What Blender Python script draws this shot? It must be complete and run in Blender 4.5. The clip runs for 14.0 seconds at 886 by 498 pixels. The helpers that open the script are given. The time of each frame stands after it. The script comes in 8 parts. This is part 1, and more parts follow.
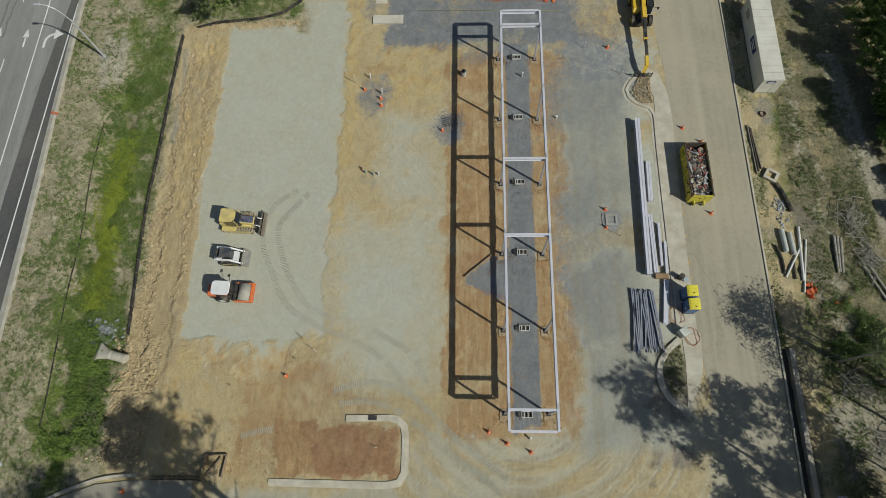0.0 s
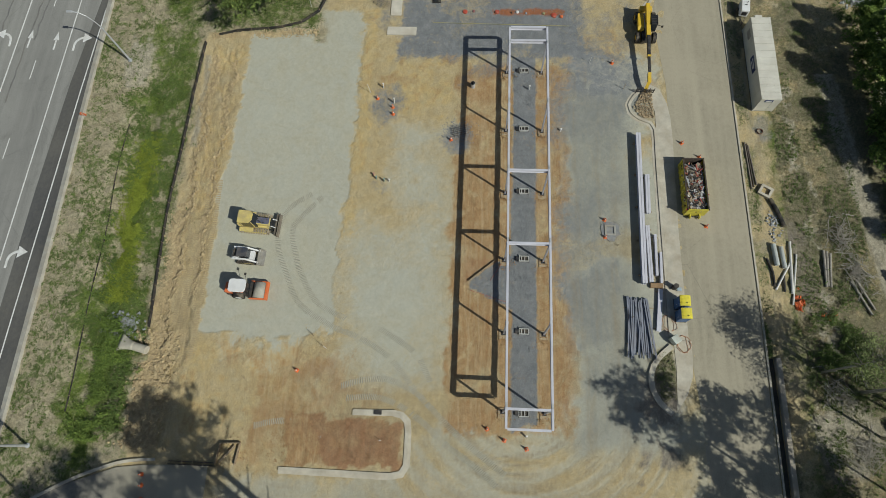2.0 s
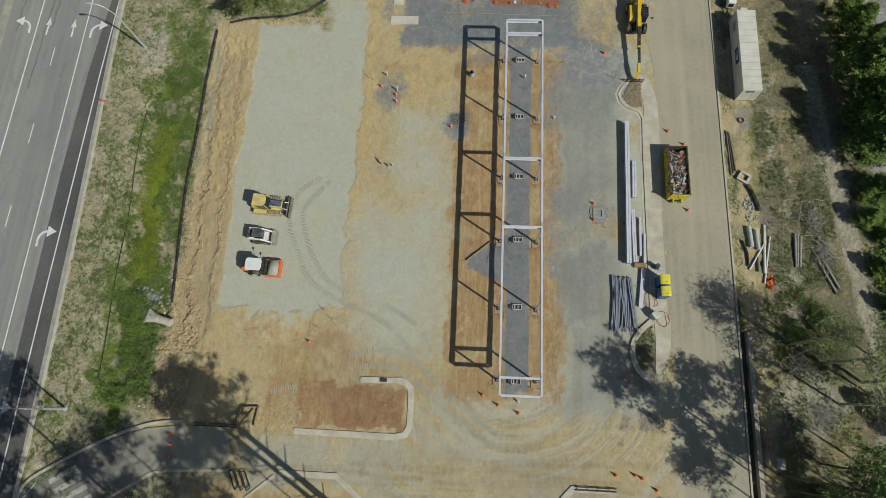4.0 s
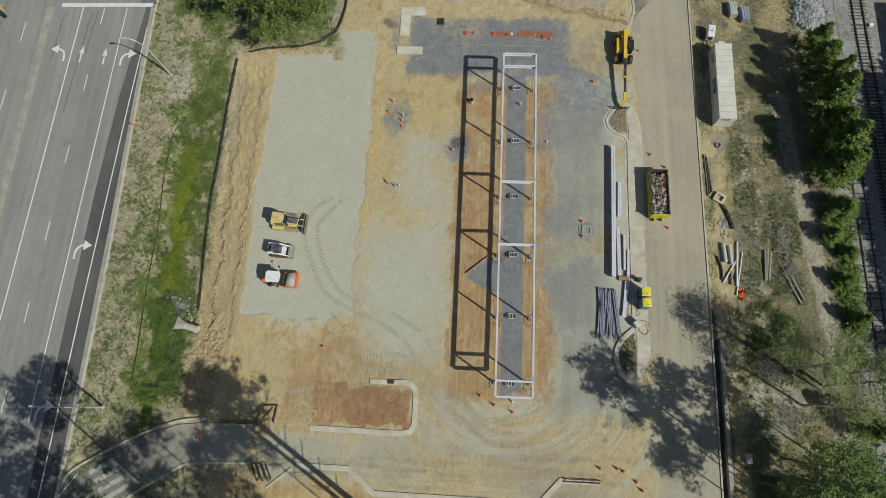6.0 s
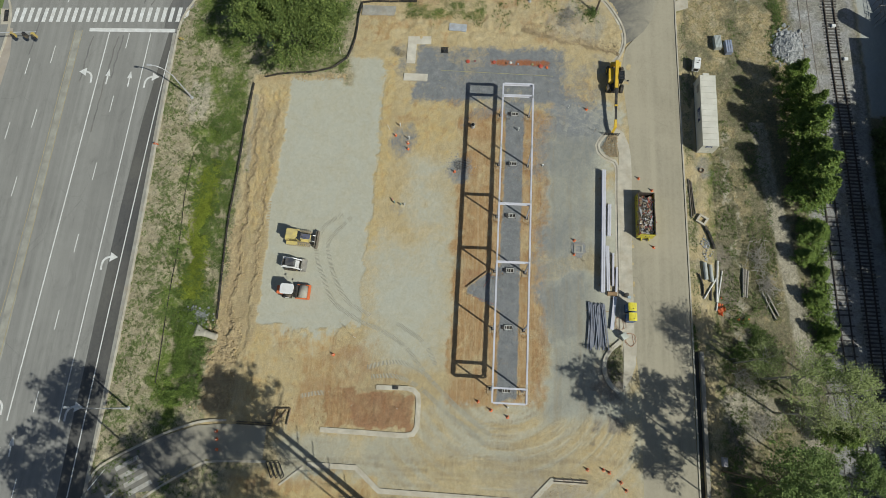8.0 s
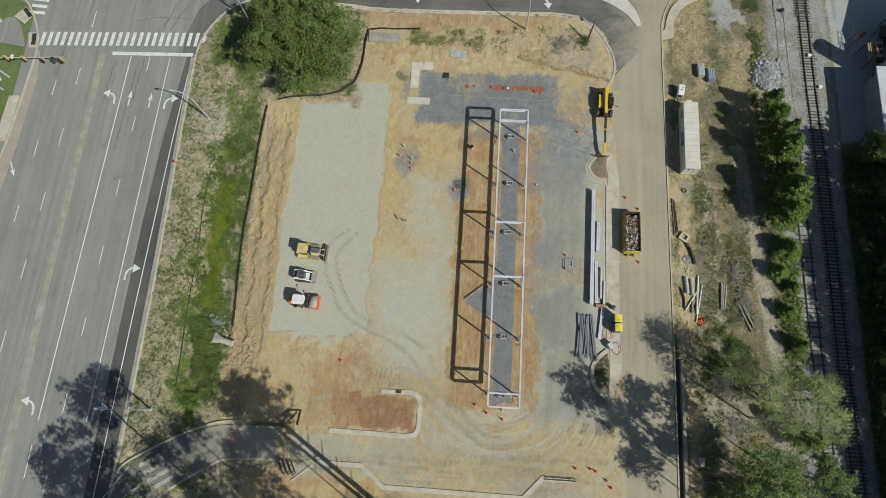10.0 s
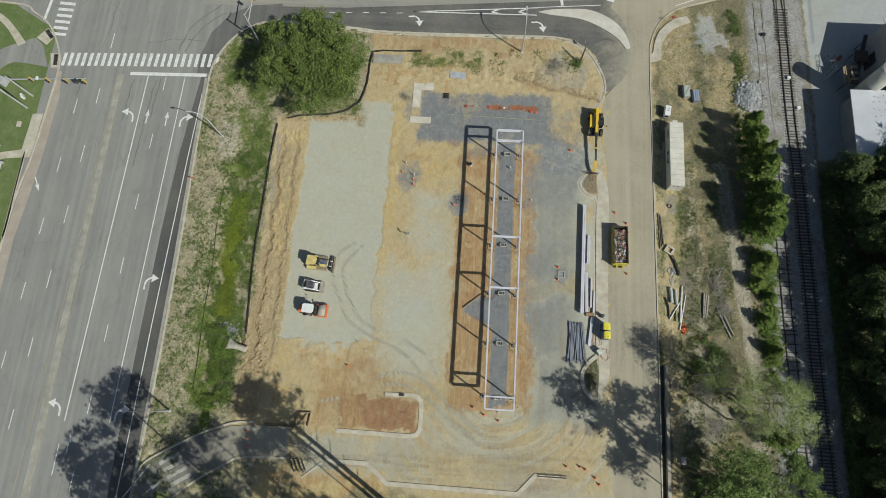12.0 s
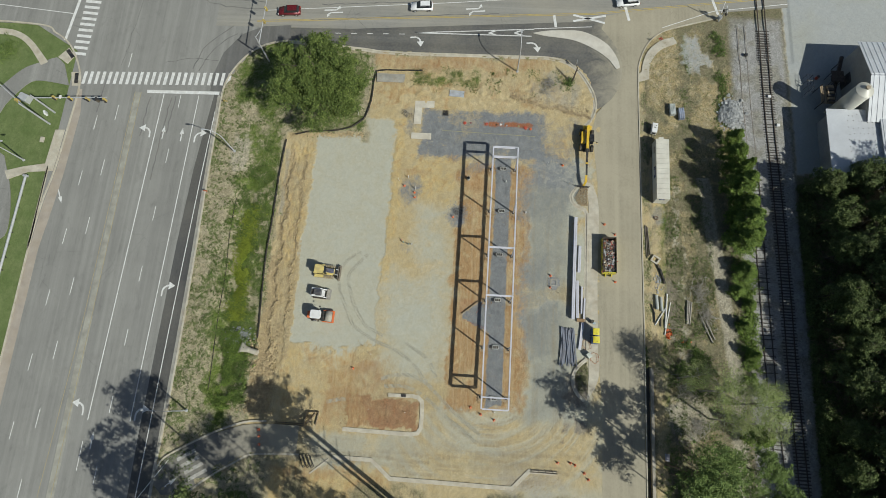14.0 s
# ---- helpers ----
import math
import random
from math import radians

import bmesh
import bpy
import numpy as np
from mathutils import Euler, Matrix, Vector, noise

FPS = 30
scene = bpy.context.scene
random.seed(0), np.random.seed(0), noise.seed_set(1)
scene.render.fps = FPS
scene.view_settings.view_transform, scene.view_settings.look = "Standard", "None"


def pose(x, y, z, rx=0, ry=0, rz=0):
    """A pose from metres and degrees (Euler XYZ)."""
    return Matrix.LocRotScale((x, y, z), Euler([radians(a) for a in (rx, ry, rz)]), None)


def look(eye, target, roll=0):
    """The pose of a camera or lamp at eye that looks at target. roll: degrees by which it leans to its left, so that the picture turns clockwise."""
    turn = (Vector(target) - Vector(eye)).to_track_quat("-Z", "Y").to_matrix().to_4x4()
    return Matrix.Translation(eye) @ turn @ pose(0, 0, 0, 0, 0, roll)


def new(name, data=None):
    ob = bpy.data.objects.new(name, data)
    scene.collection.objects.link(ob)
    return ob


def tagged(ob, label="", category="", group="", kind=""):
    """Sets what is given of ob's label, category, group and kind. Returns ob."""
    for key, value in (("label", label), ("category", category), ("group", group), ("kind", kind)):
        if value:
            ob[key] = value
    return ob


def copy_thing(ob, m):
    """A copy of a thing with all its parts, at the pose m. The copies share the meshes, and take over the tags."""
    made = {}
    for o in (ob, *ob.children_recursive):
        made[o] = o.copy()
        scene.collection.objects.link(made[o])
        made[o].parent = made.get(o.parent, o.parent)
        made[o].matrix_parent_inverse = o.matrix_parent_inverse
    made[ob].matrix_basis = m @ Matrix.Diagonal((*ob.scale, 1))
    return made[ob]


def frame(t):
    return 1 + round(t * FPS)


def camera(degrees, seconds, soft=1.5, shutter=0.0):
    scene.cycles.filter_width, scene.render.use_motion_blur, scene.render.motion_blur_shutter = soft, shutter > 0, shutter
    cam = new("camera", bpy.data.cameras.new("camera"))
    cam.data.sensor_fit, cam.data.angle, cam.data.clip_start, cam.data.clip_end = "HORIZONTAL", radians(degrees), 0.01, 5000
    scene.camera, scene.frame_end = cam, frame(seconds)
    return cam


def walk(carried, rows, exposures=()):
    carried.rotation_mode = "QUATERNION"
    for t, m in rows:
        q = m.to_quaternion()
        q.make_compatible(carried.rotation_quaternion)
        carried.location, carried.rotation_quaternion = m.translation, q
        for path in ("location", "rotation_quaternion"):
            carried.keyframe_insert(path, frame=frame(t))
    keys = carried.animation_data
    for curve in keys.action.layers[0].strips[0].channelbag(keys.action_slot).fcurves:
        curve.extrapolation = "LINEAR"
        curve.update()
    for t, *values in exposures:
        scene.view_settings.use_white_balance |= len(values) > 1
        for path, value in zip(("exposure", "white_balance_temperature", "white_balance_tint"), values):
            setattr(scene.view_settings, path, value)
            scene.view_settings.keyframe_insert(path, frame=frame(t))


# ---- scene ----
cam = camera(73.9, 14.0, 0.5)
PATH = [
    (0, (-3.999, -3.375, 63.864), (-4.079, -2.739, 61.969), -6.7),
    (0.5, (-4.267, -3.696, 64.017), (-4.362, -3.053, 62.125), -6.3),
    (1, (-3.833, -3.388, 65.289), (-3.937, -2.755, 63.394), -7.3),
    (1.5, (-3.758, -3.414, 66.233), (-3.862, -2.78, 64.339), -7.2),
    (2, (-3.661, -3.384, 67.391), (-3.766, -2.763, 65.492), -7.5),
    (2.5, (-3.572, -3.558, 68.524), (-3.677, -2.973, 66.614), -8.0),
    (3, (-3.536, -3.454, 69.762), (-3.639, -2.918, 67.838), -8.6),
    (5.5, (-3.567, -3.049, 79.295), (-3.663, -2.545, 77.362), -8.4),
    (6, (-3.456, -2.85, 81.08), (-3.556, -2.349, 79.146), -8.8),
    (6.5, (-3.51, -2.725, 82.887), (-3.61, -2.224, 80.954), -8.6),
    (7, (-3.649, -2.709, 84.475), (-3.747, -2.205, 82.543), -8.1),
    (7.5, (-3.647, -2.534, 86.157), (-3.745, -2.03, 84.224), -8.0),
    (8, (-3.723, -2.333, 87.846), (-3.819, -1.829, 85.913), -7.7),
    (10.5, (-3.732, -1.363, 96.877), (-3.823, -0.865, 94.942), -6.9),
    (11, (-3.811, -1.066, 98.56), (-3.9, -0.57, 96.624), -6.7),
    (11.5, (-3.727, -0.965, 100.179), (-3.816, -0.471, 98.243), -6.8),
    (12, (-3.71, -0.786, 101.971), (-3.8, -0.295, 100.034), -6.9),
    (12.5, (-3.586, -0.632, 103.751), (-3.677, -0.144, 101.813), -7.0),
    (13, (-3.545, -0.75, 105.336), (-3.636, -0.258, 103.4), -6.9),
    (13.5, (-3.493, -0.655, 107.113), (-3.583, -0.165, 105.176), -7.0),
    (14, (-3.325, -0.623, 108.838), (-3.417, -0.133, 106.901), -7.1),
]
walk(cam, [(t, look(eye, target, roll)) for t, eye, target, roll in PATH], [(0.0, -0.27, 6500, 4.5), (3.0, -0.25, 6500, 4.5), (6.0, -0.15, 6500, 4.5), (14.0, -0.07, 6500, 4.5)])

# ---- world, sun ----
SUN = Vector((5.8, -3.75, 6.7)).normalized()
world = bpy.data.worlds.new("world")
scene.world = world
world.use_nodes = True
wn = world.node_tree.nodes
sky = wn.new("ShaderNodeTexSky")
sky.sky_type, sky.sun_disc = "NISHITA", False
sky.sun_elevation = math.asin(SUN.z)
sky.sun_rotation = math.atan2(SUN.x, SUN.y)
wn["Background"].inputs["Strength"].default_value = 0.056
world.node_tree.links.new(sky.outputs[0], wn["Background"].inputs["Color"])
sun_data = bpy.data.lights.new("sun", "SUN")
sun_data.energy, sun_data.angle, sun_data.color = 4.05, radians(0.55), (0.985, 0.97, 0.91)
sun = new("sun", sun_data)
sun.matrix_world = look(SUN * 100, (0, 0, 0))

# ---- materials ----
MATS = {}


class Nodes:
    """Short hand for building a node tree."""

    def __init__(self, name):
        self.mat = bpy.data.materials.new(name)
        self.mat.use_nodes = True
        self.t = self.mat.node_tree
        self.bsdf = self.t.nodes["Principled BSDF"]
        geo = self.t.nodes.new("ShaderNodeNewGeometry")
        self.pos = geo.outputs["Position"]
        self.island = geo.outputs["Random Per Island"]
        self.random = self.t.nodes.new("ShaderNodeObjectInfo").outputs["Random"]

    def put(self, value, socket):
        if isinstance(value, (int, float)):
            socket.default_value = value
        elif isinstance(value, tuple):
            socket.default_value = (*value, 1.0) if len(value) == 3 and len(socket.default_value) == 4 else value
        else:
            self.t.links.new(value, socket)

    def noise(self, scale, detail=4.0, rough=0.6, stretch=None, warp=0.0):
        n = self.t.nodes.new("ShaderNodeTexNoise")
        n.inputs["Scale"].default_value, n.inputs["Detail"].default_value = scale, detail
        n.inputs["Roughness"].default_value, n.inputs["Distortion"].default_value = rough, warp
        vec = self.pos
        if stretch:
            m = self.t.nodes.new("ShaderNodeMapping")
            m.inputs["Scale"].default_value = stretch
            self.t.links.new(vec, m.inputs["Vector"])
            vec = m.outputs[0]
        self.t.links.new(vec, n.inputs["Vector"])
        return n.outputs["Fac"]

    def cells(self, scale, feature="F1", out="Distance"):
        n = self.t.nodes.new("ShaderNodeTexVoronoi")
        n.feature = feature
        n.inputs["Scale"].default_value = scale
        self.t.links.new(self.pos, n.inputs["Vector"])
        return n.outputs[out]

    def ramp(self, fac, low, high, a=0.0, b=1.0):
        n = self.t.nodes.new("ShaderNodeMapRange")
        self.put(fac, n.inputs[0])
        for i, v in enumerate((low, high, a, b)):
            n.inputs[1 + i].default_value = v
        return n.outputs[0]

    def math(self, op, a, b=0.0):
        n = self.t.nodes.new("ShaderNodeMath")
        n.operation = op
        self.put(a, n.inputs[0])
        self.put(b, n.inputs[1])
        return n.outputs[0]

    def mix(self, fac, a, b, blend="MIX"):
        n = self.t.nodes.new("ShaderNodeMix")
        n.data_type, n.blend_type = "RGBA", blend
        self.put(fac, n.inputs["Factor"])
        self.put(a, n.inputs[6])
        self.put(b, n.inputs[7])
        return n.outputs[2]

    def attribute(self, name):
        n = self.t.nodes.new("ShaderNodeAttribute")
        n.attribute_name = name
        s = self.t.nodes.new("ShaderNodeSeparateColor")
        self.t.links.new(n.outputs["Color"], s.inputs[0])
        return s.outputs[0], s.outputs[1], s.outputs[2]

    def done(self, colour, rough=0.8, metal=0.0, bump=None, strength=0.3, distance=0.02):
        self.put(colour, self.bsdf.inputs["Base Color"])
        self.put(rough, self.bsdf.inputs["Roughness"])
        self.put(metal, self.bsdf.inputs["Metallic"])
        if bump is not None:
            b = self.t.nodes.new("ShaderNodeBump")
            b.inputs["Strength"].default_value, b.inputs["Distance"].default_value = strength, distance
            self.put(bump, b.inputs["Height"])
            self.t.links.new(b.outputs[0], self.bsdf.inputs["Normal"])
        return self.mat


def plain(name, colour, rough=0.6, metal=0.0, vary=0.25, scale=1.5, dust=0.15, bump=0.1):
    """A surface with stains at two scales and a film of tan dust."""
    if name in MATS:
        return MATS[name]
    n = Nodes(name)
    fine, wide = n.noise(scale * 9, 5), n.noise(scale, 4)
    c = n.mix(n.ramp(wide, 0.3, 0.7), tuple(v * (1 - vary) for v in colour), tuple(min(1, v * (1 + vary * 0.6)) for v in colour))
    c = n.mix(n.ramp(fine, 0.35, 0.75, 0, vary), c, tuple(v * 0.6 for v in colour))
    if dust:
        c = n.mix(n.ramp(n.noise(scale * 0.7, 5), 0.42, 0.72, 0, dust * 2.2), c, (0.36, 0.29, 0.2))
    MATS[name] = n.done(c, n.ramp(fine, 0.3, 0.7, max(0.05, rough - 0.1), min(1, rough + 0.12)), metal, fine, bump, 0.01)
    return MATS[name]


def foliage(name, dark, light, dry=None, amount=0.0):
    n = Nodes(name)
    c = n.mix(n.island, dark, light)
    c = n.mix(n.ramp(n.noise(0.6, 3), 0.35, 0.7, 0, 0.55), c, tuple(v * 0.55 for v in dark))
    if dry:
        c = n.mix(n.ramp(n.noise(0.35, 4), 0.5, 0.7, 0, amount), c, dry)
    m = n.done(c, 0.6)
    n.bsdf.inputs["Specular IOR Level"].default_value = 0.25
    MATS[name] = m
    return m


def asphalt(name, colour, patch, dusty=0.0, lane=0.0, carried=None):
    """carried: east of the first x, dirt carried out by trucks lies thick by the second."""
    n = Nodes(name)
    c = n.mix(n.ramp(n.noise(0.12, 4), 0.35, 0.7), colour, patch)
    c = n.mix(n.ramp(n.noise(14.0, 5, 0.75), 0.3, 0.8, 0, 0.55), c, tuple(v * 0.55 for v in colour))
    c = n.mix(n.ramp(n.noise(1.3, 6, 0.75), 0.5, 0.72, 0, 0.35), c, tuple(v * 0.7 for v in colour))
    # streaks along the way of the traffic
    streak = n.noise(1.0, 3, stretch=(0.9, 0.012, 1) if lane == 0 else (0.012, 0.9, 1))
    c = n.mix(n.ramp(streak, 0.4, 0.75, 0, 0.3), c, tuple(v * 0.7 for v in colour))
    c = n.mix(n.ramp(streak, 0.5, 0.25, 0, 0.3), c, tuple(min(1, v * 1.35) for v in colour))
    crack = n.cells(0.16, "DISTANCE_TO_EDGE")
    c = n.mix(n.math("MULTIPLY", n.ramp(crack, 0.0, 0.004, 0.45, 0), n.ramp(n.noise(0.05, 2), 0.45, 0.6)), c, (0.03, 0.03, 0.03))
    # oil spots, scuffs and sealed cracks
    spots = n.ramp(n.noise(0.55, 9, 0.8, (1.0, 0.35, 1) if lane == 0 else (0.35, 1.0, 1), 0.8), 0.53, 0.72, 0, 0.55)
    c = n.mix(spots, c, tuple(v * 0.5 for v in colour))
    wheel = n.noise(1.0, 2, 0.5, (1.1, 0.02, 1) if lane == 0 else (0.02, 1.1, 1), 0.3)
    c = n.mix(1.0, c, n.ramp(wheel, 0.32, 0.68, 0.9, 1.08), "MULTIPLY")
    c = n.mix(1.0, c, n.ramp(n.noise(7.0, 8, 0.82), 0.3, 0.72, 0.74, 1.24), "MULTIPLY")
    if dusty:
        d = n.ramp(n.math("ADD", n.math("MULTIPLY", n.noise(0.07, 5), 0.7), n.math("MULTIPLY", n.noise(2.2, 4), 0.3)), 0.4, 0.6, 0, dusty)
        c = n.mix(d, c, (0.42, 0.375, 0.28))
    if carried:
        s = n.t.nodes.new("ShaderNodeSeparateXYZ")
        n.t.links.new(n.pos, s.inputs[0])
        far = n.math("ADD", s.outputs[0], n.ramp(n.noise(0.3, 8, 0.72, None, 1.0), 0.2, 0.8, -4.5, 4.5))
        c = n.mix(n.ramp(far, carried[0], carried[1], 0, 0.92), c, (0.385, 0.35, 0.265))
    MATS[name] = n.done(c, 0.88, 0, n.noise(40, 2), 0.25, 0.01)
    return MATS[name]


def ground_material():
    n = Nodes("ground")
    red, gravel, clay = n.attribute("zone_a")
    grass, dark, lush = n.attribute("zone_b")
    track, scrub, straw = n.attribute("zone_c")
    yard, dry, dust = n.attribute("zone_d")
    lawn, brown, ochre = n.attribute("zone_e")
    grey_wash, rusty, _ = n.attribute("zone_f")
    big, mid, fine, grit = n.noise(0.09, 5, 0.62), n.noise(0.7, 5, 0.65), n.noise(4.5, 5, 0.7), n.noise(22.0, 3, 0.7)
    streak = n.noise(0.7, 5, 0.6, (1.6, 0.3, 1), 2.0)
    # crumbling edges where one soil lies over another
    ragged = n.math("ADD", n.math("MULTIPLY", n.noise(0.8, 7, 0.7, None, 1.2), 0.65), n.math("MULTIPLY", n.noise(3.4, 6, 0.75), 0.35))
    raggy = n.math("ADD", n.math("MULTIPLY", n.noise(0.55, 7, 0.72, (1.0, 0.5, 1.0), 1.5), 0.7), n.math("MULTIPLY", n.noise(5.0, 5, 0.75), 0.3))

    def crisp(weight, other, wide=0.11):
        edge = n.ramp(n.math("SUBTRACT", weight, n.ramp(other, 0.3, 0.7)), -wide, wide)
        return n.math("MULTIPLY", edge, n.ramp(weight, 0.0, 0.15))

    gravel = n.ramp(n.math("SUBTRACT", gravel, n.ramp(ragged, 0.3, 0.7, 0.3, 0.7)), -0.4, 0.25)
    clay, dark = crisp(clay, raggy, 0.28), crisp(dark, ragged, 0.34)
    scrub, lush = crisp(scrub, raggy, 0.25), crisp(lush, ragged, 0.3)
    track = n.math("MULTIPLY", track, n.ramp(raggy, 0.35, 0.6, 0.4, 1.0))
    # tan sub-soil
    c = n.mix(n.ramp(big, 0.35, 0.68), (0.525, 0.425, 0.245), (0.49, 0.375, 0.195))
    c = n.mix(n.ramp(mid, 0.4, 0.72, 0, 0.6), c, (0.53, 0.46, 0.305))
    c = n.mix(n.ramp(fine, 0.45, 0.75, 0, 0.35), c, (0.33, 0.25, 0.14))
    oc = n.mix(n.ramp(mid, 0.35, 0.7), (0.55, 0.405, 0.185), (0.53, 0.44, 0.25))
    oc = n.mix(n.ramp(n.noise(0.4, 8, 0.7, None, 1.5), 0.5, 0.66, 0, 0.7), oc, (0.47, 0.3, 0.13))
    # grey crushed-stone base
    g = n.mix(n.ramp(big, 0.3, 0.7), (0.46, 0.457, 0.382), (0.475, 0.461, 0.368))
    g = n.mix(n.ramp(streak, 0.45, 0.8, 0, 0.16), g, (0.33, 0.335, 0.3))
    g = n.mix(n.ramp(n.noise(0.25, 6, 0.6, None, 1.5), 0.4, 0.68, 0, 0.6), g, (0.45, 0.412, 0.3))
    g = n.mix(n.ramp(grit, 0.4, 0.75, 0, 0.22), g, (0.21, 0.212, 0.185))
    c = n.mix(gravel, c, g)
    c = n.mix(crisp(ochre, raggy, 0.3), c, oc)
    # orange and red clay
    r = n.mix(n.ramp(mid, 0.3, 0.7), (0.40, 0.245, 0.115), (0.455, 0.33, 0.18))
    r = n.mix(n.ramp(streak, 0.42, 0.7, 0, 0.5), r, (0.33, 0.18, 0.085))
    r = n.mix(n.ramp(fine, 0.5, 0.75, 0, 0.5), r, (0.24, 0.115, 0.06))
    # wheel streaks that run along the canopy
    drag = n.noise(1.0, 7, 0.7, (1.5, 0.1, 1), 0.5)
    r = n.mix(n.ramp(drag, 0.48, 0.62, 0, 0.6), r, (0.5, 0.385, 0.225))
    r = n.mix(n.ramp(drag, 0.46, 0.34, 0, 0.4), r, (0.34, 0.19, 0.085))
    c = n.mix(clay, c, r)
    rd = n.mix(n.ramp(fine, 0.35, 0.68), (0.36, 0.19, 0.1), (0.27, 0.135, 0.072))
    c = n.mix(red, c, n.mix(n.ramp(mid, 0.4, 0.7, 0, 0.6), rd, (0.4, 0.25, 0.14)))
    # blue-grey stone
    d = n.mix(n.ramp(mid, 0.35, 0.7), (0.215, 0.226, 0.235), (0.295, 0.3, 0.297))
    d = n.mix(n.ramp(grit, 0.35, 0.75, 0, 0.5), d, (0.12, 0.127, 0.133))
    d = n.mix(n.ramp(n.cells(7.0), 0.0, 0.5, 0.5, 0), d, (0.27, 0.275, 0.275))
    c = n.mix(dark, c, d)
    # grey-olive wash that darkens the soil
    c = n.mix(n.math("MULTIPLY", grey_wash, n.ramp(fine, 0.3, 0.7, 0.75, 1.0)), c, n.mix(n.ramp(streak, 0.4, 0.7), (0.25, 0.255, 0.23), (0.3, 0.29, 0.24)))
    c = n.mix(crisp(rusty, raggy, 0.3), c, n.mix(n.ramp(fine, 0.35, 0.65), (0.4, 0.16, 0.075), (0.3, 0.13, 0.075)))
    # thin grass over pale soil
    h = n.mix(n.ramp(fine, 0.3, 0.7), (0.135, 0.16, 0.066), (0.21, 0.238, 0.1))
    h = n.mix(n.ramp(grit, 0.4, 0.75, 0, 0.6), h, (0.055, 0.078, 0.024))
    pale = n.mix(n.ramp(mid, 0.35, 0.7), (0.44, 0.39, 0.27), (0.33, 0.285, 0.18))
    pale = n.mix(n.ramp(grit, 0.45, 0.7, 0, 0.5), pale, (0.2, 0.18, 0.105))
    bare = n.ramp(n.math("ADD", n.math("MULTIPLY", n.noise(0.22, 4, 0.6), 0.45), n.math("MULTIPLY", n.noise(1.5, 5, 0.72, None, 0.6), 0.55)), 0.43, 0.495)
    h = n.mix(bare, h, pale)
    c = n.mix(grass, c, h)
    u = n.mix(n.ramp(fine, 0.3, 0.7), (0.07, 0.115, 0.026), (0.17, 0.22, 0.045))
    u = n.mix(n.ramp(n.noise(0.9, 7, 0.75, None, 1.0), 0.5, 0.6, 0, 0.55), u, (0.18, 0.215, 0.055))
    u = n.mix(n.ramp(n.noise(1.7, 6, 0.75), 0.58, 0.66, 0, 0.45), u, (0.3, 0.28, 0.16))
    c = n.mix(lush, c, n.mix(n.ramp(grit, 0.45, 0.7, 0, 0.6), u, (0.03, 0.045, 0.014)))
    lw = n.mix(n.ramp(n.noise(0.35, 5, 0.6), 0.35, 0.65), (0.125, 0.168, 0.06), (0.172, 0.21, 0.086))
    c = n.mix(lawn, c, n.mix(n.ramp(fine, 0.45, 0.75, 0, 0.4), lw, (0.085, 0.14, 0.045)))
    # brown scrub and pine straw
    s = n.mix(n.ramp(mid, 0.3, 0.7), (0.25, 0.21, 0.13), (0.165, 0.175, 0.085))
    s = n.mix(n.ramp(fine, 0.42, 0.7, 0, 0.75), s, (0.36, 0.32, 0.23))
    s = n.mix(n.ramp(grit, 0.4, 0.7, 0, 0.7), s, (0.1, 0.085, 0.055))
    c = n.mix(scrub, c, s)
    p = n.mix(n.ramp(fine, 0.35, 0.7), (0.34, 0.335, 0.325), (0.53, 0.52, 0.5))
    p = n.mix(n.ramp(grit, 0.4, 0.7, 0, 0.6), p, (0.12, 0.113, 0.103))
    c = n.mix(straw, c, p)
    bw = n.mix(n.ramp(mid, 0.35, 0.7), (0.2, 0.175, 0.145), (0.29, 0.255, 0.205))
    c = n.mix(crisp(brown, raggy, 0.3), c, n.mix(n.ramp(fine, 0.5, 0.75, 0, 0.6), bw, (0.12, 0.1, 0.075)))
    # parched orange grass, pale wheel track, limestone yard
    o = n.mix(n.ramp(fine, 0.35, 0.65), (0.43, 0.335, 0.19), (0.34, 0.285, 0.15))
    o = n.mix(n.ramp(mid, 0.45, 0.7, 0, 0.8), o, (0.47, 0.41, 0.29))
    o = n.mix(n.ramp(n.noise(2.6, 7, 0.75), 0.52, 0.64, 0, 0.8), o, (0.135, 0.155, 0.06))
    c = n.mix(crisp(dry, ragged, 0.3), c, o)
    w = n.mix(n.ramp(fine, 0.35, 0.68), (0.47, 0.43, 0.335), (0.36, 0.325, 0.24))
    c = n.mix(crisp(dust, raggy, 0.3), c, n.mix(n.ramp(grit, 0.42, 0.7, 0, 0.45), w, (0.22, 0.195, 0.14)))
    k = n.mix(n.ramp(mid, 0.35, 0.7), (0.37, 0.385, 0.38), (0.405, 0.414, 0.4))
    k = n.mix(n.ramp(big, 0.5, 0.68, 0, 0.5), k, (0.37, 0.365, 0.3))
    c = n.mix(n.ramp(n.math("SUBTRACT", yard, n.ramp(ragged, 0.3, 0.7, 0.35, 0.65)), -0.2, 0.2), c, n.mix(n.ramp(fine, 0.5, 0.75, 0, 0.25), k, (0.26, 0.27, 0.26)))
    gravel = n.math("MAXIMUM", gravel, yard)
    # ruts, damp and compacted
    c = n.mix(n.math("MULTIPLY", track, n.ramp(streak, 0.35, 0.7, 0.15, 0.8)), c, (0.255, 0.205, 0.135))
    # pebbles, crumbs and scuffs over everything
    crumbs = n.noise(13.0, 6, 0.8)
    scuff = n.noise(0.85, 9, 0.74, None, 2.2)
    loose = n.ramp(gravel, 0.0, 1.0, 0.8, 0.12)
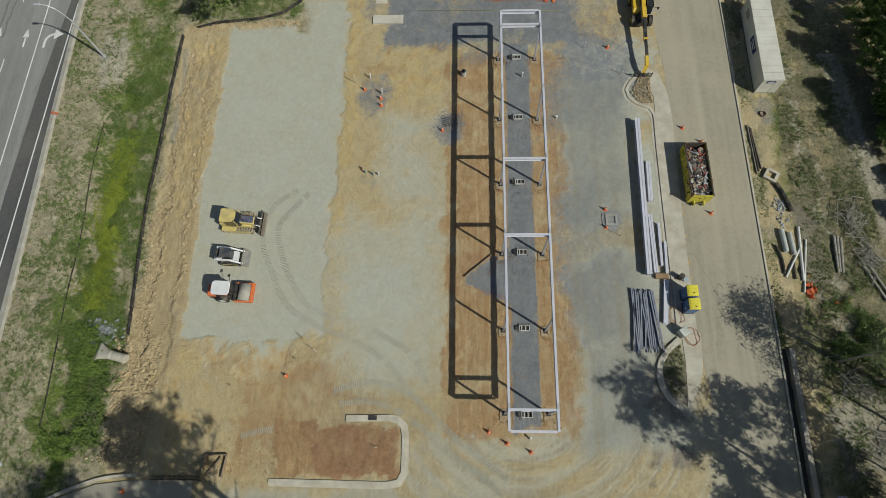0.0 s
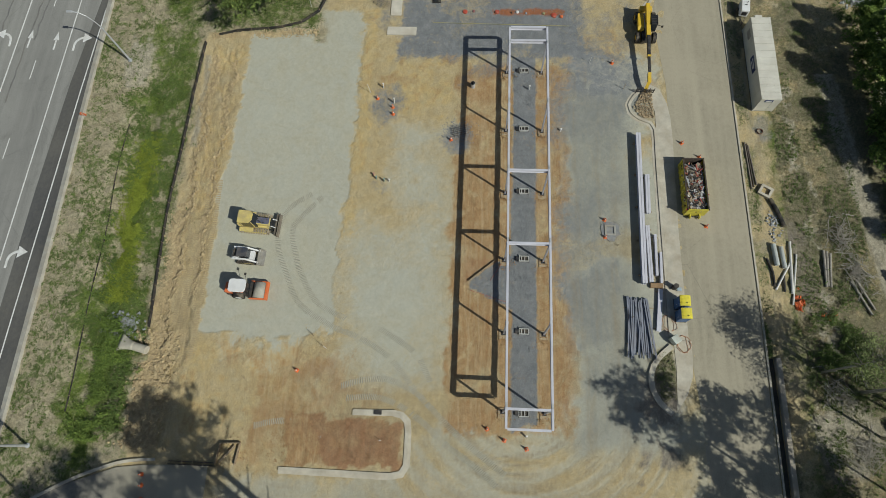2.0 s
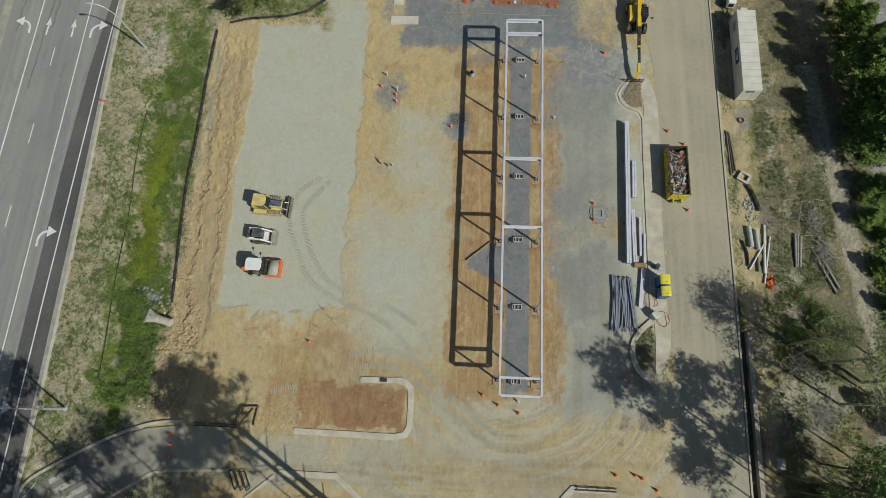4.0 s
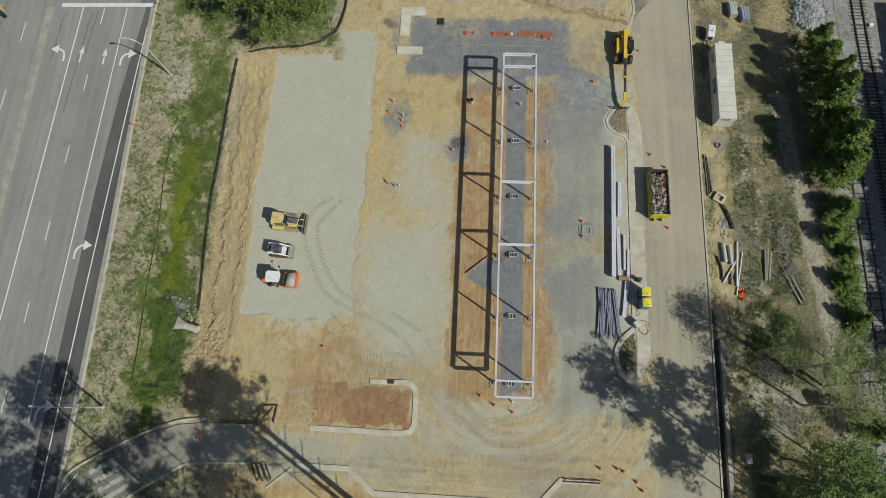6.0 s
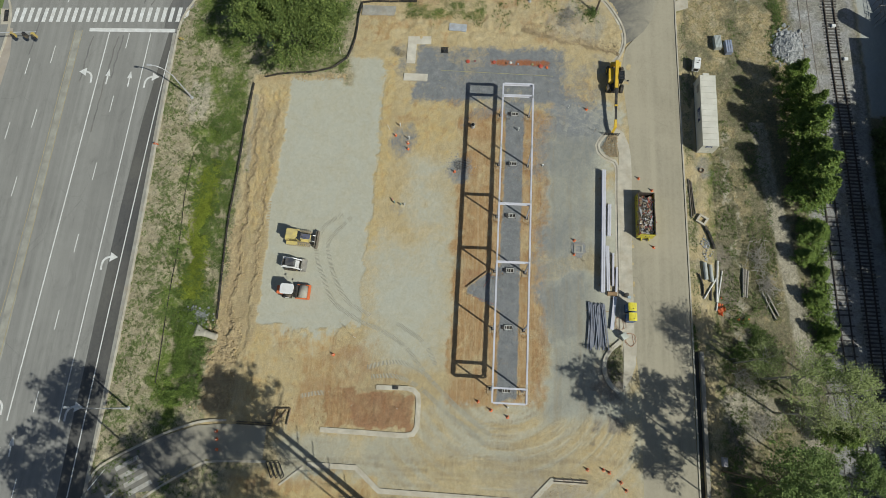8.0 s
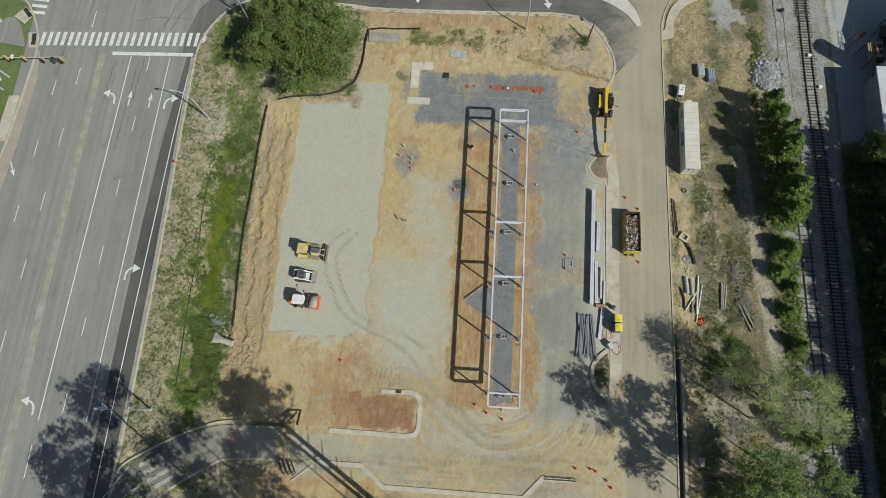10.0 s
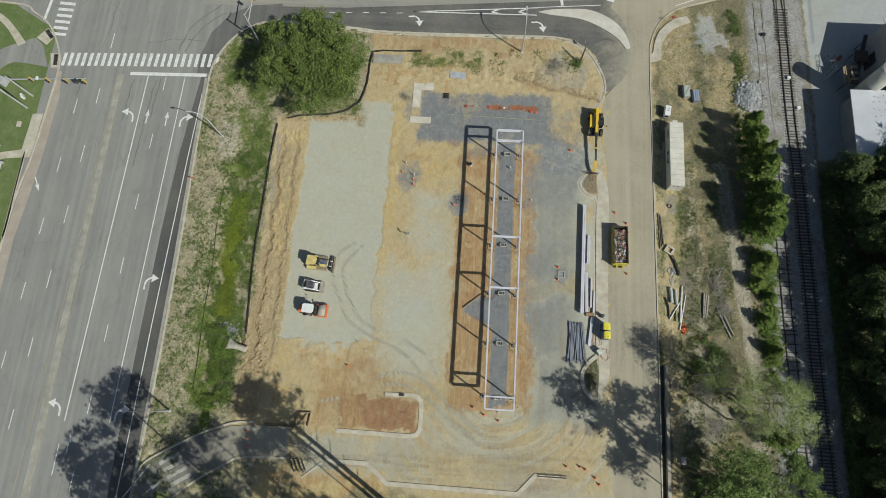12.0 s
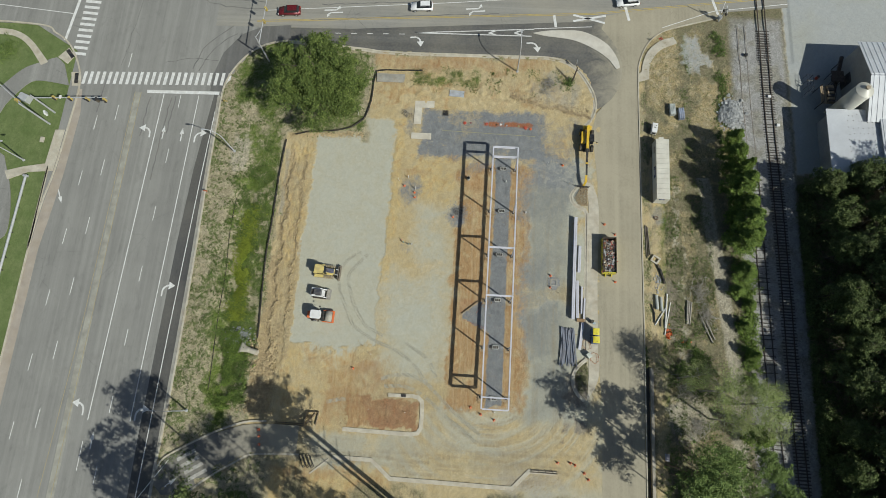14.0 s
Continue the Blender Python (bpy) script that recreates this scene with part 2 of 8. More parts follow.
    c = n.mix(loose, c, n.ramp(crumbs, 0.3, 0.72, 0.6, 1.38), "MULTIPLY")
    scraped = n.noise(0.5, 9, 0.68, (1.0, 0.6, 1), 3.0)
    c = n.mix(n.ramp(gravel, 0.0, 1.0, 0.9, 0.22), c, n.ramp(scraped, 0.36, 0.64, 0.88, 1.1), "MULTIPLY")
    wild = n.math("MAXIMUM", n.math("MAXIMUM", grass, scrub), 0.14)
    c = n.mix(n.ramp(wild, 0.14, 1.0, 0.35, 1.0), c, n.ramp(scuff, 0.32, 0.7, 0.74, 1.24), "MULTIPLY")
    mottle = n.noise(2.3, 9, 0.84, None, 0.8)
    c = n.mix(wild, c, n.ramp(mottle, 0.38, 0.62, 0.7, 1.24), "MULTIPLY")
    relief = n.math("ADD", n.math("MULTIPLY", mottle, 1.0), n.math("MULTIPLY", crumbs, 0.4))
    relief = n.math("MULTIPLY", relief, n.ramp(n.math("MAXIMUM", gravel, lawn), 0.0, 1.0, 1.0, 0.3))
    MATS["ground"] = n.done(c, 0.95, 0, relief, 0.9, 0.14)
    n.bsdf.inputs["Specular IOR Level"].default_value = 0.15
    return MATS["ground"]


GROUND = ground_material()
ROAD_OLD = asphalt("asphalt_old", (0.28, 0.275, 0.255), (0.33, 0.324, 0.298))
ROAD_NORTH = asphalt("asphalt_north", (0.3, 0.293, 0.268), (0.345, 0.332, 0.295), 0.3, 1.0)
ROAD_NEW = asphalt("asphalt_new", (0.085, 0.085, 0.085), (0.11, 0.109, 0.106), 0.12)
ROAD_NEW_N = asphalt("asphalt_new_north", (0.105, 0.106, 0.105), (0.135, 0.134, 0.13), 0.25, 1.0, (19.0, 26.0))
ROAD_DRIVE = asphalt("asphalt_drive", (0.15, 0.148, 0.14), (0.19, 0.186, 0.172), 0.3, 1.0, (-47.0, -36.0))
ROAD_CORNER = asphalt("asphalt_corner", (0.14, 0.139, 0.136), (0.18, 0.178, 0.172), 0.1)
ROAD_DUST = asphalt("asphalt_dusty", (0.36, 0.325, 0.24), (0.41, 0.37, 0.275), 0.7)
CONCRETE = plain("concrete", (0.53, 0.49, 0.4), 0.85, 0, 0.2, 0.8, 0.25)
CONCRETE_OLD = plain("concrete_old", (0.36, 0.35, 0.31), 0.9, 0, 0.3, 0.8, 0.2)
PAINT_W = plain("road_paint_white", (0.74, 0.74, 0.72), 0.7, 0, 0.18, 1.1, 0.12)
PAINT_Y = plain("road_paint_yellow", (0.5, 0.38, 0.1), 0.75, 0, 0.25, 0.8, 0.3)
PAINT_FADED = plain("road_paint_faded", (0.36, 0.352, 0.305), 0.8, 0, 0.3, 0.5, 0.08)
STEEL_W = plain("white_primed_steel", (0.6, 0.6, 0.66), 0.45, 0.0, 0.1, 0.7, 0.06)
STEEL_G = plain("grey_primed_steel", (0.27, 0.29, 0.35), 0.5, 0.2, 0.25, 1.0, 0.1)
GALV = plain("galvanised_steel", (0.52, 0.53, 0.54), 0.45, 0.2, 0.15, 1.5, 0.05)
BLACK = plain("black_rubber", (0.02, 0.02, 0.021), 0.75, 0, 0.3, 2.0, 0.2)
DARK = plain("dark_steel", (0.05, 0.052, 0.057), 0.5, 0.5, 0.3, 2.0, 0.15)
RUST = plain("rusty_steel", (0.075, 0.058, 0.05), 0.8, 0.3, 0.4, 3.0, 0.1)
YELLOW = plain("machine_yellow", (0.72, 0.47, 0.035), 0.4, 0, 0.15, 1.4, 0.12)
YELLOW_OLD = plain("dusty_yellow", (0.68, 0.55, 0.19), 0.55, 0, 0.15, 1.4, 0.3)
ORANGE = plain("safety_orange", (0.75, 0.17, 0.05), 0.55, 0, 0.12, 2.5, 0.1)
WHITE = plain("white_paint", (0.78, 0.78, 0.77), 0.4, 0, 0.08, 1.0, 0.08)
CREAM = plain("cream_paint", (0.66, 0.64, 0.56), 0.55, 0, 0.1, 0.8, 0.1)
BLUE = plain("blue_plastic", (0.06, 0.14, 0.3), 0.5, 0, 0.2, 2.0, 0.08)
LEMON = plain("lemon_plastic", (0.76, 0.66, 0.06), 0.5, 0, 0.12, 2.0, 0.06)
TIMBER = plain("weathered_timber", (0.33, 0.25, 0.16), 0.85, 0, 0.35, 3.0, 0.15)
BROWN_WOOD = plain("dark_timber", (0.075, 0.058, 0.048), 0.85, 0, 0.35, 3.0, 0.1)
GLASS = plain("dark_glass", (0.025, 0.03, 0.035), 0.08, 0, 0.1, 2.0, 0.0, 0.0)
BARK = plain("bark", (0.12, 0.095, 0.07), 0.95, 0, 0.4, 4.0, 0.0)
DEAD = plain("bleached_wood", (0.36, 0.33, 0.28), 0.9, 0, 0.3, 4.0, 0.0)
FABRIC = plain("black_silt_cloth", (0.022, 0.022, 0.024), 0.8, 0, 0.3, 1.5, 0.1)
PVC = plain("white_pipe", (0.72, 0.71, 0.67), 0.45, 0, 0.1, 2.0, 0.12)
ROCK = plain("broken_concrete", (0.42, 0.43, 0.43), 0.9, 0, 0.35, 1.8, 0.05)
CLOD = plain("soil_clod", (0.49, 0.385, 0.225), 0.97, 0, 0.3, 1.8, 0.0)
STONE = plain("blue_grey_stone", (0.27, 0.28, 0.288), 0.9, 0, 0.4, 3.0, 0.0)
ROOF_W = plain("white_metal_roof", (0.6, 0.62, 0.65), 0.45, 0.1, 0.12, 0.3, 0.05)
WALL_G = plain("grey_metal_wall", (0.3, 0.31, 0.32), 0.55, 0.1, 0.2, 0.4, 0.1)
RED = plain("red_lid", (0.5, 0.08, 0.045), 0.5, 0, 0.2, 2.0, 0.2)
LEAF_OAK = foliage("leaf_oak", (0.065, 0.105, 0.024), (0.23, 0.285, 0.075))
LEAF_EVER = foliage("leaf_cedar", (0.085, 0.145, 0.03), (0.27, 0.36, 0.075))
LEAF_PALE = foliage("leaf_young", (0.2, 0.25, 0.085), (0.37, 0.43, 0.16), (0.36, 0.32, 0.2), 0.3)
LEAF_WOOD = foliage("leaf_wood", (0.055, 0.088, 0.024), (0.2, 0.25, 0.085), (0.2, 0.19, 0.11), 0.3)
LEAF_TREE = foliage("leaf_tree", (0.11, 0.17, 0.045), (0.26, 0.34, 0.1))
LEAF_LUSH = foliage("leaf_weed", (0.13, 0.18, 0.022), (0.34, 0.39, 0.05))
LEAF_BUSH = foliage("leaf_bush", (0.075, 0.122, 0.03), (0.19, 0.255, 0.065))
LEAF_THICKET = foliage("leaf_thicket", (0.085, 0.14, 0.03), (0.24, 0.325, 0.065))
LEAF_SCRUB = foliage("leaf_scrub", (0.11, 0.14, 0.05), (0.23, 0.25, 0.11), (0.34, 0.28, 0.17), 0.5)

# ---- building tools ----
def shape():
    return bmesh.new()


def add_box(bm, c, s, m=None, bevel=0.0):
    """A box of size s about c; m turns it about c."""
    t = Matrix.Translation(c) @ (m or Matrix()) @ Matrix.Diagonal((*s, 1))
    made = bmesh.ops.create_cube(bm, size=1, matrix=t)["verts"]
    if bevel:
        edges = {e for v in made for e in v.link_edges}
        bmesh.ops.bevel(bm, geom=list(edges), offset=bevel, segments=2, affect="EDGES", profile=0.6)
    return bm


def add_bar(bm, a, b, r, r2=None, sides=8):
    """A round bar from a to b."""
    a, b = Vector(a), Vector(b)
    d = b - a
    m = Matrix.Translation((a + b) / 2) @ d.to_track_quat("Z", "Y").to_matrix().to_4x4()
    bmesh.ops.create_cone(bm, cap_ends=True, segments=sides, radius1=r, radius2=r if r2 is None else r2, depth=d.length, matrix=m)
    return bm


def add_beam(bm, a, b, w, h):
    """A square bar from a to b, w across and h high."""
    a, b = Vector(a), Vector(b)
    d = b - a
    z = Vector((0, 0, 1)) if abs(d.normalized().z) < 0.95 else Vector((0, 1, 0))
    x = d.normalized()
    y = z.cross(x).normalized()
    z = x.cross(y)
    m = Matrix((x, y, z)).transposed().to_4x4()
    m.translation = (a + b) / 2
    bmesh.ops.create_cube(bm, size=1, matrix=m @ Matrix.Diagonal((d.length, w, h, 1)))
    return bm


def add_ibeam(bm, a, b, w, h, t=0.03):
    """An I-section from a to b, top at the points' height."""
    for dz, ww, hh in ((-t / 2, w, t), (-h / 2, t, h - 2 * t), (-h + t / 2, w, t)):
        add_beam(bm, Vector(a) + Vector((0, 0, dz)), Vector(b) + Vector((0, 0, dz)), ww, hh)
    return bm


def add_prism(bm, outline, z0, z1):
    """A solid with the given plan between two heights; z1 may be one for each corner."""
    n = len(outline)
    tops = [z1] * n if isinstance(z1, (int, float)) else z1
    low = [bm.verts.new((x, y, z0)) for x, y in outline]
    high = [bm.verts.new((x, y, z)) for (x, y), z in zip(outline, tops)]
    bm.faces.new(high)
    bm.faces.new(low[::-1])
    for i in range(n):
        bm.faces.new((low[i], low[(i + 1) % n], high[(i + 1) % n], high[i]))
    return bm


def add_profile(bm, outline, y0, y1):
    """A solid with the given side view (x, z), from y0 to y1."""
    n = len(outline)
    a = [bm.verts.new((x, y0, z)) for x, z in outline]
    b = [bm.verts.new((x, y1, z)) for x, z in outline]
    bm.faces.new(a)
    bm.faces.new(b[::-1])
    for i in range(n):
        bm.faces.new((a[i], b[i], b[(i + 1) % n], a[(i + 1) % n]))
    bmesh.ops.recalc_face_normals(bm, faces=bm.faces)
    return bm


def smooth_path(points, step=0.5):
    """A Catmull-Rom line through the points."""
    p = [Vector((*q, 0)) if len(q) == 2 else Vector(q) for q in points]
    p = [p[0] * 2 - p[1], *p, p[-1] * 2 - p[-2]]
    out = []
    for i in range(1, len(p) - 2):
        k = max(1, int((p[i + 1] - p[i]).length / step))
        for j in range(k):
            t = j / k
            out.append(0.5 * (2 * p[i] + (p[i + 1] - p[i - 1]) * t + (2 * p[i - 1] - 5 * p[i] + 4 * p[i + 1] - p[i + 2]) * t * t + (3 * p[i] - p[i - 1] - 3 * p[i + 1] + p[i + 2]) * t ** 3))
    out.append(p[-2])
    return out


def add_strip(bm, path, left, right, z0, z1, closed=False):
    """A solid band along a path, from left to right of it, z0 to z1."""
    pts = [Vector((q[0], q[1], 0)) for q in path]
    n = len(pts)
    rows = []
    for i, p in enumerate(pts):
        a = pts[i - 1] if i or closed else p
        b = pts[(i + 1) % n] if i < n - 1 or closed else p
        u, v = (p - a), (b - p)
        u, v = (u.normalized() if u.length > 1e-6 else v.normalized()), (v.normalized() if v.length > 1e-6 else u.normalized())
        d = (u + v).normalized()
        side = Vector((-d.y, d.x, 0)) / max(0.5, d.dot(u))
        rows.append([bm.verts.new((*(p + side * o).xy, z)) for o, z in ((left, z0), (left, z1), (right, z1), (right, z0))])
    for i in range(n if closed else n - 1):
        r, s = rows[i], rows[(i + 1) % n]
        for k in range(4):
            bm.faces.new((r[k], r[(k + 1) % 4], s[(k + 1) % 4], s[k]))
    if not closed:
        bm.faces.new(rows[0])
        bm.faces.new(rows[-1][::-1])
    bmesh.ops.recalc_face_normals(bm, faces=bm.faces)
    return bm


def mesh_of(name, bm, material, smooth=False):
    me = bpy.data.meshes.new(name)
    bm.to_mesh(me)
    bm.free()
    me.materials.append(material)
    if smooth:
        me.polygons.foreach_set("use_smooth", [True] * len(me.polygons))
    return me


def part(name, bm, material, parent, label="", smooth=False):
    ob = new(name, mesh_of(name, bm, material, smooth))
    ob.parent = parent
    return tagged(ob, label)


def thing(name, label, category, group="", at=None):
    return place(tagged(new(name), label, category, group), at)


def place(ob, at):
    if at is not None:
        ob.matrix_basis = at
    return ob


def solid(name, bm, material, label, category, group="", kind="", at=None, smooth=False):
    """A thing of one mesh."""
    return place(tagged(new(name, mesh_of(name, bm, material, smooth)), label, category, group, kind), at)


def structure(name, bm, material, label="", smooth=False):
    return tagged(new(name, mesh_of(name, bm, material, smooth)), label, "", "", "structure")


def quads(name, corners, material):
    """A mesh of loose quads from an array (n, 4, 3)."""
    n = len(corners)
    me = bpy.data.meshes.new(name)
    me.from_pydata(np.asarray(corners, float).reshape(-1, 3).tolist(), [], np.arange(n * 4).reshape(-1, 4).tolist())
    me.materials.append(material)
    return me


def leaf_quads(centres, size, rng):
    """Leaf sprays: bent quads of random turn about the centres."""
    c = np.asarray(centres)
    n = len(c)
    up = rng.normal(size=(n, 3)) * 0.62 + np.array([0, 0, 1.0])
    up /= np.linalg.norm(up, axis=1)[:, None] + 1e-9
    a = np.cross(up, rng.normal(size=(n, 3)))
    a /= np.linalg.norm(a, axis=1)[:, None] + 1e-9
    b = np.cross(up, a)
    s = (size * rng.uniform(0.55, 1.3, n))[:, None]
    a, b = a * s, b * s * rng.uniform(0.35, 0.7, n)[:, None]
    bend = np.cross(a, b) / (s + 1e-9) * 0.35
    return np.stack([c - a, c - b + bend, c + a, c + b + bend], 1)


def lattice(seed):
    return np.random.RandomState(seed).rand(256, 256)


def value_noise(x, y, scale, seed=0, octaves=4):
    total, norm, amp = 0.0, 0.0, 1.0
    for o in range(octaves):
        tab = lattice(seed * 17 + o)
        u, v = x * scale * 2 ** o + 37.1 * o, y * scale * 2 ** o + 11.7 * o
        i, j = np.floor(u).astype(int), np.floor(v).astype(int)
        fu, fv = u - i, v - j
        fu, fv = fu * fu * (3 - 2 * fu), fv * fv * (3 - 2 * fv)
        i0, i1, j0, j1 = i % 256, (i + 1) % 256, j % 256, (j + 1) % 256
        total = total + amp * (tab[i0, j0] * (1 - fu) * (1 - fv) + tab[i1, j0] * fu * (1 - fv) + tab[i0, j1] * (1 - fu) * fv + tab[i1, j1] * fu * fv)
        norm += amp
        amp *= 0.55
    return total / norm


def ease(v, a, b):
    t = np.clip((v - a) / (b - a), 0, 1)
    return t * t * (3 - 2 * t)

# ---- the ground: one sheet, fine about the site, coarse to the horizon ----
def spread(lo, hi, step):
    inner = np.arange(lo, hi + 1e-6, step)
    far = np.array([1, 2, 4, 8, 16, 32, 64, 128, 256, 512, 1024.0])
    return np.concatenate([lo - far[::-1], inner, hi + far])


def zone(x, y, x0, x1, y0, y1, soft=0.8):
    """1 inside a box, easing to 0 over soft metres outside."""
    return ease(-np.maximum(np.maximum(x0 - x, x - x1), np.maximum(y0 - y, y - y1)), -soft, soft)


def spot(x, y, cx, cy, rx, ry, soft=0.4):
    return 1 - ease(np.hypot((x - cx) / rx, (y - cy) / ry), 1 - soft, 1 + soft)


def fence_x(y):
    """Where the silt fence runs along the west of the site."""
    return -42.2 + 0.3 * np.sin(y * 0.12)


def terrain(x, y):
    """Height of the ground, but for small relief."""
    swale = zone(y, y, -3, 46, -3, 46, 5) * np.exp(-((x + 47.5) / 2.6) ** 2)
    wave = 0.35 * np.sin(0.7 * y) + 0.22 * np.sin(2.3 * y + 1) + 0.1 * np.sin(6.1 * y)
    toe = zone(y, y, 3, 45, 3, 45, 4) * ease(x, -46.5, -43.0)
    step = toe * ((1 - ease(x + wave, -40.0, -39.5)) * 0.38 + (1 - ease(x + 0.7 * wave, -37.2, -36.75)) * 0.2)
    ditch = zone(x, y, 29.35, 30.05, -80, 7, 0.25)
    pad = zone(x, y, -24, -11, -6.4, -1.2, 0.4)
    mound = zone(x, y, -22, 12.5, 58, 63, 3)
    ballast = zone(x, y, 48.0, 58.0, -200, 78, 2.0)
    return -0.9 * swale - step - 0.9 * ditch + 0.1 * pad + 0.25 * mound + 0.12 * ballast


def under_paving(x, y):
    """1 where roads and walks lie on the ground."""
    m = zone(x, y, -89.4, -56.6, -3000, 3000, 0.2)
    m = np.maximum(m, zone(x, y, -3000, 3000, 70, 92, 0.6) * (x < 60))
    m = np.maximum(m, zone(x, y, 22.5, 28.6, -400, 76, 0.5))
    m = np.maximum(m, zone(x, y, 21.6, 28.6, 9, 76, 0.4))
    m = np.maximum(m, zone(x, y, -54, 20, 69.3, 92, 0.3))
    m = np.maximum(m, zone(x, y, 20.5, 29, 56, 92, 0.3))
    m = np.maximum(m, zone(x, y, -400, -88.8, -300, 92, 0.3) * 0.6)
    m = np.maximum(m, ease(np.hypot((x - 11.7) / 8.3, (y - 60.4) / 8.6), 1.0, 1.06) * (x > 11.7) * (x < 30) * (y > 57))
    m = np.maximum(m, ease(np.hypot((x + 44) / 12.1, (y - 57.8) / 12.3), 0.99, 1.03) * (x < -44) * (x > -60) * (y > 57.5) * (y < 92))
    m = np.maximum(m, zone(x, y, -39.5, -32.4, -12.0, -7.2, 0.3))
    along = np.clip((x + 57) / 18, 0, 1)
    m = np.maximum(m, ease(3.1 - np.abs(y - (-17.6 + 9.2 * along ** 0.75)), -0.3, 0.3) * (x > -57) * (x < -38.8))
    return m


def build_ground():
    gx, gy = spread(-112, 84, 0.28), spread(-34, 92, 0.28)
    gx = np.unique(np.round(np.concatenate([gx, np.arange(-42.6, -36.0, 0.12)]), 3))
    x, y = np.meshgrid(gx, gy, indexing="ij")
    w1, w2 = value_noise(x, y, 0.22, 1) - 0.5, value_noise(x, y, 0.22, 2) - 0.5
    f1, f2 = value_noise(x, y, 0.9, 3) - 0.5, value_noise(x, y, 0.9, 4) - 0.5
    g1, g2 = value_noise(x, y, 2.6, 15, 2) - 0.5, value_noise(x, y, 2.6, 16, 2) - 0.5
    xs, ys = x + 2.0 * w1 + 1.1 * f1 + 0.7 * g1, y + 2.0 * w2 + 1.1 * f2 + 0.7 * g2          # loose edges
    xw, yw = x + 5 * w1 + 2.4 * f1 + 1.2 * g1, y + 5 * w2 + 2.4 * f2 + 1.2 * g2              # very loose edges
    patch, blot = value_noise(x, y, 0.16, 5, 6), value_noise(x, y, 0.5, 6, 6)
    site = np.maximum(zone(xs, ys, -41.9, 29.2, -11.5, 48, 0.5), zone(xs, ys, -25, 22, 40, 68.2, 0.6))
    site = np.maximum(site, zone(xs, ys, -30, 30, -400, -10.5, 1.5))
    site = np.maximum(site, zone(xs, ys, -37, -28, -400, -12.6, 1.0))
    site = np.maximum(site, zone(x + 0.5 * f1, y + 0.5 * f2, -41.6, -26.4, 40, 49.6 + 0 * x, 0.3))

    gravel = zone(xs, ys, -35.6, -19.8, 7.8, 48.6, 0.35)
    gravel = np.maximum(gravel, zone(xs, ys, -34, -19.8, 46, 53.6, 0.5) * (ys < 46.5 + 0.85 * (xs + 34)))
    gravel = np.maximum(gravel, 0.8 * zone(xw, yw, -19, -6.2, 3, 22, 3.0) * (0.75 + 0.25 * ease(patch, 0.3, 0.6)))
    gravel = np.maximum(gravel, 0.68 * zone(xw, yw, -14.5, -6, 22, 36, 2.5) * (0.55 + 0.45 * ease(patch, 0.4, 0.6)))
    gravel = np.maximum(gravel, 0.54 * zone(xw, yw, -10, 10, -8, -2.4, 1.5))
    gravel = np.maximum(gravel, 0.56 * zone(xw, yw, -30, 19, -14.8, -7.3, 1.2) * ease(patch, 0.2, 0.55))
    gravel = np.maximum(gravel, 0.85 * zone(xw, yw, 7.5, 19.5, -6, 46, 1.5) * ease(patch, 0.2, 0.45))
    gravel = np.maximum(gravel, 0.7 * zone(xw, yw, -8, 9, -8.5, -2.2, 1.0))
    gravel = np.maximum(gravel, 0.6 * zone(xw, yw, 8, 23, -60, 1, 1.5))
    gravel = np.maximum(gravel, 0.9 * zone(xw, yw, -33, -22, 4, 9, 1.2) * ease(blot, 0.4, 0.6))

    # arcs of grey and tan swept by vehicles round the south end of the frame
    reach, around = np.hypot(x - 2.0, (y - 2.0) * 1.1), np.arctan2(y - 2.0, x - 2.0)
    arc = 0.65 * value_noise(reach * 0.75 + 0.6 * w1, around * 1.1 + 9, 1.0, 18, 3) + 0.35 * value_noise(reach * 2.4, around * 1.6 + 5, 1.0, 19, 3)
    south = zone(x + 2 * w1, y + 2 * w2, -14, 21, -14.4, -3.2, 1.6)
    gravel = gravel * (1 - south) + south * (0.14 + 0.46 * ease(arc, 0.38, 0.62))
    gravel = gravel * (1 - zone(x, y, -22, -10.7, -6.8, -1.0, 0.2))

    clay = zone(xs, ys, -6.4, 8.0, -2.6, 44.5, 0.8) * (0.55 + 0.45 * ease(blot, 0.35, 0.6))
    clay = np.maximum(clay, 0.55 * spot(xw, yw, -12, 44, 8, 4.5) * ease(blot, 0.4, 0.6))
    clay = np.maximum(clay, zone(xs, ys, -24.0, -10.9, -6.6, -1.3, 0.25))
    clay = np.maximum(clay, 0.4 * spot(xw, yw, -22, 1.0, 8, 5))
    clay = np.maximum(clay, 0.3 * spot(xw, yw, -30, -1, 10, 5) * ease(blot, 0.35, 0.6))
    clay = np.maximum(clay, 0.5 * zone(xw, yw, -26, 12, 64.6, 68.6, 0.8))
    clay = np.maximum(clay, 0.45 * zone(xw, yw, -24, 16, 56.5, 63, 1.5) * ease(blot, 0.42, 0.6))
    clay = np.maximum(clay, 0.45 * zone(xw, yw, 6, 19, 36, 50, 2) * ease(blot, 0.5, 0.62))
    clay = np.maximum(clay, 0.5 * zone(xw, yw, -44, -14, -40, -13.2, 1.2) * (0.4 + 0.6 * ease(patch, 0.4, 0.6)))
    clay = np.maximum(clay, 0.56 * zone(xw, yw, -38, -20, -6, 6.5, 3) * ease(patch, 0.42, 0.6))

    dark = 0.97 * zone(x + 0.5 * w1 + 0.35 * f1, ys, 0.85, 3.85, -1.9, 46.0, 0.16)
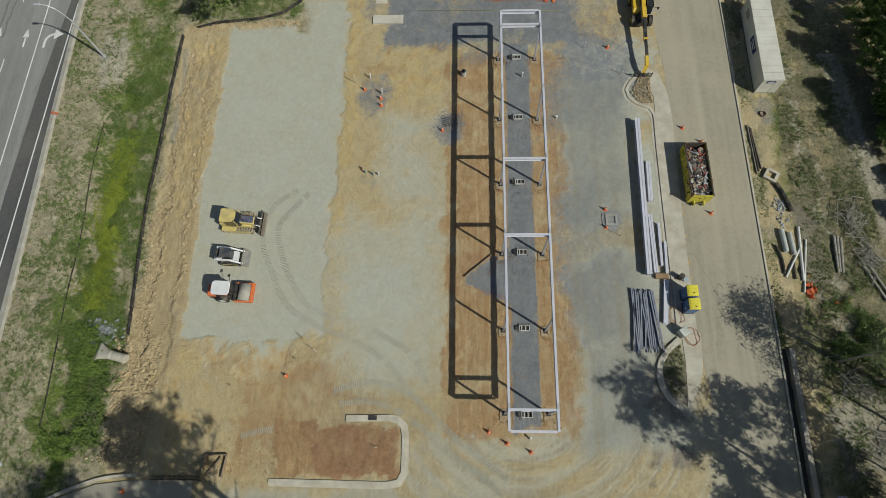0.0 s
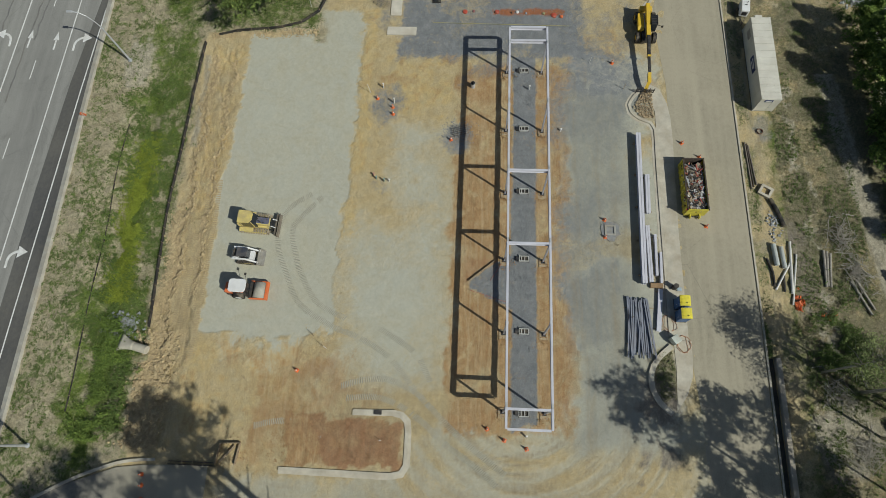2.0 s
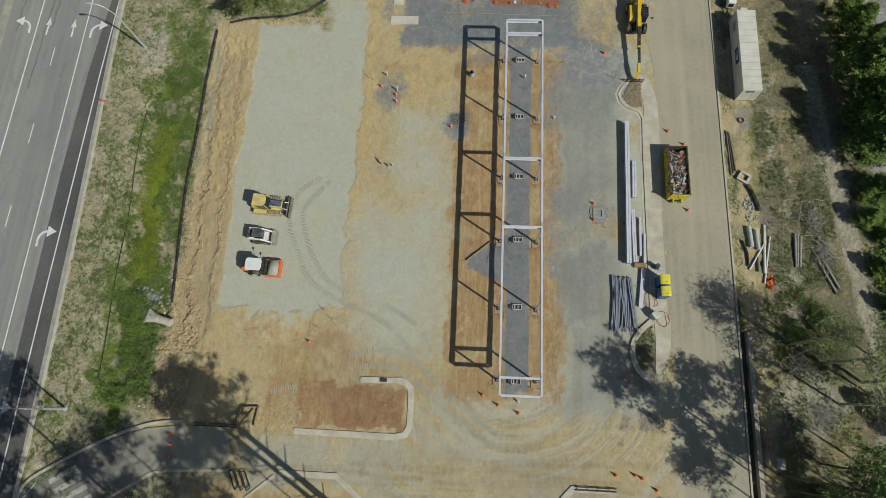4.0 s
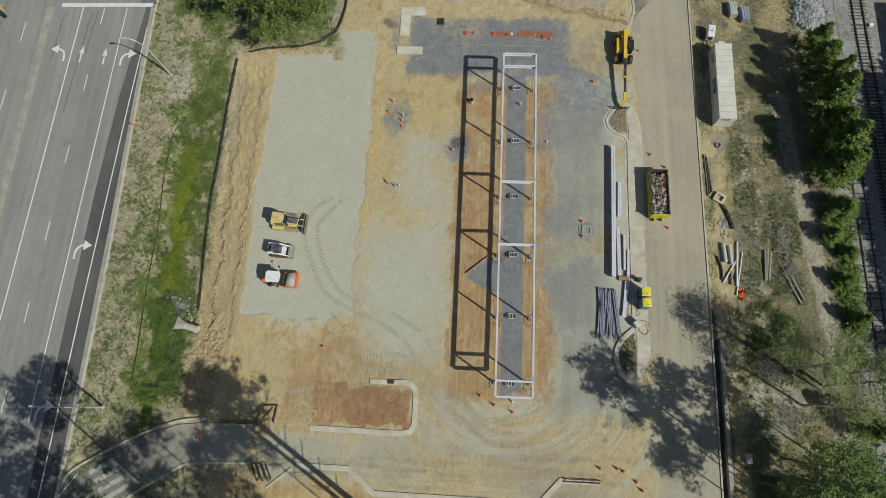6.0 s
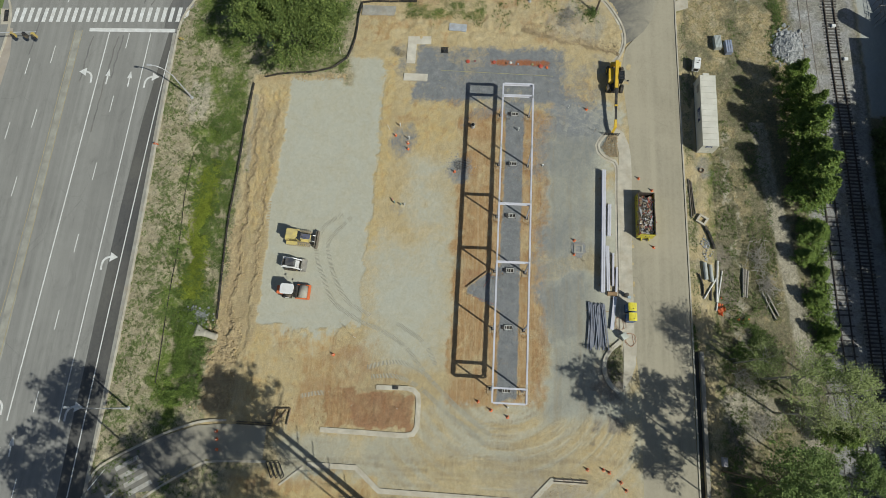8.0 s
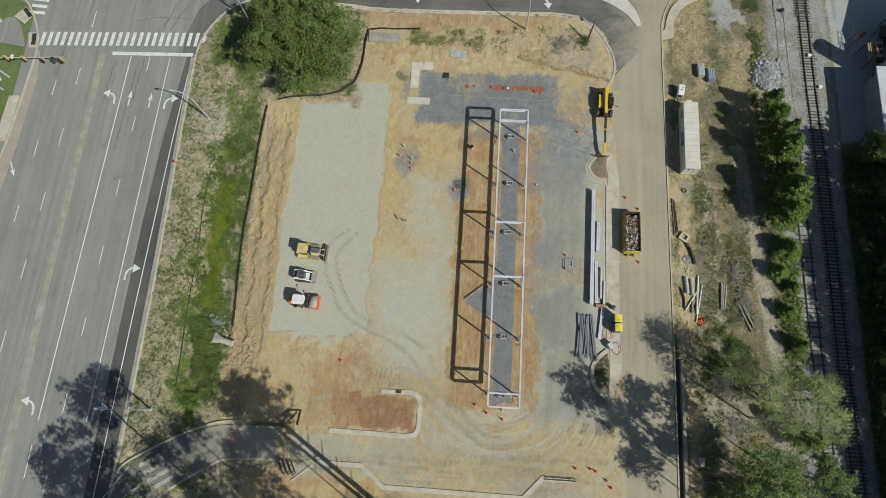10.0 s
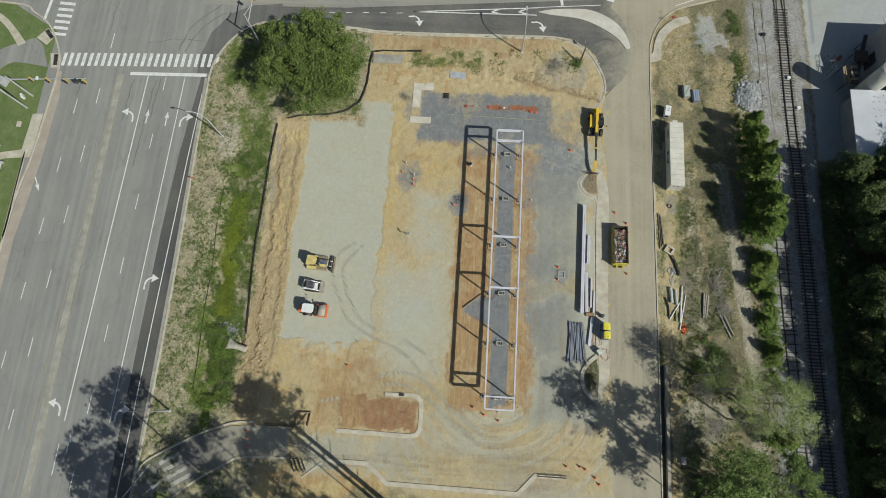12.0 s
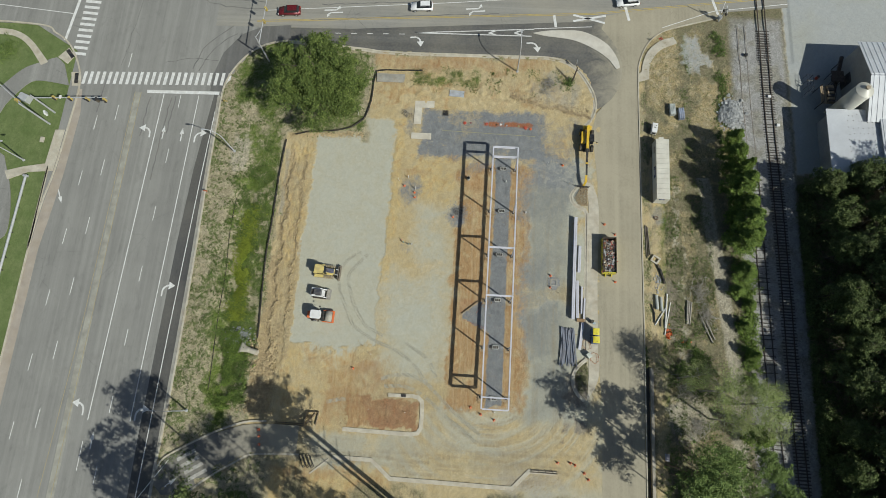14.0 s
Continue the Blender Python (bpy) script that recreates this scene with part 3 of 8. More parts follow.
    dark = np.maximum(dark, 0.95 * zone(xs, ys, -14.5, 10.5, 45.6, 56.0, 0.8) * (0.66 + 0.34 * ease(patch, 0.34, 0.56)))
    dark = np.maximum(dark, 0.76 * zone(xw, yw, 6, 17, 33, 54, 3.0) * (0.5 + 0.5 * ease(patch, 0.36, 0.6)))
    dark = np.maximum(dark, 0.5 * zone(xw, yw, -8, 6, 42, 48, 2.0) * ease(blot, 0.45, 0.6))
    # darker grey-olive ground east of the canopy and along the south
    grey_wash = zone(x + 3 * w1 + f1, y + 3 * w2 + f2, 7.8, 16.4, -3, 40, 1.8) * (0.46 + 0.44 * ease(patch, 0.3, 0.66))
    grey_wash = np.maximum(grey_wash, 0.3 * zone(x + 3 * w1, y + 2 * w2, -30, 12, -14.2, -8, 1.5) * ease(patch, 0.35, 0.62))
    rusty = 0.9 * zone(xs, y + 0.5 * f2, -1.8, 7.6, 52.9, 53.9, 0.4) * ease(blot, 0.36, 0.52)
    dark = np.maximum(dark, 0.86 * spot(xw, yw, 9.8, 17.5, 3.0, 9.5, 0.5) * (0.4 + 0.6 * ease(patch, 0.3, 0.58)))
    dark = np.maximum(dark, 0.3 * spot(xw, yw, 12, 29, 6, 14, 0.6) * ease(patch, 0.4, 0.66))
    dark = np.maximum(dark, 0.62 * spot(xs, ys, -15.9, 38.5, 2.4, 2.6))
    dark = np.maximum(dark, 0.72 * spot(xs, ys, -6.3, 33.9, 2.0, 2.0))
    dark = np.maximum(dark, 0.3 * spot(xs, ys, -15.6, 26.9, 1.4, 1.0))
    wedge = np.minimum(y - (13.9 - 0.5 * (x + 4.2)), 14.9 + 0.72 * (x + 4.2) - y) + 0.5 * f1
    dark = np.maximum(dark, 0.9 * ease(wedge, -0.1, 0.25) * ease(x, -4.4, -3.9) * (x < 1.2))
    dark = np.maximum(dark, 0.9 * spot(xs, ys, 32.4, 35.6, 1.3, 1.7))
    dark = np.maximum(dark, 0.5 * spot(xs, ys, -17.2, 53.0, 1.8, 3.5) * ease(blot, 0.35, 0.55))

    red = zone(xs, ys, -20.5 - 0.6 * (ys + 4), -10.9, -6.6, -1.3, 0.25) * (0.45 + 0.45 * ease(blot, 0.35, 0.6))
    red = np.maximum(red, 0.22 * zone(xw, yw, -26, 8, 65.2, 68.6, 0.8) * ease(blot, 0.35, 0.55))
    red = np.maximum(red, 0.22 * zone(xw, yw, -28, -20, -5.6, -0.6, 1.5) * ease(blot, 0.38, 0.6))
    red = np.maximum(red, 0.35 * spot(xw, yw, -21, 2.6, 3.0, 2.4) * ease(blot, 0.4, 0.6))
    red = np.maximum(red, 0.5 * zone(x + 0.4 * f1, y + 0.4 * f2, -4.6, -1.2, 14.4, 17.6, 0.3) * (y > 14.9 + 0.72 * (x + 4.2)))
    verge = zone(x, y, -56.6, -42.3, -60, 80, 0.6)
    grass = (1 - site) * (x < 30)
    lush = np.maximum(verge * np.exp(-((x + 1.8 * w1 + 47.0) / 1.9) ** 2) * zone(y, y, -10, 44, -10, 44, 4), 0) * (0.45 + 0.5 * ease(blot, 0.38, 0.56))
    lush = np.maximum(lush, 0.72 * zone(xs, ys, -51.2, -42.5, -4, 52, 0.9) * (0.3 + 0.7 * ease(blot, 0.38, 0.56)))
    lush = np.maximum(lush, 0.8 * zone(xs, ys, -56, -42.6, -6, 6, 3) * ease(patch, 0.4, 0.6) * (x > -50))
    lush = np.maximum(lush, zone(xs, ys, -54, -43.2, 42, 72, 1.5) * ease(patch, 0.35, 0.6) * 0.75)
    lush = np.maximum(lush, zone(x, y, -400, -88.3, -300, 80, 0.3) * (0.9 - 0.3 * blot))
    lush = np.maximum(lush, 0.62 * zone(xs, ys, -17, -3.5, 61.2, 65.0, 0.8) * (0.4 + 0.6 * ease(blot, 0.38, 0.56)))
    lush = np.maximum(lush, 0.55 * zone(xs, ys, -42, -26.5, 50.5, 68, 0.8))

    lawn = (x < -86.9) & (y < 92)
    grass, lush = np.where(lawn, 0.0, grass), np.where(lawn, 0.0, lush)
    lawn = lawn.astype(float)
    brown = 0.8 * spot(xw, yw, 36.0, -2.6, 3.0, 5.0, 0.35) + 0.5 * zone(xs, ys, 33.2, 35.6, 11, 23, 0.5)
    brown = np.maximum(brown, 0.75 * zone(xw, yw, 14.2, 19.2, -6, 4, 1.2) * ease(blot, 0.3, 0.55))
    ochre = 0.75 * zone(xs, ys, -20.0, -18.0, 20, 54, 0.7) * ease(patch, 0.3, 0.5)
    ochre = np.maximum(ochre, 0.85 * zone(xw, yw, -17, -6.5, 38, 46, 1.5) * ease(blot, 0.32, 0.52))
    ochre = np.maximum(ochre, 0.75 * zone(xs, ys, -40.6, -36.0, 14, 47, 0.6) * (0.45 + 0.55 * ease(patch, 0.35, 0.6)))
    ochre = np.maximum(ochre, 0.7 * zone(xw, yw, -38, -21, -6, 7, 2.0) * (0.3 + 0.7 * ease(blot, 0.38, 0.58)))
    ochre = np.maximum(ochre, 0.55 * zone(xw, yw, 11, 18, 43, 52, 1.6) * ease(blot, 0.45, 0.58))
    ochre = np.maximum(ochre, 0.6 * zone(x + 0.5 * f1, ys, 29.4, 32.6, 6, 46, 0.5) * (0.4 + 0.6 * ease(blot, 0.36, 0.56)))
    ochre = np.maximum(ochre, 0.8 * zone(xw, yw, -37, -15, -24, -13.0, 1.0))
    ochre = np.maximum(ochre, 0.6 * zone(xw, yw, -22, -6, 57, 62, 1.5) * ease(blot, 0.4, 0.56))

    scrub = zone(x + 0.6 * f1, y, 30.2, 3000, -3000, 90, 0.5)
    scrub = np.maximum(scrub, 0.7 * zone(xs, ys, -60, 24, -400, -15.5, 1.2) * ease(patch, 0.46, 0.64))
    grass = np.maximum(grass * (1 - scrub), 0.75 * scrub * ease(patch, 0.45, 0.65) * (x < 47))
    grass = np.where((x > 29) & (x < 31.0), 0.8 * ease(blot, 0.42, 0.55), grass)
    bands = np.exp(-((xs - 34.2) / 1.8) ** 2) * (y < 42) + np.exp(-((xs - 39.4) / 1.8) ** 2) * (y < 47) + 0.7 * np.exp(-((xs - 38.2) / 1.3) ** 2) * (y > 50) * (y < 76)
    lush = np.maximum(lush, np.clip(bands, 0, 1) * (0.6 + 0.4 * ease(blot, 0.36, 0.56)) * (x > 31))
    scrub = scrub * (1 - ease(-np.abs(x - 32.2 + 1.2 * w1), -1.8, -0.9) * (y < 48) * 0.8)
    scrub = scrub * (1 - 0.9 * zone(x + 0.5 * f1, ys, 29.2, 32.4, 5, 46, 0.5))
    scrub[(x < 26)] *= 0.9

    straw = zone(x + 0.5 * f1, y, 47.8, 58.4, -3000, 80, 0.8) * (0.55 + 0.45 * ease(blot, 0.3, 0.6))
    yard = 0.97 * zone(x + 0.5 * f1, ys, 58.9, 160, 46, 92, 1.0)
    yard = np.maximum(yard, 0.62 * spot(xw, yw, 40.5, 70.5, 3.2, 5.5) * ease(blot, 0.35, 0.5))
    north = zone(xs, ys, 30.6, 47.6, 40, 76.5, 1.5)
    dry = 0.95 * north * ease(patch, 0.3, 0.55) * (1 - 0.8 * np.exp(-((xs - 38.2) / 1.5) ** 2)) * (1 - 0.85 * spot(xs, ys, 44.5, 72, 2.6, 6))
    dry = np.maximum(dry, 0.5 * zone(xs, ys, 31, 47, -10, 40, 1.5) * ease(blot, 0.46, 0.6))
    dry = dry * (1 - yard)
    scrub, grass = scrub * (1 - yard), grass * (1 - yard)
    lane = x + 1.0 * w1 + 0.5 * f1 - (43.3 - 0.13 * np.maximum(y - 25, 0) + 0.11 * np.clip(25 - y, 0, 20))
    dust = np.exp(-(lane / 1.35) ** 4) * (y < 44) * (1 - 0.3 * np.exp(-(lane / 0.35) ** 2))
    dust = np.maximum(dust, 0.25 * zone(xs, ys, 30.0, 32.6, 8, 46, 0.5))
    dust = np.maximum(dust, 0.7 * spot(xw, yw, 36.8, -1.6, 4.2, 4.0, 0.3))
    dust = np.maximum(dust, 0.7 * zone(xw, yw, 35.2, 36.6, 6, 42, 0.5) * ease(blot, 0.4, 0.55))
    dust = np.maximum(dust, 0.6 * spot(xs, ys, 13, 61.5, 6, 4.5) * ease(blot, 0.35, 0.55))
    dust = np.maximum(dust, 0.8 * spot(xw, yw, -50.6, 44.8, 2.8, 3.6, 0.3) * (x < -47))
    dust = np.maximum(dust, 0.55 * zone(x + 0.5 * f1, y, -41.4, -40.4, 32, 46, 0.3))
    scrub = np.maximum(scrub, 0.95 * spot(x, y, 17.9, 4.2, 1.5, 3.3, 0.2))
    clay = np.maximum(clay, 0.5 * spot(xs, ys, 16.2, 1.0, 1.3, 1.6))
    straw = np.maximum(straw, 0.35 * spot(xw, yw, 10, -14.5, 6, 2.6) * ease(blot, 0.35, 0.55))

    # sweeps left by vehicles turning about the south end of the frame
    ring, swing = np.hypot(x - 2.0, (y - 1.0) * 1.15), np.arctan2(y - 1.0, x - 2.0)
    sweep = value_noise(ring * 1.9, swing * 1.3 + 9, 1.0, 12, 3)
    loop = ease(sweep, 0.5, 0.72) * ease(ring, 3.5, 6) * (1 - ease(ring, 11, 15)) * ease(-y, 0, 3)
    drive = value_noise(x * 0.12, y * 1.5 + 0.05 * x, 1.0, 13, 3)
    loop = np.maximum(loop, ease(drive, 0.5, 0.72) * zone(xw, yw, -40, 18, -14, -7.4, 1.0))
    lanes = value_noise(x * 1.6 + 0.6 * w1, y * 0.07, 1.0, 14, 3)
    loop = np.maximum(loop, 0.8 * ease(lanes, 0.52, 0.72) * zone(xw, yw, 7.5, 13.5, -6, 44, 1.0))
    track = np.maximum(0.95 * loop, 0.65 * zone(xs, ys, -40.8, -36.2, 2, 44, 0.9))
    track = np.maximum(track, 0.6 * spot(xw, yw, -14, -2, 9, 5, 0.6))

    h = terrain(x, y)
    rough = zone(xs, ys, -41.6, -39.4, -2, 46, 0.6) * 0.07
    rough = np.maximum(rough, zone(xs, ys, -41, -26, 48.4, 50.5, 0.5) * 0.22)
    rough = np.maximum(rough, zone(xs, ys, -44, -38, -5, 8, 1.0) * 0.4)
    rough = np.maximum(rough, (1 - site) * 0.12 * (1 - zone(x, y, 47.5, 58.5, -300, 90, 0.5)))
    rough = np.maximum(rough, zone(xs, ys, -23.5, -11.5, -6.2, -1.6, 0.4) * 0.1)
    rough = np.maximum(rough, zone(xs, ys, -6, 8, -2.5, 44, 0.5) * 0.07)
    rough = np.maximum(rough, zone(xs, ys, -20, 20, 57, 63, 0.8) * 0.16)
    rough = np.maximum(rough, 0.018)
    rough = rough * (1 - under_paving(x, y)) * (1 - 0.93 * np.clip(yard, 0, 1)) * (1 - 0.6 * lawn)
    h = h + rough * 2.0 * (value_noise(x, y, 1.15, 9, 2) - 0.5)
    scarp = zone(xs, ys, -41.8, -36.4, 0, 47, 0.3)
    h = h + scarp * 0.1 * (ease(value_noise(x * 1.1, y * 0.8, 1.0, 17, 5), 0.4, 0.6) - 0.5)
    h = h - 0.16 * under_paving(x, y)
    # square holes dug about the column feet
    for k in range(6):
        for cx in (0.0, 4.57):
            h = h - 0.12 * zone(x, y, cx - 0.75, cx + 0.75, 8.72 * k - 0.85, 8.72 * k + 0.65, 0.25)
    nx, ny = len(gx), len(gy)
    idx = np.arange(nx * ny).reshape(nx, ny)
    faces = np.stack([idx[:-1, :-1], idx[1:, :-1], idx[1:, 1:], idx[:-1, 1:]], -1).reshape(-1, 4)
    me = bpy.data.meshes.new("ground")
    me.vertices.add(nx * ny)
    me.vertices.foreach_set("co", np.stack([x, y, h], -1).astype(np.float32).ravel())
    me.loops.add(len(faces) * 4)
    me.loops.foreach_set("vertex_index", faces.astype(np.int32).ravel())
    me.polygons.add(len(faces))
    me.polygons.foreach_set("loop_start", np.arange(len(faces), dtype=np.int32) * 4)
    me.update(calc_edges=True)
    me.polygons.foreach_set("use_smooth", np.ones(len(faces), dtype=bool))
    one = np.ones_like(x)
    for name, layers in (("zone_a", (red, gravel, clay)), ("zone_b", (grass, dark, lush)), ("zone_c", (track, scrub, straw)), ("zone_d", (yard, dry, dust)), ("zone_e", (lawn, brown, ochre)), ("zone_f", (grey_wash, rusty, 0 * x))):
        a = me.attributes.new(name, "FLOAT_COLOR", "POINT")
        a.data.foreach_set("color", np.clip(np.stack([*layers, one], -1), 0, 1).astype(np.float32).ravel())
    me.materials.append(GROUND)
    tagged(new("ground", me), "graded tan soil, grey crushed stone and rough grass", "", "", "structure")


build_ground()


def sheet(name, outline, z, material, label, thick=0.14):
    return structure(name, add_prism(shape(), outline, z - thick, z), material, label)


# ---- roads ----
sheet("road_main", [(-89.2, -1200), (-57.2, -1200), (-56.8, 57), (-54, 64), (-50, 69), (-50, 74), (-60, 120), (-60, 1200), (-89.2, 1200)], 0.0, ROAD_OLD, "worn light grey asphalt road with lane markings")
sheet("road_lane_new", [(-61.2, -1200), (-57.1, -1200), (-56.8, -16.4), (-56.7, 57.2), (-58.0, 57.2), (-59.5, 41), (-60.2, 25), (-60.5, 8.7), (-60.8, -10)], 0.004, ROAD_NEW, "dark new asphalt strip along the kerb")
sheet("road_north", [(-60.3, 73.4), (-31, 73.9), (20, 77.9), (60, 83.0), (60, 96), (-60.3, 91)], 0.002, ROAD_NORTH, "pale asphalt cross street with a double yellow line")
sheet("road_north_new", [(-49.8, 69.6), (-44, 70.6), (-28, 69.4), (-21, 68.8), (11.7, 68.9), (16.4, 66.9), (19.8, 61.9), (20.4, 57.6), (21.8, 58.4), (23.6, 60.2), (24.9, 62.4), (25.6, 65.0), (25.7, 68.0), (25.0, 71.0), (23.8, 73.6), (24, 78.4), (20, 77.9), (-31, 73.9), (-49.8, 73.4)], 0.0, ROAD_NEW_N, "dark new asphalt turning lane")
sheet("road_west", [(-1200, 72.6), (-100, 72.2), (-89.2, 66), (-89.2, 93), (-1200, 93)], 0.0, ROAD_OLD, "worn grey asphalt side street")
sheet("access_road", [(21.4, -1200), (29.0, -1200), (29.0, 69), (31.2, 73.6), (34.2, 76.4), (38, 77.8), (46, 80.2), (46, 83.4), (33, 81.6), (22.5, 79.4), (21.5, 76.2), (23.6, 73.6), (25.0, 71.0), (25.7, 68.0), (25.6, 65.0), (24.9, 62.4), (23.6, 60.2), (21.8, 58.4), (20.5, 56.8), (19.6, 53), (20.7, 42), (20.7, 9), (21.6, 0)], 0.008, ROAD_DUST, "asphalt access road under a film of tan dust")
sheet("driveway", [(-57.2, -18.0), (-55.0, -13.6), (-48.0, -9.7), (-42.2, -7.6), (-39, -7.2), (-32, -6.9), (-32, -12.1), (-39, -12.3), (-42.3, -13.8), (-47.8, -17.5), (-53, -22)], 0.012, ROAD_DRIVE, "dark asphalt driveway apron")
sheet("road_corner", [(-56.3, 57.9), (-55.8, 60.5), (-54.1, 64.2), (-51.3, 67.6), (-48.0, 69.5), (-44, 70.5), (-44, 74.2), (-49.8, 73.7), (-54.2, 71.6), (-57.6, 67.0), (-59.0, 61.6), (-59.0, 57.9)], 0.006, ROAD_CORNER, "dark newer asphalt round the street corner")


# ---- kerbs and concrete ----
def kerb(name, points, label="pale concrete kerb", width=0.32, height=0.13, gutter=0.35, smooth=True, closed=False):
    path = smooth_path(points, 0.6) if smooth else [Vector((*p, 0)) for p in points]
    add = add_strip(shape(), path, width / 2, -width / 2, -0.2, height, closed)
    if gutter:
        add_strip(add, path, -width / 2 + 0.01, -width / 2 - gutter, -0.2, 0.018, closed)
    return structure(name, add, CONCRETE, label)


kerb("kerb_road_east", [(-56.4, 57.8), (-56.4, 40), (-56.2, 20), (-56.25, 2), (-56.6, -12.5), (-56.9, -15), (-56.4, -15.9), (-55.2, -13.9), (-48.0, -9.6), (-43.5, -7.6), (-41.0, -6.9), (-38.0, -6.6)], gutter=0)
kerb("kerb_road_south", [(-52.5, -21.8), (-47.8, -17.4), (-42.3, -13.7), (-39.4, -12.4), (-31.4, -11.9)], gutter=0)
kerb("kerb_road_west", [(-89.5, -300), (-89.4, 15), (-89.5, 22.4), (-88.9, 31.7), (-87.9, 39), (-87.2, 50), (-87.0, 58), (-88.2, 62.5), (-91.1, 67.3), (-94.9, 70.1), (-100.4, 72.1), (-130, 73.0)], gutter=0)
kerb("kerb_corner", [(-56.4, 57.6), (-55.9, 60.5), (-54.2, 64.2), (-51.4, 67.6), (-48.0, 69.6), (-44, 70.5)], gutter=0)
kerb("kerb_north", [(-44, 70.5), (-28.6, 69.3), (-21.2, 68.7), (2.4, 68.9), (11.7, 68.8), (16.4, 66.7), (19.6, 61.9), (20.4, 58.1), (19.4, 55.0), (18.4, 53.8)], gutter=0.4)
kerb("kerb_access_east", [(29.15, -300), (29.15, -60), (29.2, 2), (29.1, 28), (29.0, 45), (28.9, 64), (29.3, 69), (31.2, 73.4), (34.0, 76.0), (37.5, 77.4), (46, 80.0)], gutter=0, width=0.2)
kerb("kerb_pad", [(-24.2, -6.95), (-18, -7.0), (-12.0, -7.05), (-10.9, -6.8), (-10.45, -6.0), (-10.45, -2.4), (-10.6, -1.5), (-11.2, -0.95), (-12.0, -0.8)], width=0.42, gutter=0.3)
structure("kerb_pad_north", add_strip(shape(), [(-16.6, -0.85, 0), (-11.9, -0.75, 0)], 0.45, -0.2, -0.2, 0.16), CONCRETE, "new concrete kerb with a drain inlet")
structure("drain_inlet", add_box(shape(), (-13.8, -0.62, 0.17), (0.9, 0.5, 0.05)), DARK, "dark iron drain inlet")
kerb("kerb_south", [(-25.5, -11.75), (-18.5, -11.75), (-15.0, -14.6), (6.1, -14.75), (8.9, -11.75), (13.7, -11.75)], smooth=False, width=0.36)
kerb("kerb_south_return", [(-29.2, -14.9), (-26.0, -12.2)], smooth=False, width=0.25, gutter=0)
kerb("kerb_island_north", [(17.9, 41.5), (16.6, 40.3), (15.8, 38.9), (16.0, 37.9), (17.0, 36.9), (18.4, 36.3), (18.85, 35.4), (18.8, 30), (18.8, 20), (18.8, 9.0)], width=0.34)
kerb("kerb_island_south", [(18.8, 7.9), (17.2, 6.4), (16.4, 4.9), (16.4, 3.2), (17.1, 1.7), (18.4, 0.5)], width=0.6, height=0.22, gutter=0)
sheet("pavement_access", [(19.0, 8.6), (20.8, 8.6), (20.7, 22), (20.95, 34), (20.9, 37), (20.6, 39.2), (19.8, 41.3), (18.5, 42.1), (17.9, 41.3), (19.0, 38.0)], 0.06, CONCRETE, "new concrete walk, dusty")
sheet("pavement_island", [(19.1, 8.58), (21.1, 8.58), (21.05, 6.5), (20.9, 4.6), (20.2, 2.6), (18.9, 0.75), (19.05, 2.2), (19.2, 5.5)], 0.05, CONCRETE, "new concrete walk beside the kerbed island")
sheet("pavement_corner", [(28.95, 64.2), (31.1, 64.9)] + [p.xy.to_tuple() for p in smooth_path([(31.1, 67.0), (31.8, 69.4), (33.6, 71.8), (37.0, 73.5)], 0.5)] + [p.xy.to_tuple() for p in smooth_path([(36.2, 74.9), (33.4, 73.8), (31.0, 71.4), (29.9, 68.6), (29.6, 66.6)], 0.5)] + [(28.95, 66.0)], 0.05, CONCRETE, "curved concrete walk at the corner")
structure("traffic_island", add_prism(shape(), [p.xy.to_tuple() for p in smooth_path([(7.3, 74.5), (9, 75.0), (12.7, 75.4), (17.6, 75.3), (22.0, 73.1), (24.3, 70.2), (25.2, 67.2), (24.4, 66.9), (23.2, 68.7), (20.4, 71.0), (15.7, 73.2), (9.5, 74.0)], 1.0)], -0.1, 0.13), plain("island_concrete", (0.6, 0.57, 0.5), 0.85, 0, 0.12, 0.6, 0.12), "pale concrete traffic island")
sheet("pavement_west", [(-89.8, 47.6), (-87.8, 47.7), (-88.0, 42), (-88.3, 38.6), (-89.8, 38.5), (-93.3, 38.1), (-97.2, 36.3), (-98.2, 38.1), (-94.7, 39.2), (-90.2, 40.1)], 0.06, CONCRETE, "pale concrete footway")
sheet("gutter_west", [(-89.2, -300), (-87.6, -300), (-87.4, 22.4), (-86.5, 31), (-85.9, 37.9), (-85.4, 51.6), (-86.2, 57), (-86.8, 57), (-86.9, 51.6), (-87.6, 39), (-88.6, 31.7), (-89.2, 22.4)], 0.008, plain("pink_gutter", (0.4, 0.35, 0.295), 0.9, 0, 0.15, 0.5, 0.2), "pinkish concrete gutter along the kerb")
def winding(name, left, right, z, material, label):
    """A path between two bending edges."""
    a, b_ = smooth_path(left, 1.0), smooth_path(right, 1.0)
    return sheet(name, [p.xy.to_tuple() for p in a + b_[::-1]], z, material, label)


winding("path_west", [(-125, 71.4), (-107.7, 70.7), (-103.7, 70.2), (-100.9, 68.9), (-98.9, 67.2), (-96.8, 65.0), (-95.0, 63.0)], [(-125, 69.9), (-107.3, 69.3), (-103.3, 68.7), (-100.7, 67.1), (-98.6, 64.9), (-96.4, 62.2)], 0.052, CONCRETE, "pale concrete footpath across the lawn")
winding("path_trail", [(-110, 49.5), (-104.0, 56.6), (-101.2, 60.0), (-99.1, 61.8), (-95.5, 63.3), (-93.3, 64.2), (-91.3, 62.6)], [(-106, 44), (-102.5, 50.8), (-101.8, 52.8), (-99.6, 56.1), (-97.6, 58.2), (-95.2, 58.6), (-89.3, 57.8)], 0.045, ROAD_OLD, "grey asphalt trail")
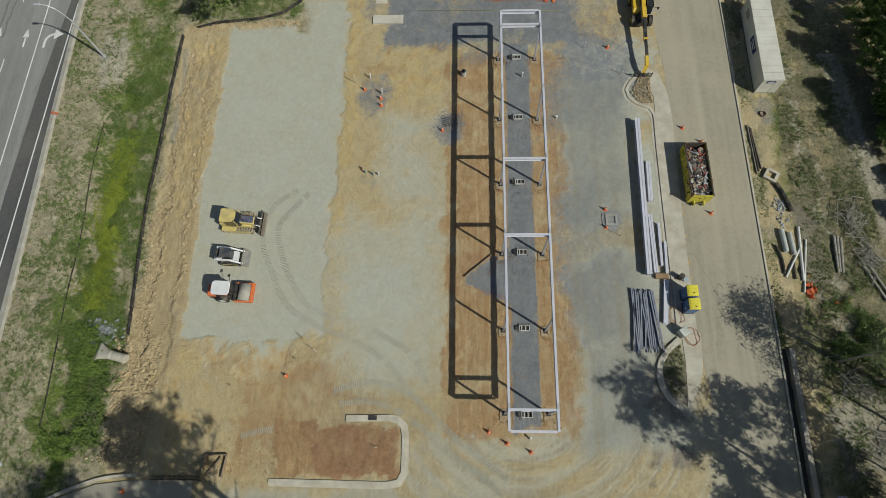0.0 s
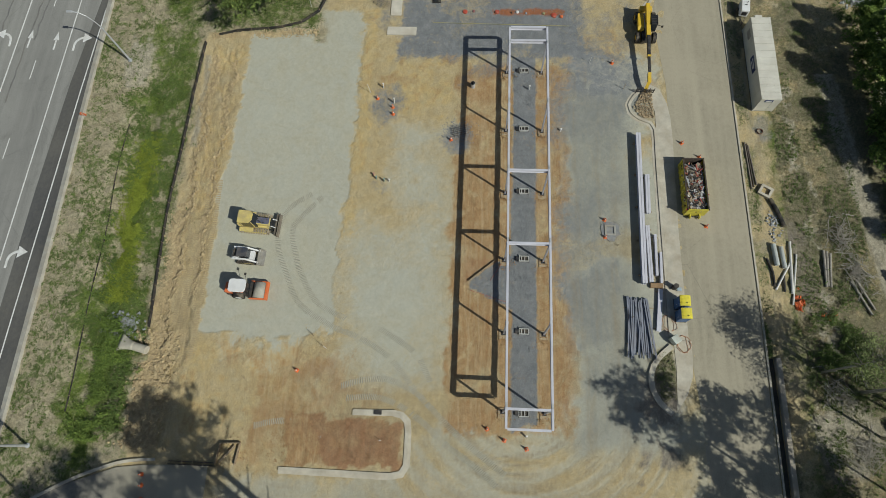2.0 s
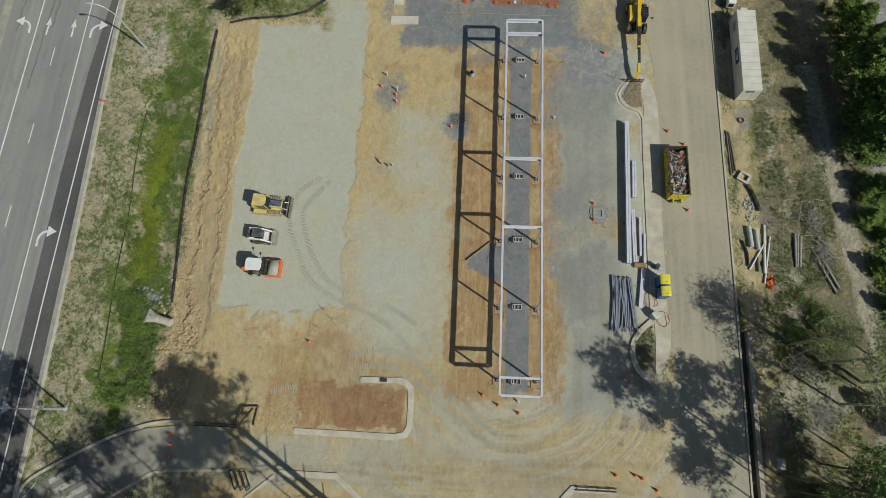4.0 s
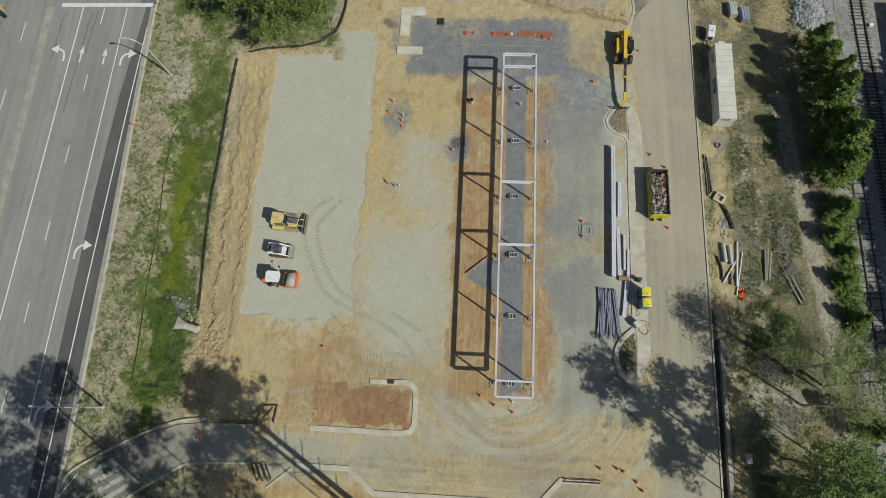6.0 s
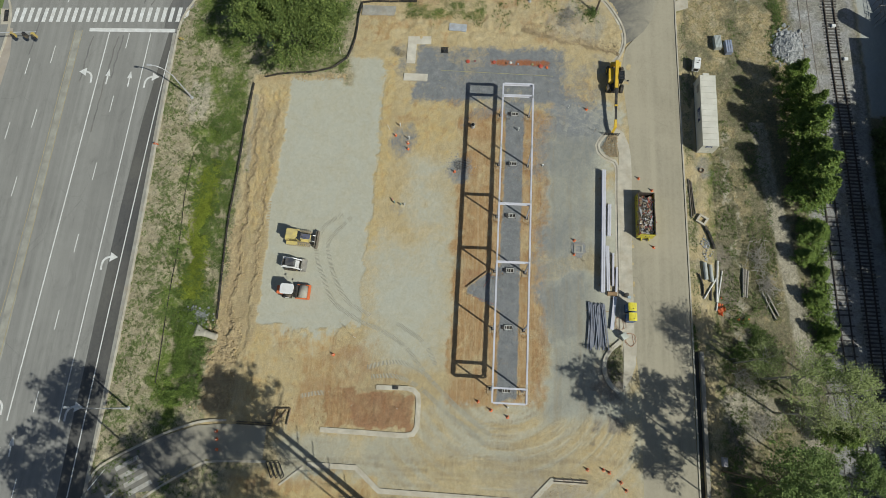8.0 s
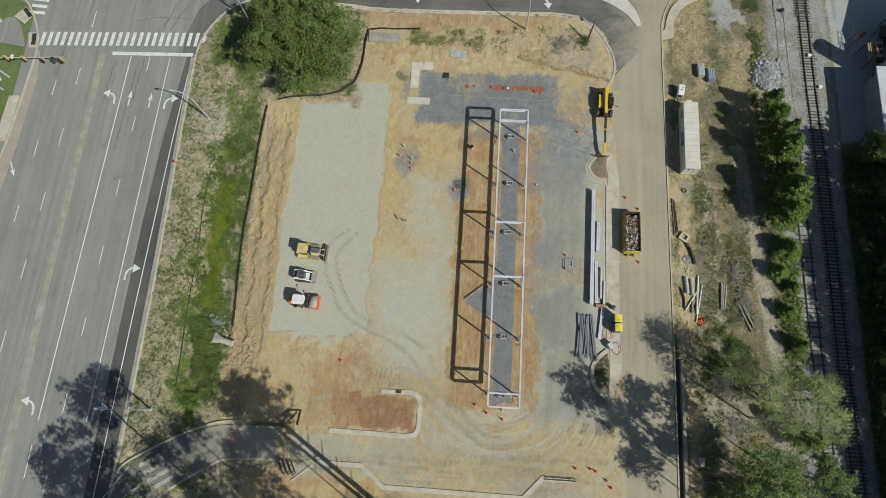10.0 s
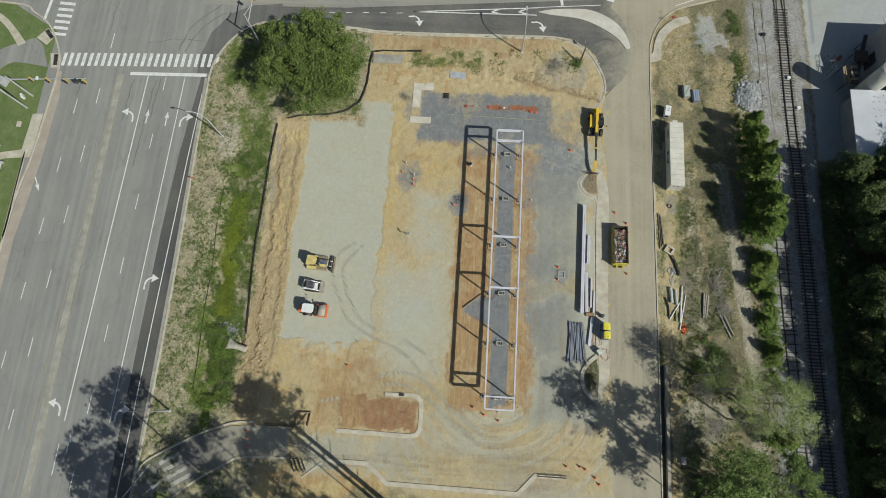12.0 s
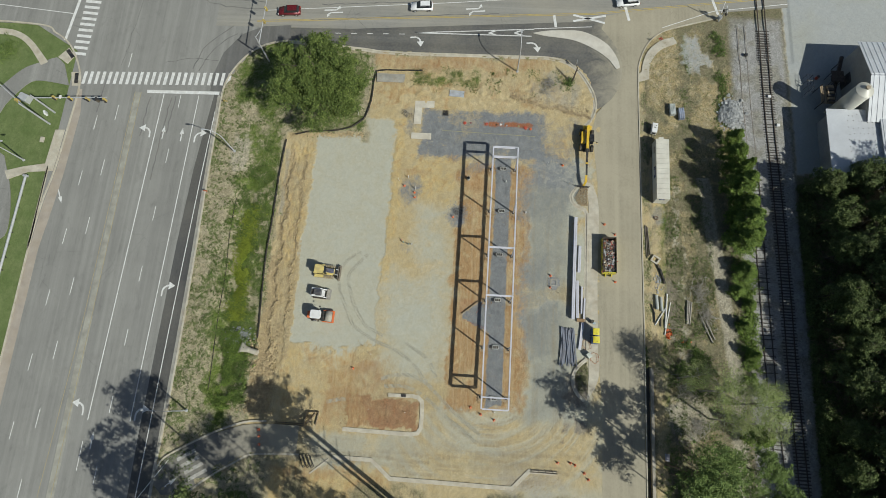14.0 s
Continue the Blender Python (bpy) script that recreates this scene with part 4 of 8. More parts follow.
winding("trail_south", [(-112, 20), (-106, 40), (-100.2, 42.0), (-98.4, 39.6), (-95.9, 33.7), (-94.7, 27.8), (-94.9, 24.6), (-97, 23)], [(-112, 18), (-108, 17), (-104, 17), (-101, 18), (-99, 20), (-98, 21)], 0.046, ROAD_OLD, "grey asphalt trail")
sheet("ramp_west", [(-93.1, 64.3), (-91.2, 66.6), (-89.5, 64.9), (-90.7, 62.8)], 0.056, CONCRETE, "concrete kerb ramp")
sheet("ramp_west_south", [(-89.4, 60.9), (-87.8, 60.9), (-87.2, 57.8), (-88.6, 57.7)], 0.056, CONCRETE, "concrete kerb ramp")
for rx, ry, ang in ((-90.6, 65.2, 42), (-88.0, 59.5, 8)):
    structure("ramp_mat", add_box(shape(), (rx, ry, 0.066), (0.8, 2.4, 0.02), pose(0, 0, 0, 0, 0, ang)), DARK, "dark tactile mat")
structure("slab_north", add_strip(shape(), [(-12.2, 57.1, 0), (-15.4, 57.0, 0), (-15.4, 52.6, 0)], 0.75, -0.75, -0.1, 0.12), plain("fresh_concrete", (0.6, 0.56, 0.47), 0.85, 0, 0.15, 0.8, 0.2), "new concrete footing slab")
structure("slab_south", add_box(shape(), (-14.4, 50.0, 0.03), (4.0, 1.3, 0.26)), plain("fresh_concrete", (0.6, 0.56, 0.47), 0.85, 0, 0.15, 0.8, 0.2), "new concrete footing slab")
structure("slab_far", add_box(shape(), (-21.6, 62.6, 0.1), (5.8, 1.9, 0.3)), CONCRETE_OLD, "old concrete slab")
# near-black bed colour stands for the shade down in the drain
structure("drain_bed", add_box(shape(), (29.7, -60, -0.62), (1.0, 134, 0.3)), plain("drain_shade", (0.07, 0.066, 0.05), 0.5, 0, 0.4, 1.0, 0.0), "drain bed coloured dark for the shade between its sides")
structure("ditch_wall", add_box(shape(), (30.36, -60, -0.32), (0.52, 134, 1.06)), plain("drain_concrete", (0.44, 0.4, 0.33), 0.9, 0, 0.25, 0.8, 0.25), "concrete lip along the dark drain")


# ---- road markings ----
def paint(name, outlines, material=PAINT_W, z=0.012, label="white road paint"):
    bm = shape()
    for o in outlines:
        add_prism(bm, o, z - 0.02, z)
    return structure(name, bm, material, label)


def line(x0, y0, x1, y1, w):
    d = Vector((x1 - x0, y1 - y0)).normalized()
    s = Vector((-d.y, d.x)) * w / 2
    return [(x0 + s.x, y0 + s.y), (x0 - s.x, y0 - s.y), (x1 - s.x, y1 - s.y), (x1 + s.x, y1 + s.y)]


paint("edge_line", [line(-57.2, 53.5, -57.75, 40, 0.16), line(-57.75, 40, -58.7, 8, 0.16), line(-58.7, 8, -59.4, -24, 0.16), line(-59.4, -24, -60.0, -300, 0.16)])
paint("turn_line", [line(-61.2, 56.8, -62.8, -8.4, 0.16)])
paint("lane_line", [line(-68.6, 56.8, -70.6, -8.6, 0.18)])
paint("lane_dashes", [line(-65.0 - 0.03 * (56.8 - y), y, -65.0 - 0.03 * (56.8 - y + 3), y - 3.0, 0.13) for y in [56.8 - 12.2 * k for k in range(0, 9)]])
paint("lane_dashes_turn", [line(-70.7 - 0.01 * k, -12.3 - 12.2 * k, -70.8, -17.3 - 12.2 * k, 0.13) for k in range(3)])
paint("lane_dashes_west", [line(-77.7 - 0.035 * (53.5 - y), y, -77.7 - 0.035 * (53.5 - y + 3.4), y - 3.4, 0.13) for y in [66 - 12.2 * k for k in range(0, 9)]])
paint("lane_dashes_far", [line(-81.7 - 0.04 * (51 - y), y, -81.7 - 0.04 * (51 - y + 3.1), y - 3.1, 0.13) for y in [51.2 - 12.2 * k for k in range(0, 7)]])
paint("median_strip", [line(-74.1, 57, -74.4, 10, 1.1), line(-74.4, 10, -75.6, -300, 1.4)], PAINT_FADED, 0.006, "worn yellowish median paint")
paint("median_lines", [line(-73.5, 57, -73.9, 10, 0.1), line(-73.9, 10, -74.4, -24, 0.1), line(-74.8, 57, -75.4, 10, 0.1), line(-75.4, 10, -76.9, -24, 0.1)], plain("worn_yellow_paint", (0.4, 0.345, 0.2), 0.8, 0, 0.3, 0.6, 0.3), 0.012, "faded yellow road paint")
paint("stop_bar", [line(-72.3, 57.2, -57.0, 57.5, 0.7)])
paint("crossing_south", [[(-86.4 + 1.34 * k - 0.33, 58.3 + 0.045 * k), (-86.4 + 1.34 * k + 0.33, 58.3 + 0.045 * k), (-86.2 + 1.34 * k + 0.33, 61.2 + 0.045 * k), (-86.2 + 1.34 * k - 0.33, 61.2 + 0.045 * k)] for k in range(24)])
paint("crossing_west", [[(-90.2 + 0.02 * k, 65.1 + 1.42 * k), (-87.2 + 0.07 * k, 64.9 + 1.42 * k), (-87.2 + 0.07 * k, 65.55 + 1.42 * k), (-90.2 + 0.02 * k, 65.75 + 1.42 * k)] for k in range(16)])
paint("stop_bar_west", [line(-92.5, 68.4, -91.0, 83, 0.6)])
paint("lane_line_west", [line(-92.2, 75.0, -140, 79.5, 0.15)])
# crossing paint greyed for wear and dirt, and for the shade lying on it
paint("crossing_drive", [line(-53.0 + 0.83 * k, -14.3 - 1.05 * k, -50.0 + 0.83 * k, -12.4 - 1.05 * k, 0.62) for k in range(4)], plain("road_paint_dirty_shaded", (0.42, 0.41, 0.38), 0.8, 0, 0.4, 1.2, 0.2), 0.022)
paint("drive_line", [line(-59.2, -21.4, -54.6, -14.4, 0.14)], PAINT_W, 0.02)
paint("yellow_lines", [line(-51.5, 74.75 + d, 20, 79.6 + d, 0.13) for d in (0, 0.32)] + [line(20, 79.6 + d, 60, 85.4 + d, 0.13) for d in (0, 0.32)], PAINT_Y, 0.014, "double yellow line")
paint("north_lane_line", [line(-50, 77.6, -10, 81.2, 0.14), line(-10, 81.2, 30, 85.4, 0.14)], PAINT_W, 0.014)
paint("chevron_lines", [line(-17.4, 73.55, 7.5, 75.5, 0.2), line(-17.4, 73.55, 7.0, 73.8, 0.2), line(-2.0, 74.15, -0.4, 74.8, 0.25), line(-2.0, 74.15, -0.4, 73.85, 0.25), line(3.4, 74.4, 5.4, 75.3, 0.3), line(3.4, 74.4, 5.4, 73.85, 0.3), line(7.5, 75.6, 19.5, 76.6, 0.15)], PAINT_W, 0.014)
paint("turn_dashes", [line(-27.6 + 3.4 * k, 72.9 + 0.1 * k, -26.4 + 3.4 * k, 72.95 + 0.1 * k, 0.14) for k in range(-2, 3)], PAINT_W, 0.014)
paint("stop_bars_rail", [line(12.0, 76.2, 11.6, 79.0, 0.55), line(27.2, 78.4, 26.4, 82.0, 0.55), line(45.6, 80.6, 44.6, 84.2, 0.5)], PAINT_W, 0.016)
paint("rail_cross", [line(15.6, 77.8, 22.4, 79.4, 0.45), line(15.6, 79.3, 22.2, 77.6, 0.45)], PAINT_W, 0.016)
paint("access_line", [line(34.0, 77.0, 44.6, 81.4, 0.14), line(44.6, 81.4, 60, 83.8, 0.14)], PAINT_W, 0.016)
structure("brown_soil_seam", add_strip(shape(), [(-57.2, -300, 0), (-56.75, -15, 0), (-56.6, 20, 0), (-56.9, 57, 0)], 0.35, -0.2, -0.1, 0.02), CONCRETE_OLD, "concrete gutter")


def arrow(at, turn, mirrored=False, straight=False, z=0.014, name="road_arrow"):
    """A lane arrow, about 3 m long; its shaft points along y."""
    if straight:
        outs = [[(-0.11, 0), (0.11, 0), (0.11, 1.7), (-0.11, 1.7)], [(-0.42, 1.6), (0.42, 1.6), (0, 3.0)]]
    else:
        c = [(1.25 - 1.25 * math.cos(a), 0.9 + 1.25 * math.sin(a)) for a in np.linspace(0, 1.45, 7)]
        outs = [[(-0.15, 0), (0.15, 0), (0.15, 0.9), (-0.15, 0.9)]]
        for p, q in zip(c, c[1:]):
            outs.append(line(*p, *q, 0.34))
        outs.append([(1.1, 1.35), (2.35, 2.15), (1.1, 2.9)])
    bm = shape()
    for o in outs:
        add_prism(bm, [((-x if mirrored else x), y) for x, y in (o[::-1] if mirrored else o)], z - 0.02, z)
    bmesh.ops.recalc_face_normals(bm, faces=bm.faces)
    ob = structure(name, bm, PAINT_W, "white painted lane arrow")
    ob.matrix_basis = pose(at[0], at[1], 0, 0, 0, turn)
    return ob


for at, turn, mir, st in (
    ((-60.45, 46.3), 0, False, False), ((-63.3, 46.4), -1, False, True), ((-67.2, 46.7), -2, False, True), ((-69.9, 46.9), 2, True, False),
    ((-61.3, 14.6), 0, False, False), ((-62.0, -8.2), 0, False, False), ((-71.8, -7.9), 0, True, False), ((-54.9, -19.2), -50, False, True),
    ((-86.2, 34.7), 205, False, True), ((-18.4, 72.4), -84, False, False), ((6.0, 72.1), -84, False, False),
    ((-69.1, -13.6), 0, False, True)):
    arrow(at, turn, mir, st)


def double_arrow(at, turn):
    """The two hooked arrows of a shared turning lane, head to tail."""
    bm = shape()
    for flip in (1, -1):
        for o in (line(-2.0, 0.32, 0.6, 0.32, 0.3), line(0.5, 0.3, 1.15, 0.72, 0.3), [(0.75, 0.9), (1.5, 0.55), (1.35, 1.4)]):
            add_prism(bm, [(flip * x, flip * y) for x, y in o], -0.004, 0.016)
    bmesh.ops.recalc_face_normals(bm, faces=bm.faces)
    structure("road_arrow", bm, PAINT_W, "white two-way turning arrow").matrix_basis = pose(at[0], at[1], 0, 0, 0, turn)


double_arrow((-35.3, 78.0), 4)
double_arrow((-5.0, 79.6), 5)


# sealed cracks and skid marks on the old asphalt
def seal(points, width, seed, material):
    rng = np.random.RandomState(seed)
    path = smooth_path(points, 1.2)
    path = [p + Vector((rng.normal(0, 0.1), rng.normal(0, 0.1), 0)) for p in path]
    return structure("crack_seal", add_strip(shape(), path, width / 2, -width / 2, -0.01, 0.0075), material, "dark sealed crack in the asphalt")


TAR = plain("road_tar", (0.09, 0.088, 0.085), 0.7, 0, 0.4, 0.8, 0.1)
SKID = plain("tyre_scuff", (0.19, 0.187, 0.178), 0.85, 0, 0.35, 0.5, 0.1)
for k, pts in enumerate(([(-76.6, 84), (-77.6, 76), (-78.4, 68), (-79.0, 63)], [(-70, 64.2), (-64, 65.4), (-58.4, 65.0)])):
    seal(pts, 0.06, k, TAR)
for k, pts in enumerate(([(-66.9, 56), (-67.6, 46), (-67.9, 38)], [(-66.0, 56.4), (-66.6, 48)], [(-62.2, 62.6), (-60.0, 67.5), (-55.4, 71.8)], [(-63.6, 62.8), (-61.4, 68.6), (-56.4, 73.4)],
                         [(-71.4, 56), (-71.9, 47)], [(-74, 88), (-68, 82), (-60, 78.5), (-50, 78)], [(-72, 90), (-66, 84.4), (-58, 80.6), (-50, 79.6)], [(-81.6, 60), (-82.0, 52)], [(-40, 75.6), (-20, 77.4), (0, 78.9)], [(-38, 79.6), (-16, 81.2)])):
    seal(pts, 0.22, 20 + k, SKID)

# ---- the steel frame of the forecourt canopy ----
ROWS_Y = [8.72 * k for k in range(6)]
COL_X = (0.0, 4.57)
TOP, SOUTH, NORTH = 6.7, -1.95, 45.55
canopy = thing("canopy_frame", "white-primed steel canopy frame standing on twelve posts", "canopy")


def column(x, y):
    bm = add_box(shape(), (x, y, (TOP - 0.55) / 2), (0.19, 0.19, TOP - 0.55), None, 0.02)
    col = part("column", bm, plain("column_primer", (0.42, 0.43, 0.48), 0.5, 0.1, 0.15, 1.0, 0.1), canopy)
    plate = add_box(shape(), (x, y, 0.02), (0.5, 0.5, 0.04))
    for dx in (-0.18, 0.18):
        for dy in (-0.18, 0.18):
            add_bar(plate, (x + dx, y + dy, 0.0), (x + dx, y + dy, 0.16), 0.022, sides=6)
    part("base_plate", plate, DARK, col, "dark bolted base plate")
    part("cap_plate", add_box(shape(), (x, y, TOP - 0.565), (0.34, 0.34, 0.03)), STEEL_W, col)


for y in ROWS_Y:
    for x in COL_X:
        column(x, y)
for x in COL_X:
    cuts = [SOUTH, 0.35, 17.8, 26.5, 35.2, 43.4, NORTH]
    for a, b in zip(cuts, cuts[1:]):
        beam = part("main_beam", add_ibeam(shape(), (x, a + 0.01, TOP), (x, b - 0.01, TOP), 0.23, 0.55), STEEL_W, canopy)
    for y in cuts[1:-1]:
        bm = add_box(shape(), (x, y, TOP + 0.006), (0.2, 0.5, 0.02))
        for dx in (-0.07, 0.07):
            for k in range(4):
                add_bar(bm, (x + dx, y - 0.18 + 0.12 * k, TOP), (x + dx, y - 0.18 + 0.12 * k, TOP + 0.04), 0.018, sides=6)
        part("splice_plate", bm, GALV, canopy, "grey bolted splice plate")
for y, h in ((SOUTH, 0.5), (ROWS_Y[0], 0.5), (ROWS_Y[2], 0.5), (ROWS_Y[3], 0.5), (ROWS_Y[5], 0.5), (NORTH, 0.5)):
    part("cross_beam", add_ibeam(shape(), (COL_X[0] + 0.14, y, TOP - 0.02), (COL_X[1] - 0.14, y, TOP - 0.02), 0.24, h), STEEL_W, canopy)


def footing(x, y):
    bm = add_box(shape(), (x - 0.02, y - 0.12, -0.25), (0.95, 1.05, 0.5), None, 0.02)
    return solid("footing", bm, plain("clay_stained_concrete", (0.43, 0.34, 0.22), 0.9, 0, 0.3, 1.5, 0.2), "square concrete footing in a shallow clay pit", "footing", "column footings")


for y in ROWS_Y:
    for x in COL_X:
        footing(x, y)


# dispenser sumps on the stone strip between the posts
def sump():
    root = thing("dispenser_sump", "white open sump frame with dark rods, set in blue-grey stone", "sump", "dispenser sumps")
    rim = shape()
    for cx, cy, sx, sy in ((0, 0.3, 1.15, 0.07), (0, -0.3, 1.15, 0.07), (-0.54, 0, 0.07, 0.6), (0.54, 0, 0.07, 0.6)):
        add_box(rim, (cx, cy, 0.12), (sx, sy, 0.3))
    part("rim", rim, plain("sump_rim", (0.55, 0.55, 0.52), 0.6), root)
    part("tray", add_box(shape(), (0, 0, 0.04), (1.05, 0.54, 0.03)), BLACK, root, "dark inside of the sump")
    for k in (-0.3, 0.1):
        part("divider", add_box(shape(), (k, 0, 0.18), (0.08, 0.52, 0.16)), plain("sump_rim", (0.55, 0.55, 0.52)), root)
    for dx in (-0.58, 0.58):
        part("anchor_rod", add_beam(shape(), (dx, -0.52, 0.16), (dx, 0.52, 0.16), 0.05, 0.06), BLACK, root)
    # dark box stands in for the shadow on the sump's west side
    part("side_box", add_box(shape(), (-0.82, 0.0, 0.12), (0.34, 0.5, 0.26), None, 0.02), DARK, root)
    return root


first = sump()
first.matrix_basis = pose(2.3, ROWS_Y[0] - 0.1, 0)
for y in ROWS_Y[1:]:
    copy_thing(first, pose(2.3, y + 0.25, 0))

# ---- trees ----
def crown_points(rng, centre, radii, n, lobes=14, hollow=0.55, clumps=11, tuft=0.062, knob=(0.2, 0.42)):
    """Leaf places: lobes make up the crown, clumps make up the lobes, with gaps between."""
    c, r = np.array(centre), np.array(radii)
    d = rng.normal(size=(lobes, 3))
    d /= np.linalg.norm(d, axis=1)[:, None]
    d[:, 2] = np.abs(d[:, 2]) * 1.15 - 0.4
    mid = c + d * r * rng.uniform(0.3, 0.78, lobes)[:, None]
    size = rng.uniform(*knob, lobes)
    u = rng.normal(size=(lobes, clumps, 3))
    u /= np.linalg.norm(u, axis=2)[:, :, None]
    u *= rng.uniform(hollow, 1.0, (lobes, clumps))[:, :, None]
    knots = (mid[:, None, :] + u * r * size[:, None, None]).reshape(-1, 3)
    small = (tuft * rng.uniform(0.5, 1.3, len(knots)))[:, None]
    which = rng.randint(0, len(knots), n)
    return knots[which] + rng.normal(size=(n, 3)) * np.minimum(r, r[0]) * small[which]


def limbs(rng, height, spread_, trunk_r, count=9, start=0.3):
    bm = shape()
    bend = Vector((rng.uniform(-0.3, 0.3), rng.uniform(-0.3, 0.3), 0))
    mid = Vector((0, 0, height * start)) + bend * 0.5
    top = Vector((0, 0, height * 0.85)) + bend * 1.6
    add_bar(bm, (0, 0, -0.3), mid, trunk_r, trunk_r * 0.8, 8)
    add_bar(bm, mid, top, trunk_r * 0.8, trunk_r * 0.2, 7)
    for k in range(count):
        t = rng.uniform(0.0, 0.8)
        a = mid.lerp(top, t)
        ang = 2.4 * k + rng.uniform(-0.4, 0.4)
        out = spread_ * rng.uniform(0.55, 0.95) * (1 - 0.45 * t)
        b = a + Vector((math.cos(ang) * out * 0.55, math.sin(ang) * out * 0.55, out * 0.3))
        e = b + Vector((math.cos(ang + 0.3) * out * 0.45, math.sin(ang + 0.3) * out * 0.45, out * 0.25))
        r = trunk_r * 0.42 * (1 - 0.5 * t)
        add_bar(bm, a, b, r, r * 0.6, 6)
        add_bar(bm, b, e, r * 0.6, r * 0.15, 5)
        for s in (-1, 1):
            f = b + Vector((math.cos(ang + 0.8 * s) * out * 0.4, math.sin(ang + 0.8 * s) * out * 0.4, out * 0.2))
            add_bar(bm, b, f, r * 0.4, r * 0.1, 4)
    return bm


def make_tree(name, label, seed, height, radius, leaf, n, size, lobes=14, base=0.3, trunk_r=0.22, group="", cone=False, bark=BARK, hollow=0.55, tuft=0.062, knob=(0.2, 0.42)):
    rng = np.random.RandomState(seed)
    root = thing(name, label, "tree", group)
    part("trunk", limbs(rng, height, radius, trunk_r, 20 if bark is DEAD else 12, base), bark, root, smooth=True)
    if cone:
        # whorls of drooping boughs, each a spray of tufts
        boughs = 95
        t = rng.uniform(0, 1, boughs) ** 0.85
        ang = np.arange(boughs) * 2.4 + rng.uniform(-0.5, 0.5, boughs)
        reach = radius * (1 - t) ** 0.7 * rng.uniform(0.6, 1.1, boughs)
        which, along = rng.randint(0, boughs, n), rng.uniform(0.15, 1.0, n) ** 0.7
        fan = rng.normal(0, 0.1, n) * (0.5 + along)
        rad = reach[which] * along
        pts = np.stack([rad * np.cos(ang[which] + fan), rad * np.sin(ang[which] + fan), height * (0.07 + 0.9 * t[which]) + rad * 0.12], -1)
        pts += rng.normal(size=(n, 3)) * np.array([0.16, 0.16, 0.1])
    else:
        pts = crown_points(rng, (0, 0, height * (base + 1) / 2), (radius, radius, height * (1 - base) / 2), n, lobes, hollow, 11, tuft, knob)
    crown = new("crown", quads("crown", leaf_quads(pts, size, rng), leaf))
    crown.parent = root
    return root


oak = make_tree("oak_tree", "large spreading green oak beside the street corner", 3, 16.0, 10.8, LEAF_OAK, 70000, 0.19, 60, 0.12, 0.4, hollow=0.75, tuft=0.044, knob=(0.17, 0.32))
oak.matrix_basis = pose(-34.1, 57.0, 0) @ Matrix.Diagonal((1.0, 1.03, 1.0, 1))

# cedars and hardwoods along the siding
cedars = [make_tree("cedar_tree", "bushy bright green cedar beside the railway siding", 20 + k, 10.5 - 0.7 * k, 3.9 - 0.2 * k, LEAF_EVER, 15000, 0.17, 46, 0.04, 0.16, "trees by the railway", cone=True) for k in range(3)]
spots = [(45.4, 50.6, 0.7, 0.75), (45.4, 47.2, 0.85, 0.9), (46.3, 44.2, 0.7, 1.1), (45.9, 41.0, 1.0, 1.05), (47.2, 37.6, 0.85, 0.8), (46.7, 34.2, 1.15, 1.15), (46.2, 30.8, 0.95, 0.85), (48.0, 31.6, 0.7, 0.8), (47.3, 25.4, 0.8, 0.5), (45.6, 21.8, 0.5, 0.35), (47.9, 19.4, 0.42, 0.3), (46.6, 15.4, 0.5, 0.4), (47.8, 10.2, 0.42, 0.4), (47.2, -3.6, 0.75, 0.8)]
for k, (x, y, s, up) in enumerate(spots):
    m = pose(x, y, 0, 0, 0, 77 * k) @ Matrix.Diagonal((s, s, up, 1))
    set_tree = cedars[k] if k < 3 else copy_thing(cedars[k % 3], Matrix())
    set_tree.matrix_basis = m

# the dark wood beyond the tracks
wood = [make_tree("wood_tree", "dense dark green tree in the wood beyond the tracks", 40 + k, 15 + 1.4 * k, 4.4 + 0.4 * k, LEAF_WOOD, 14000, 0.2, 30, 0.08, 0.25, "wood beyond the tracks") for k in range(4)]
rng = np.random.RandomState(8)
k = 0
for j in range(17):
    for i in range(7):
        x, y = 61.2 + 5.8 * i + rng.uniform(-0.9, 1.6), -62 + 6.1 * j + rng.uniform(-1.6, 1.6)
        if y > 44 or (y > 39 and i > 3) or (i > 3 and rng.rand() < 0.15):
            continue
        s = rng.uniform(0.75, 1.1) * (0.82 if i == 0 else 1.0)
        set_tree = wood[k] if k < 4 else copy_thing(wood[k % 4], Matrix())
        set_tree.matrix_basis = pose(x, y, 0, 0, 0, rng.uniform(0, 360)) @ Matrix.Diagonal((s, s, s * (1.16 if i < 2 else 1.0), 1))
        k += 1
for x, y, s in ((60.8, 42.0, 0.8), (66.4, 42.6, 0.8), (70.8, 42.2, 0.85), (75.4, 43.0, 0.9)):
    copy_thing(wood[k % 4], pose(x, y, 0, 0, 0, 70 * k) @ Matrix.Diagonal((s, s, s, 1)))
    k += 1

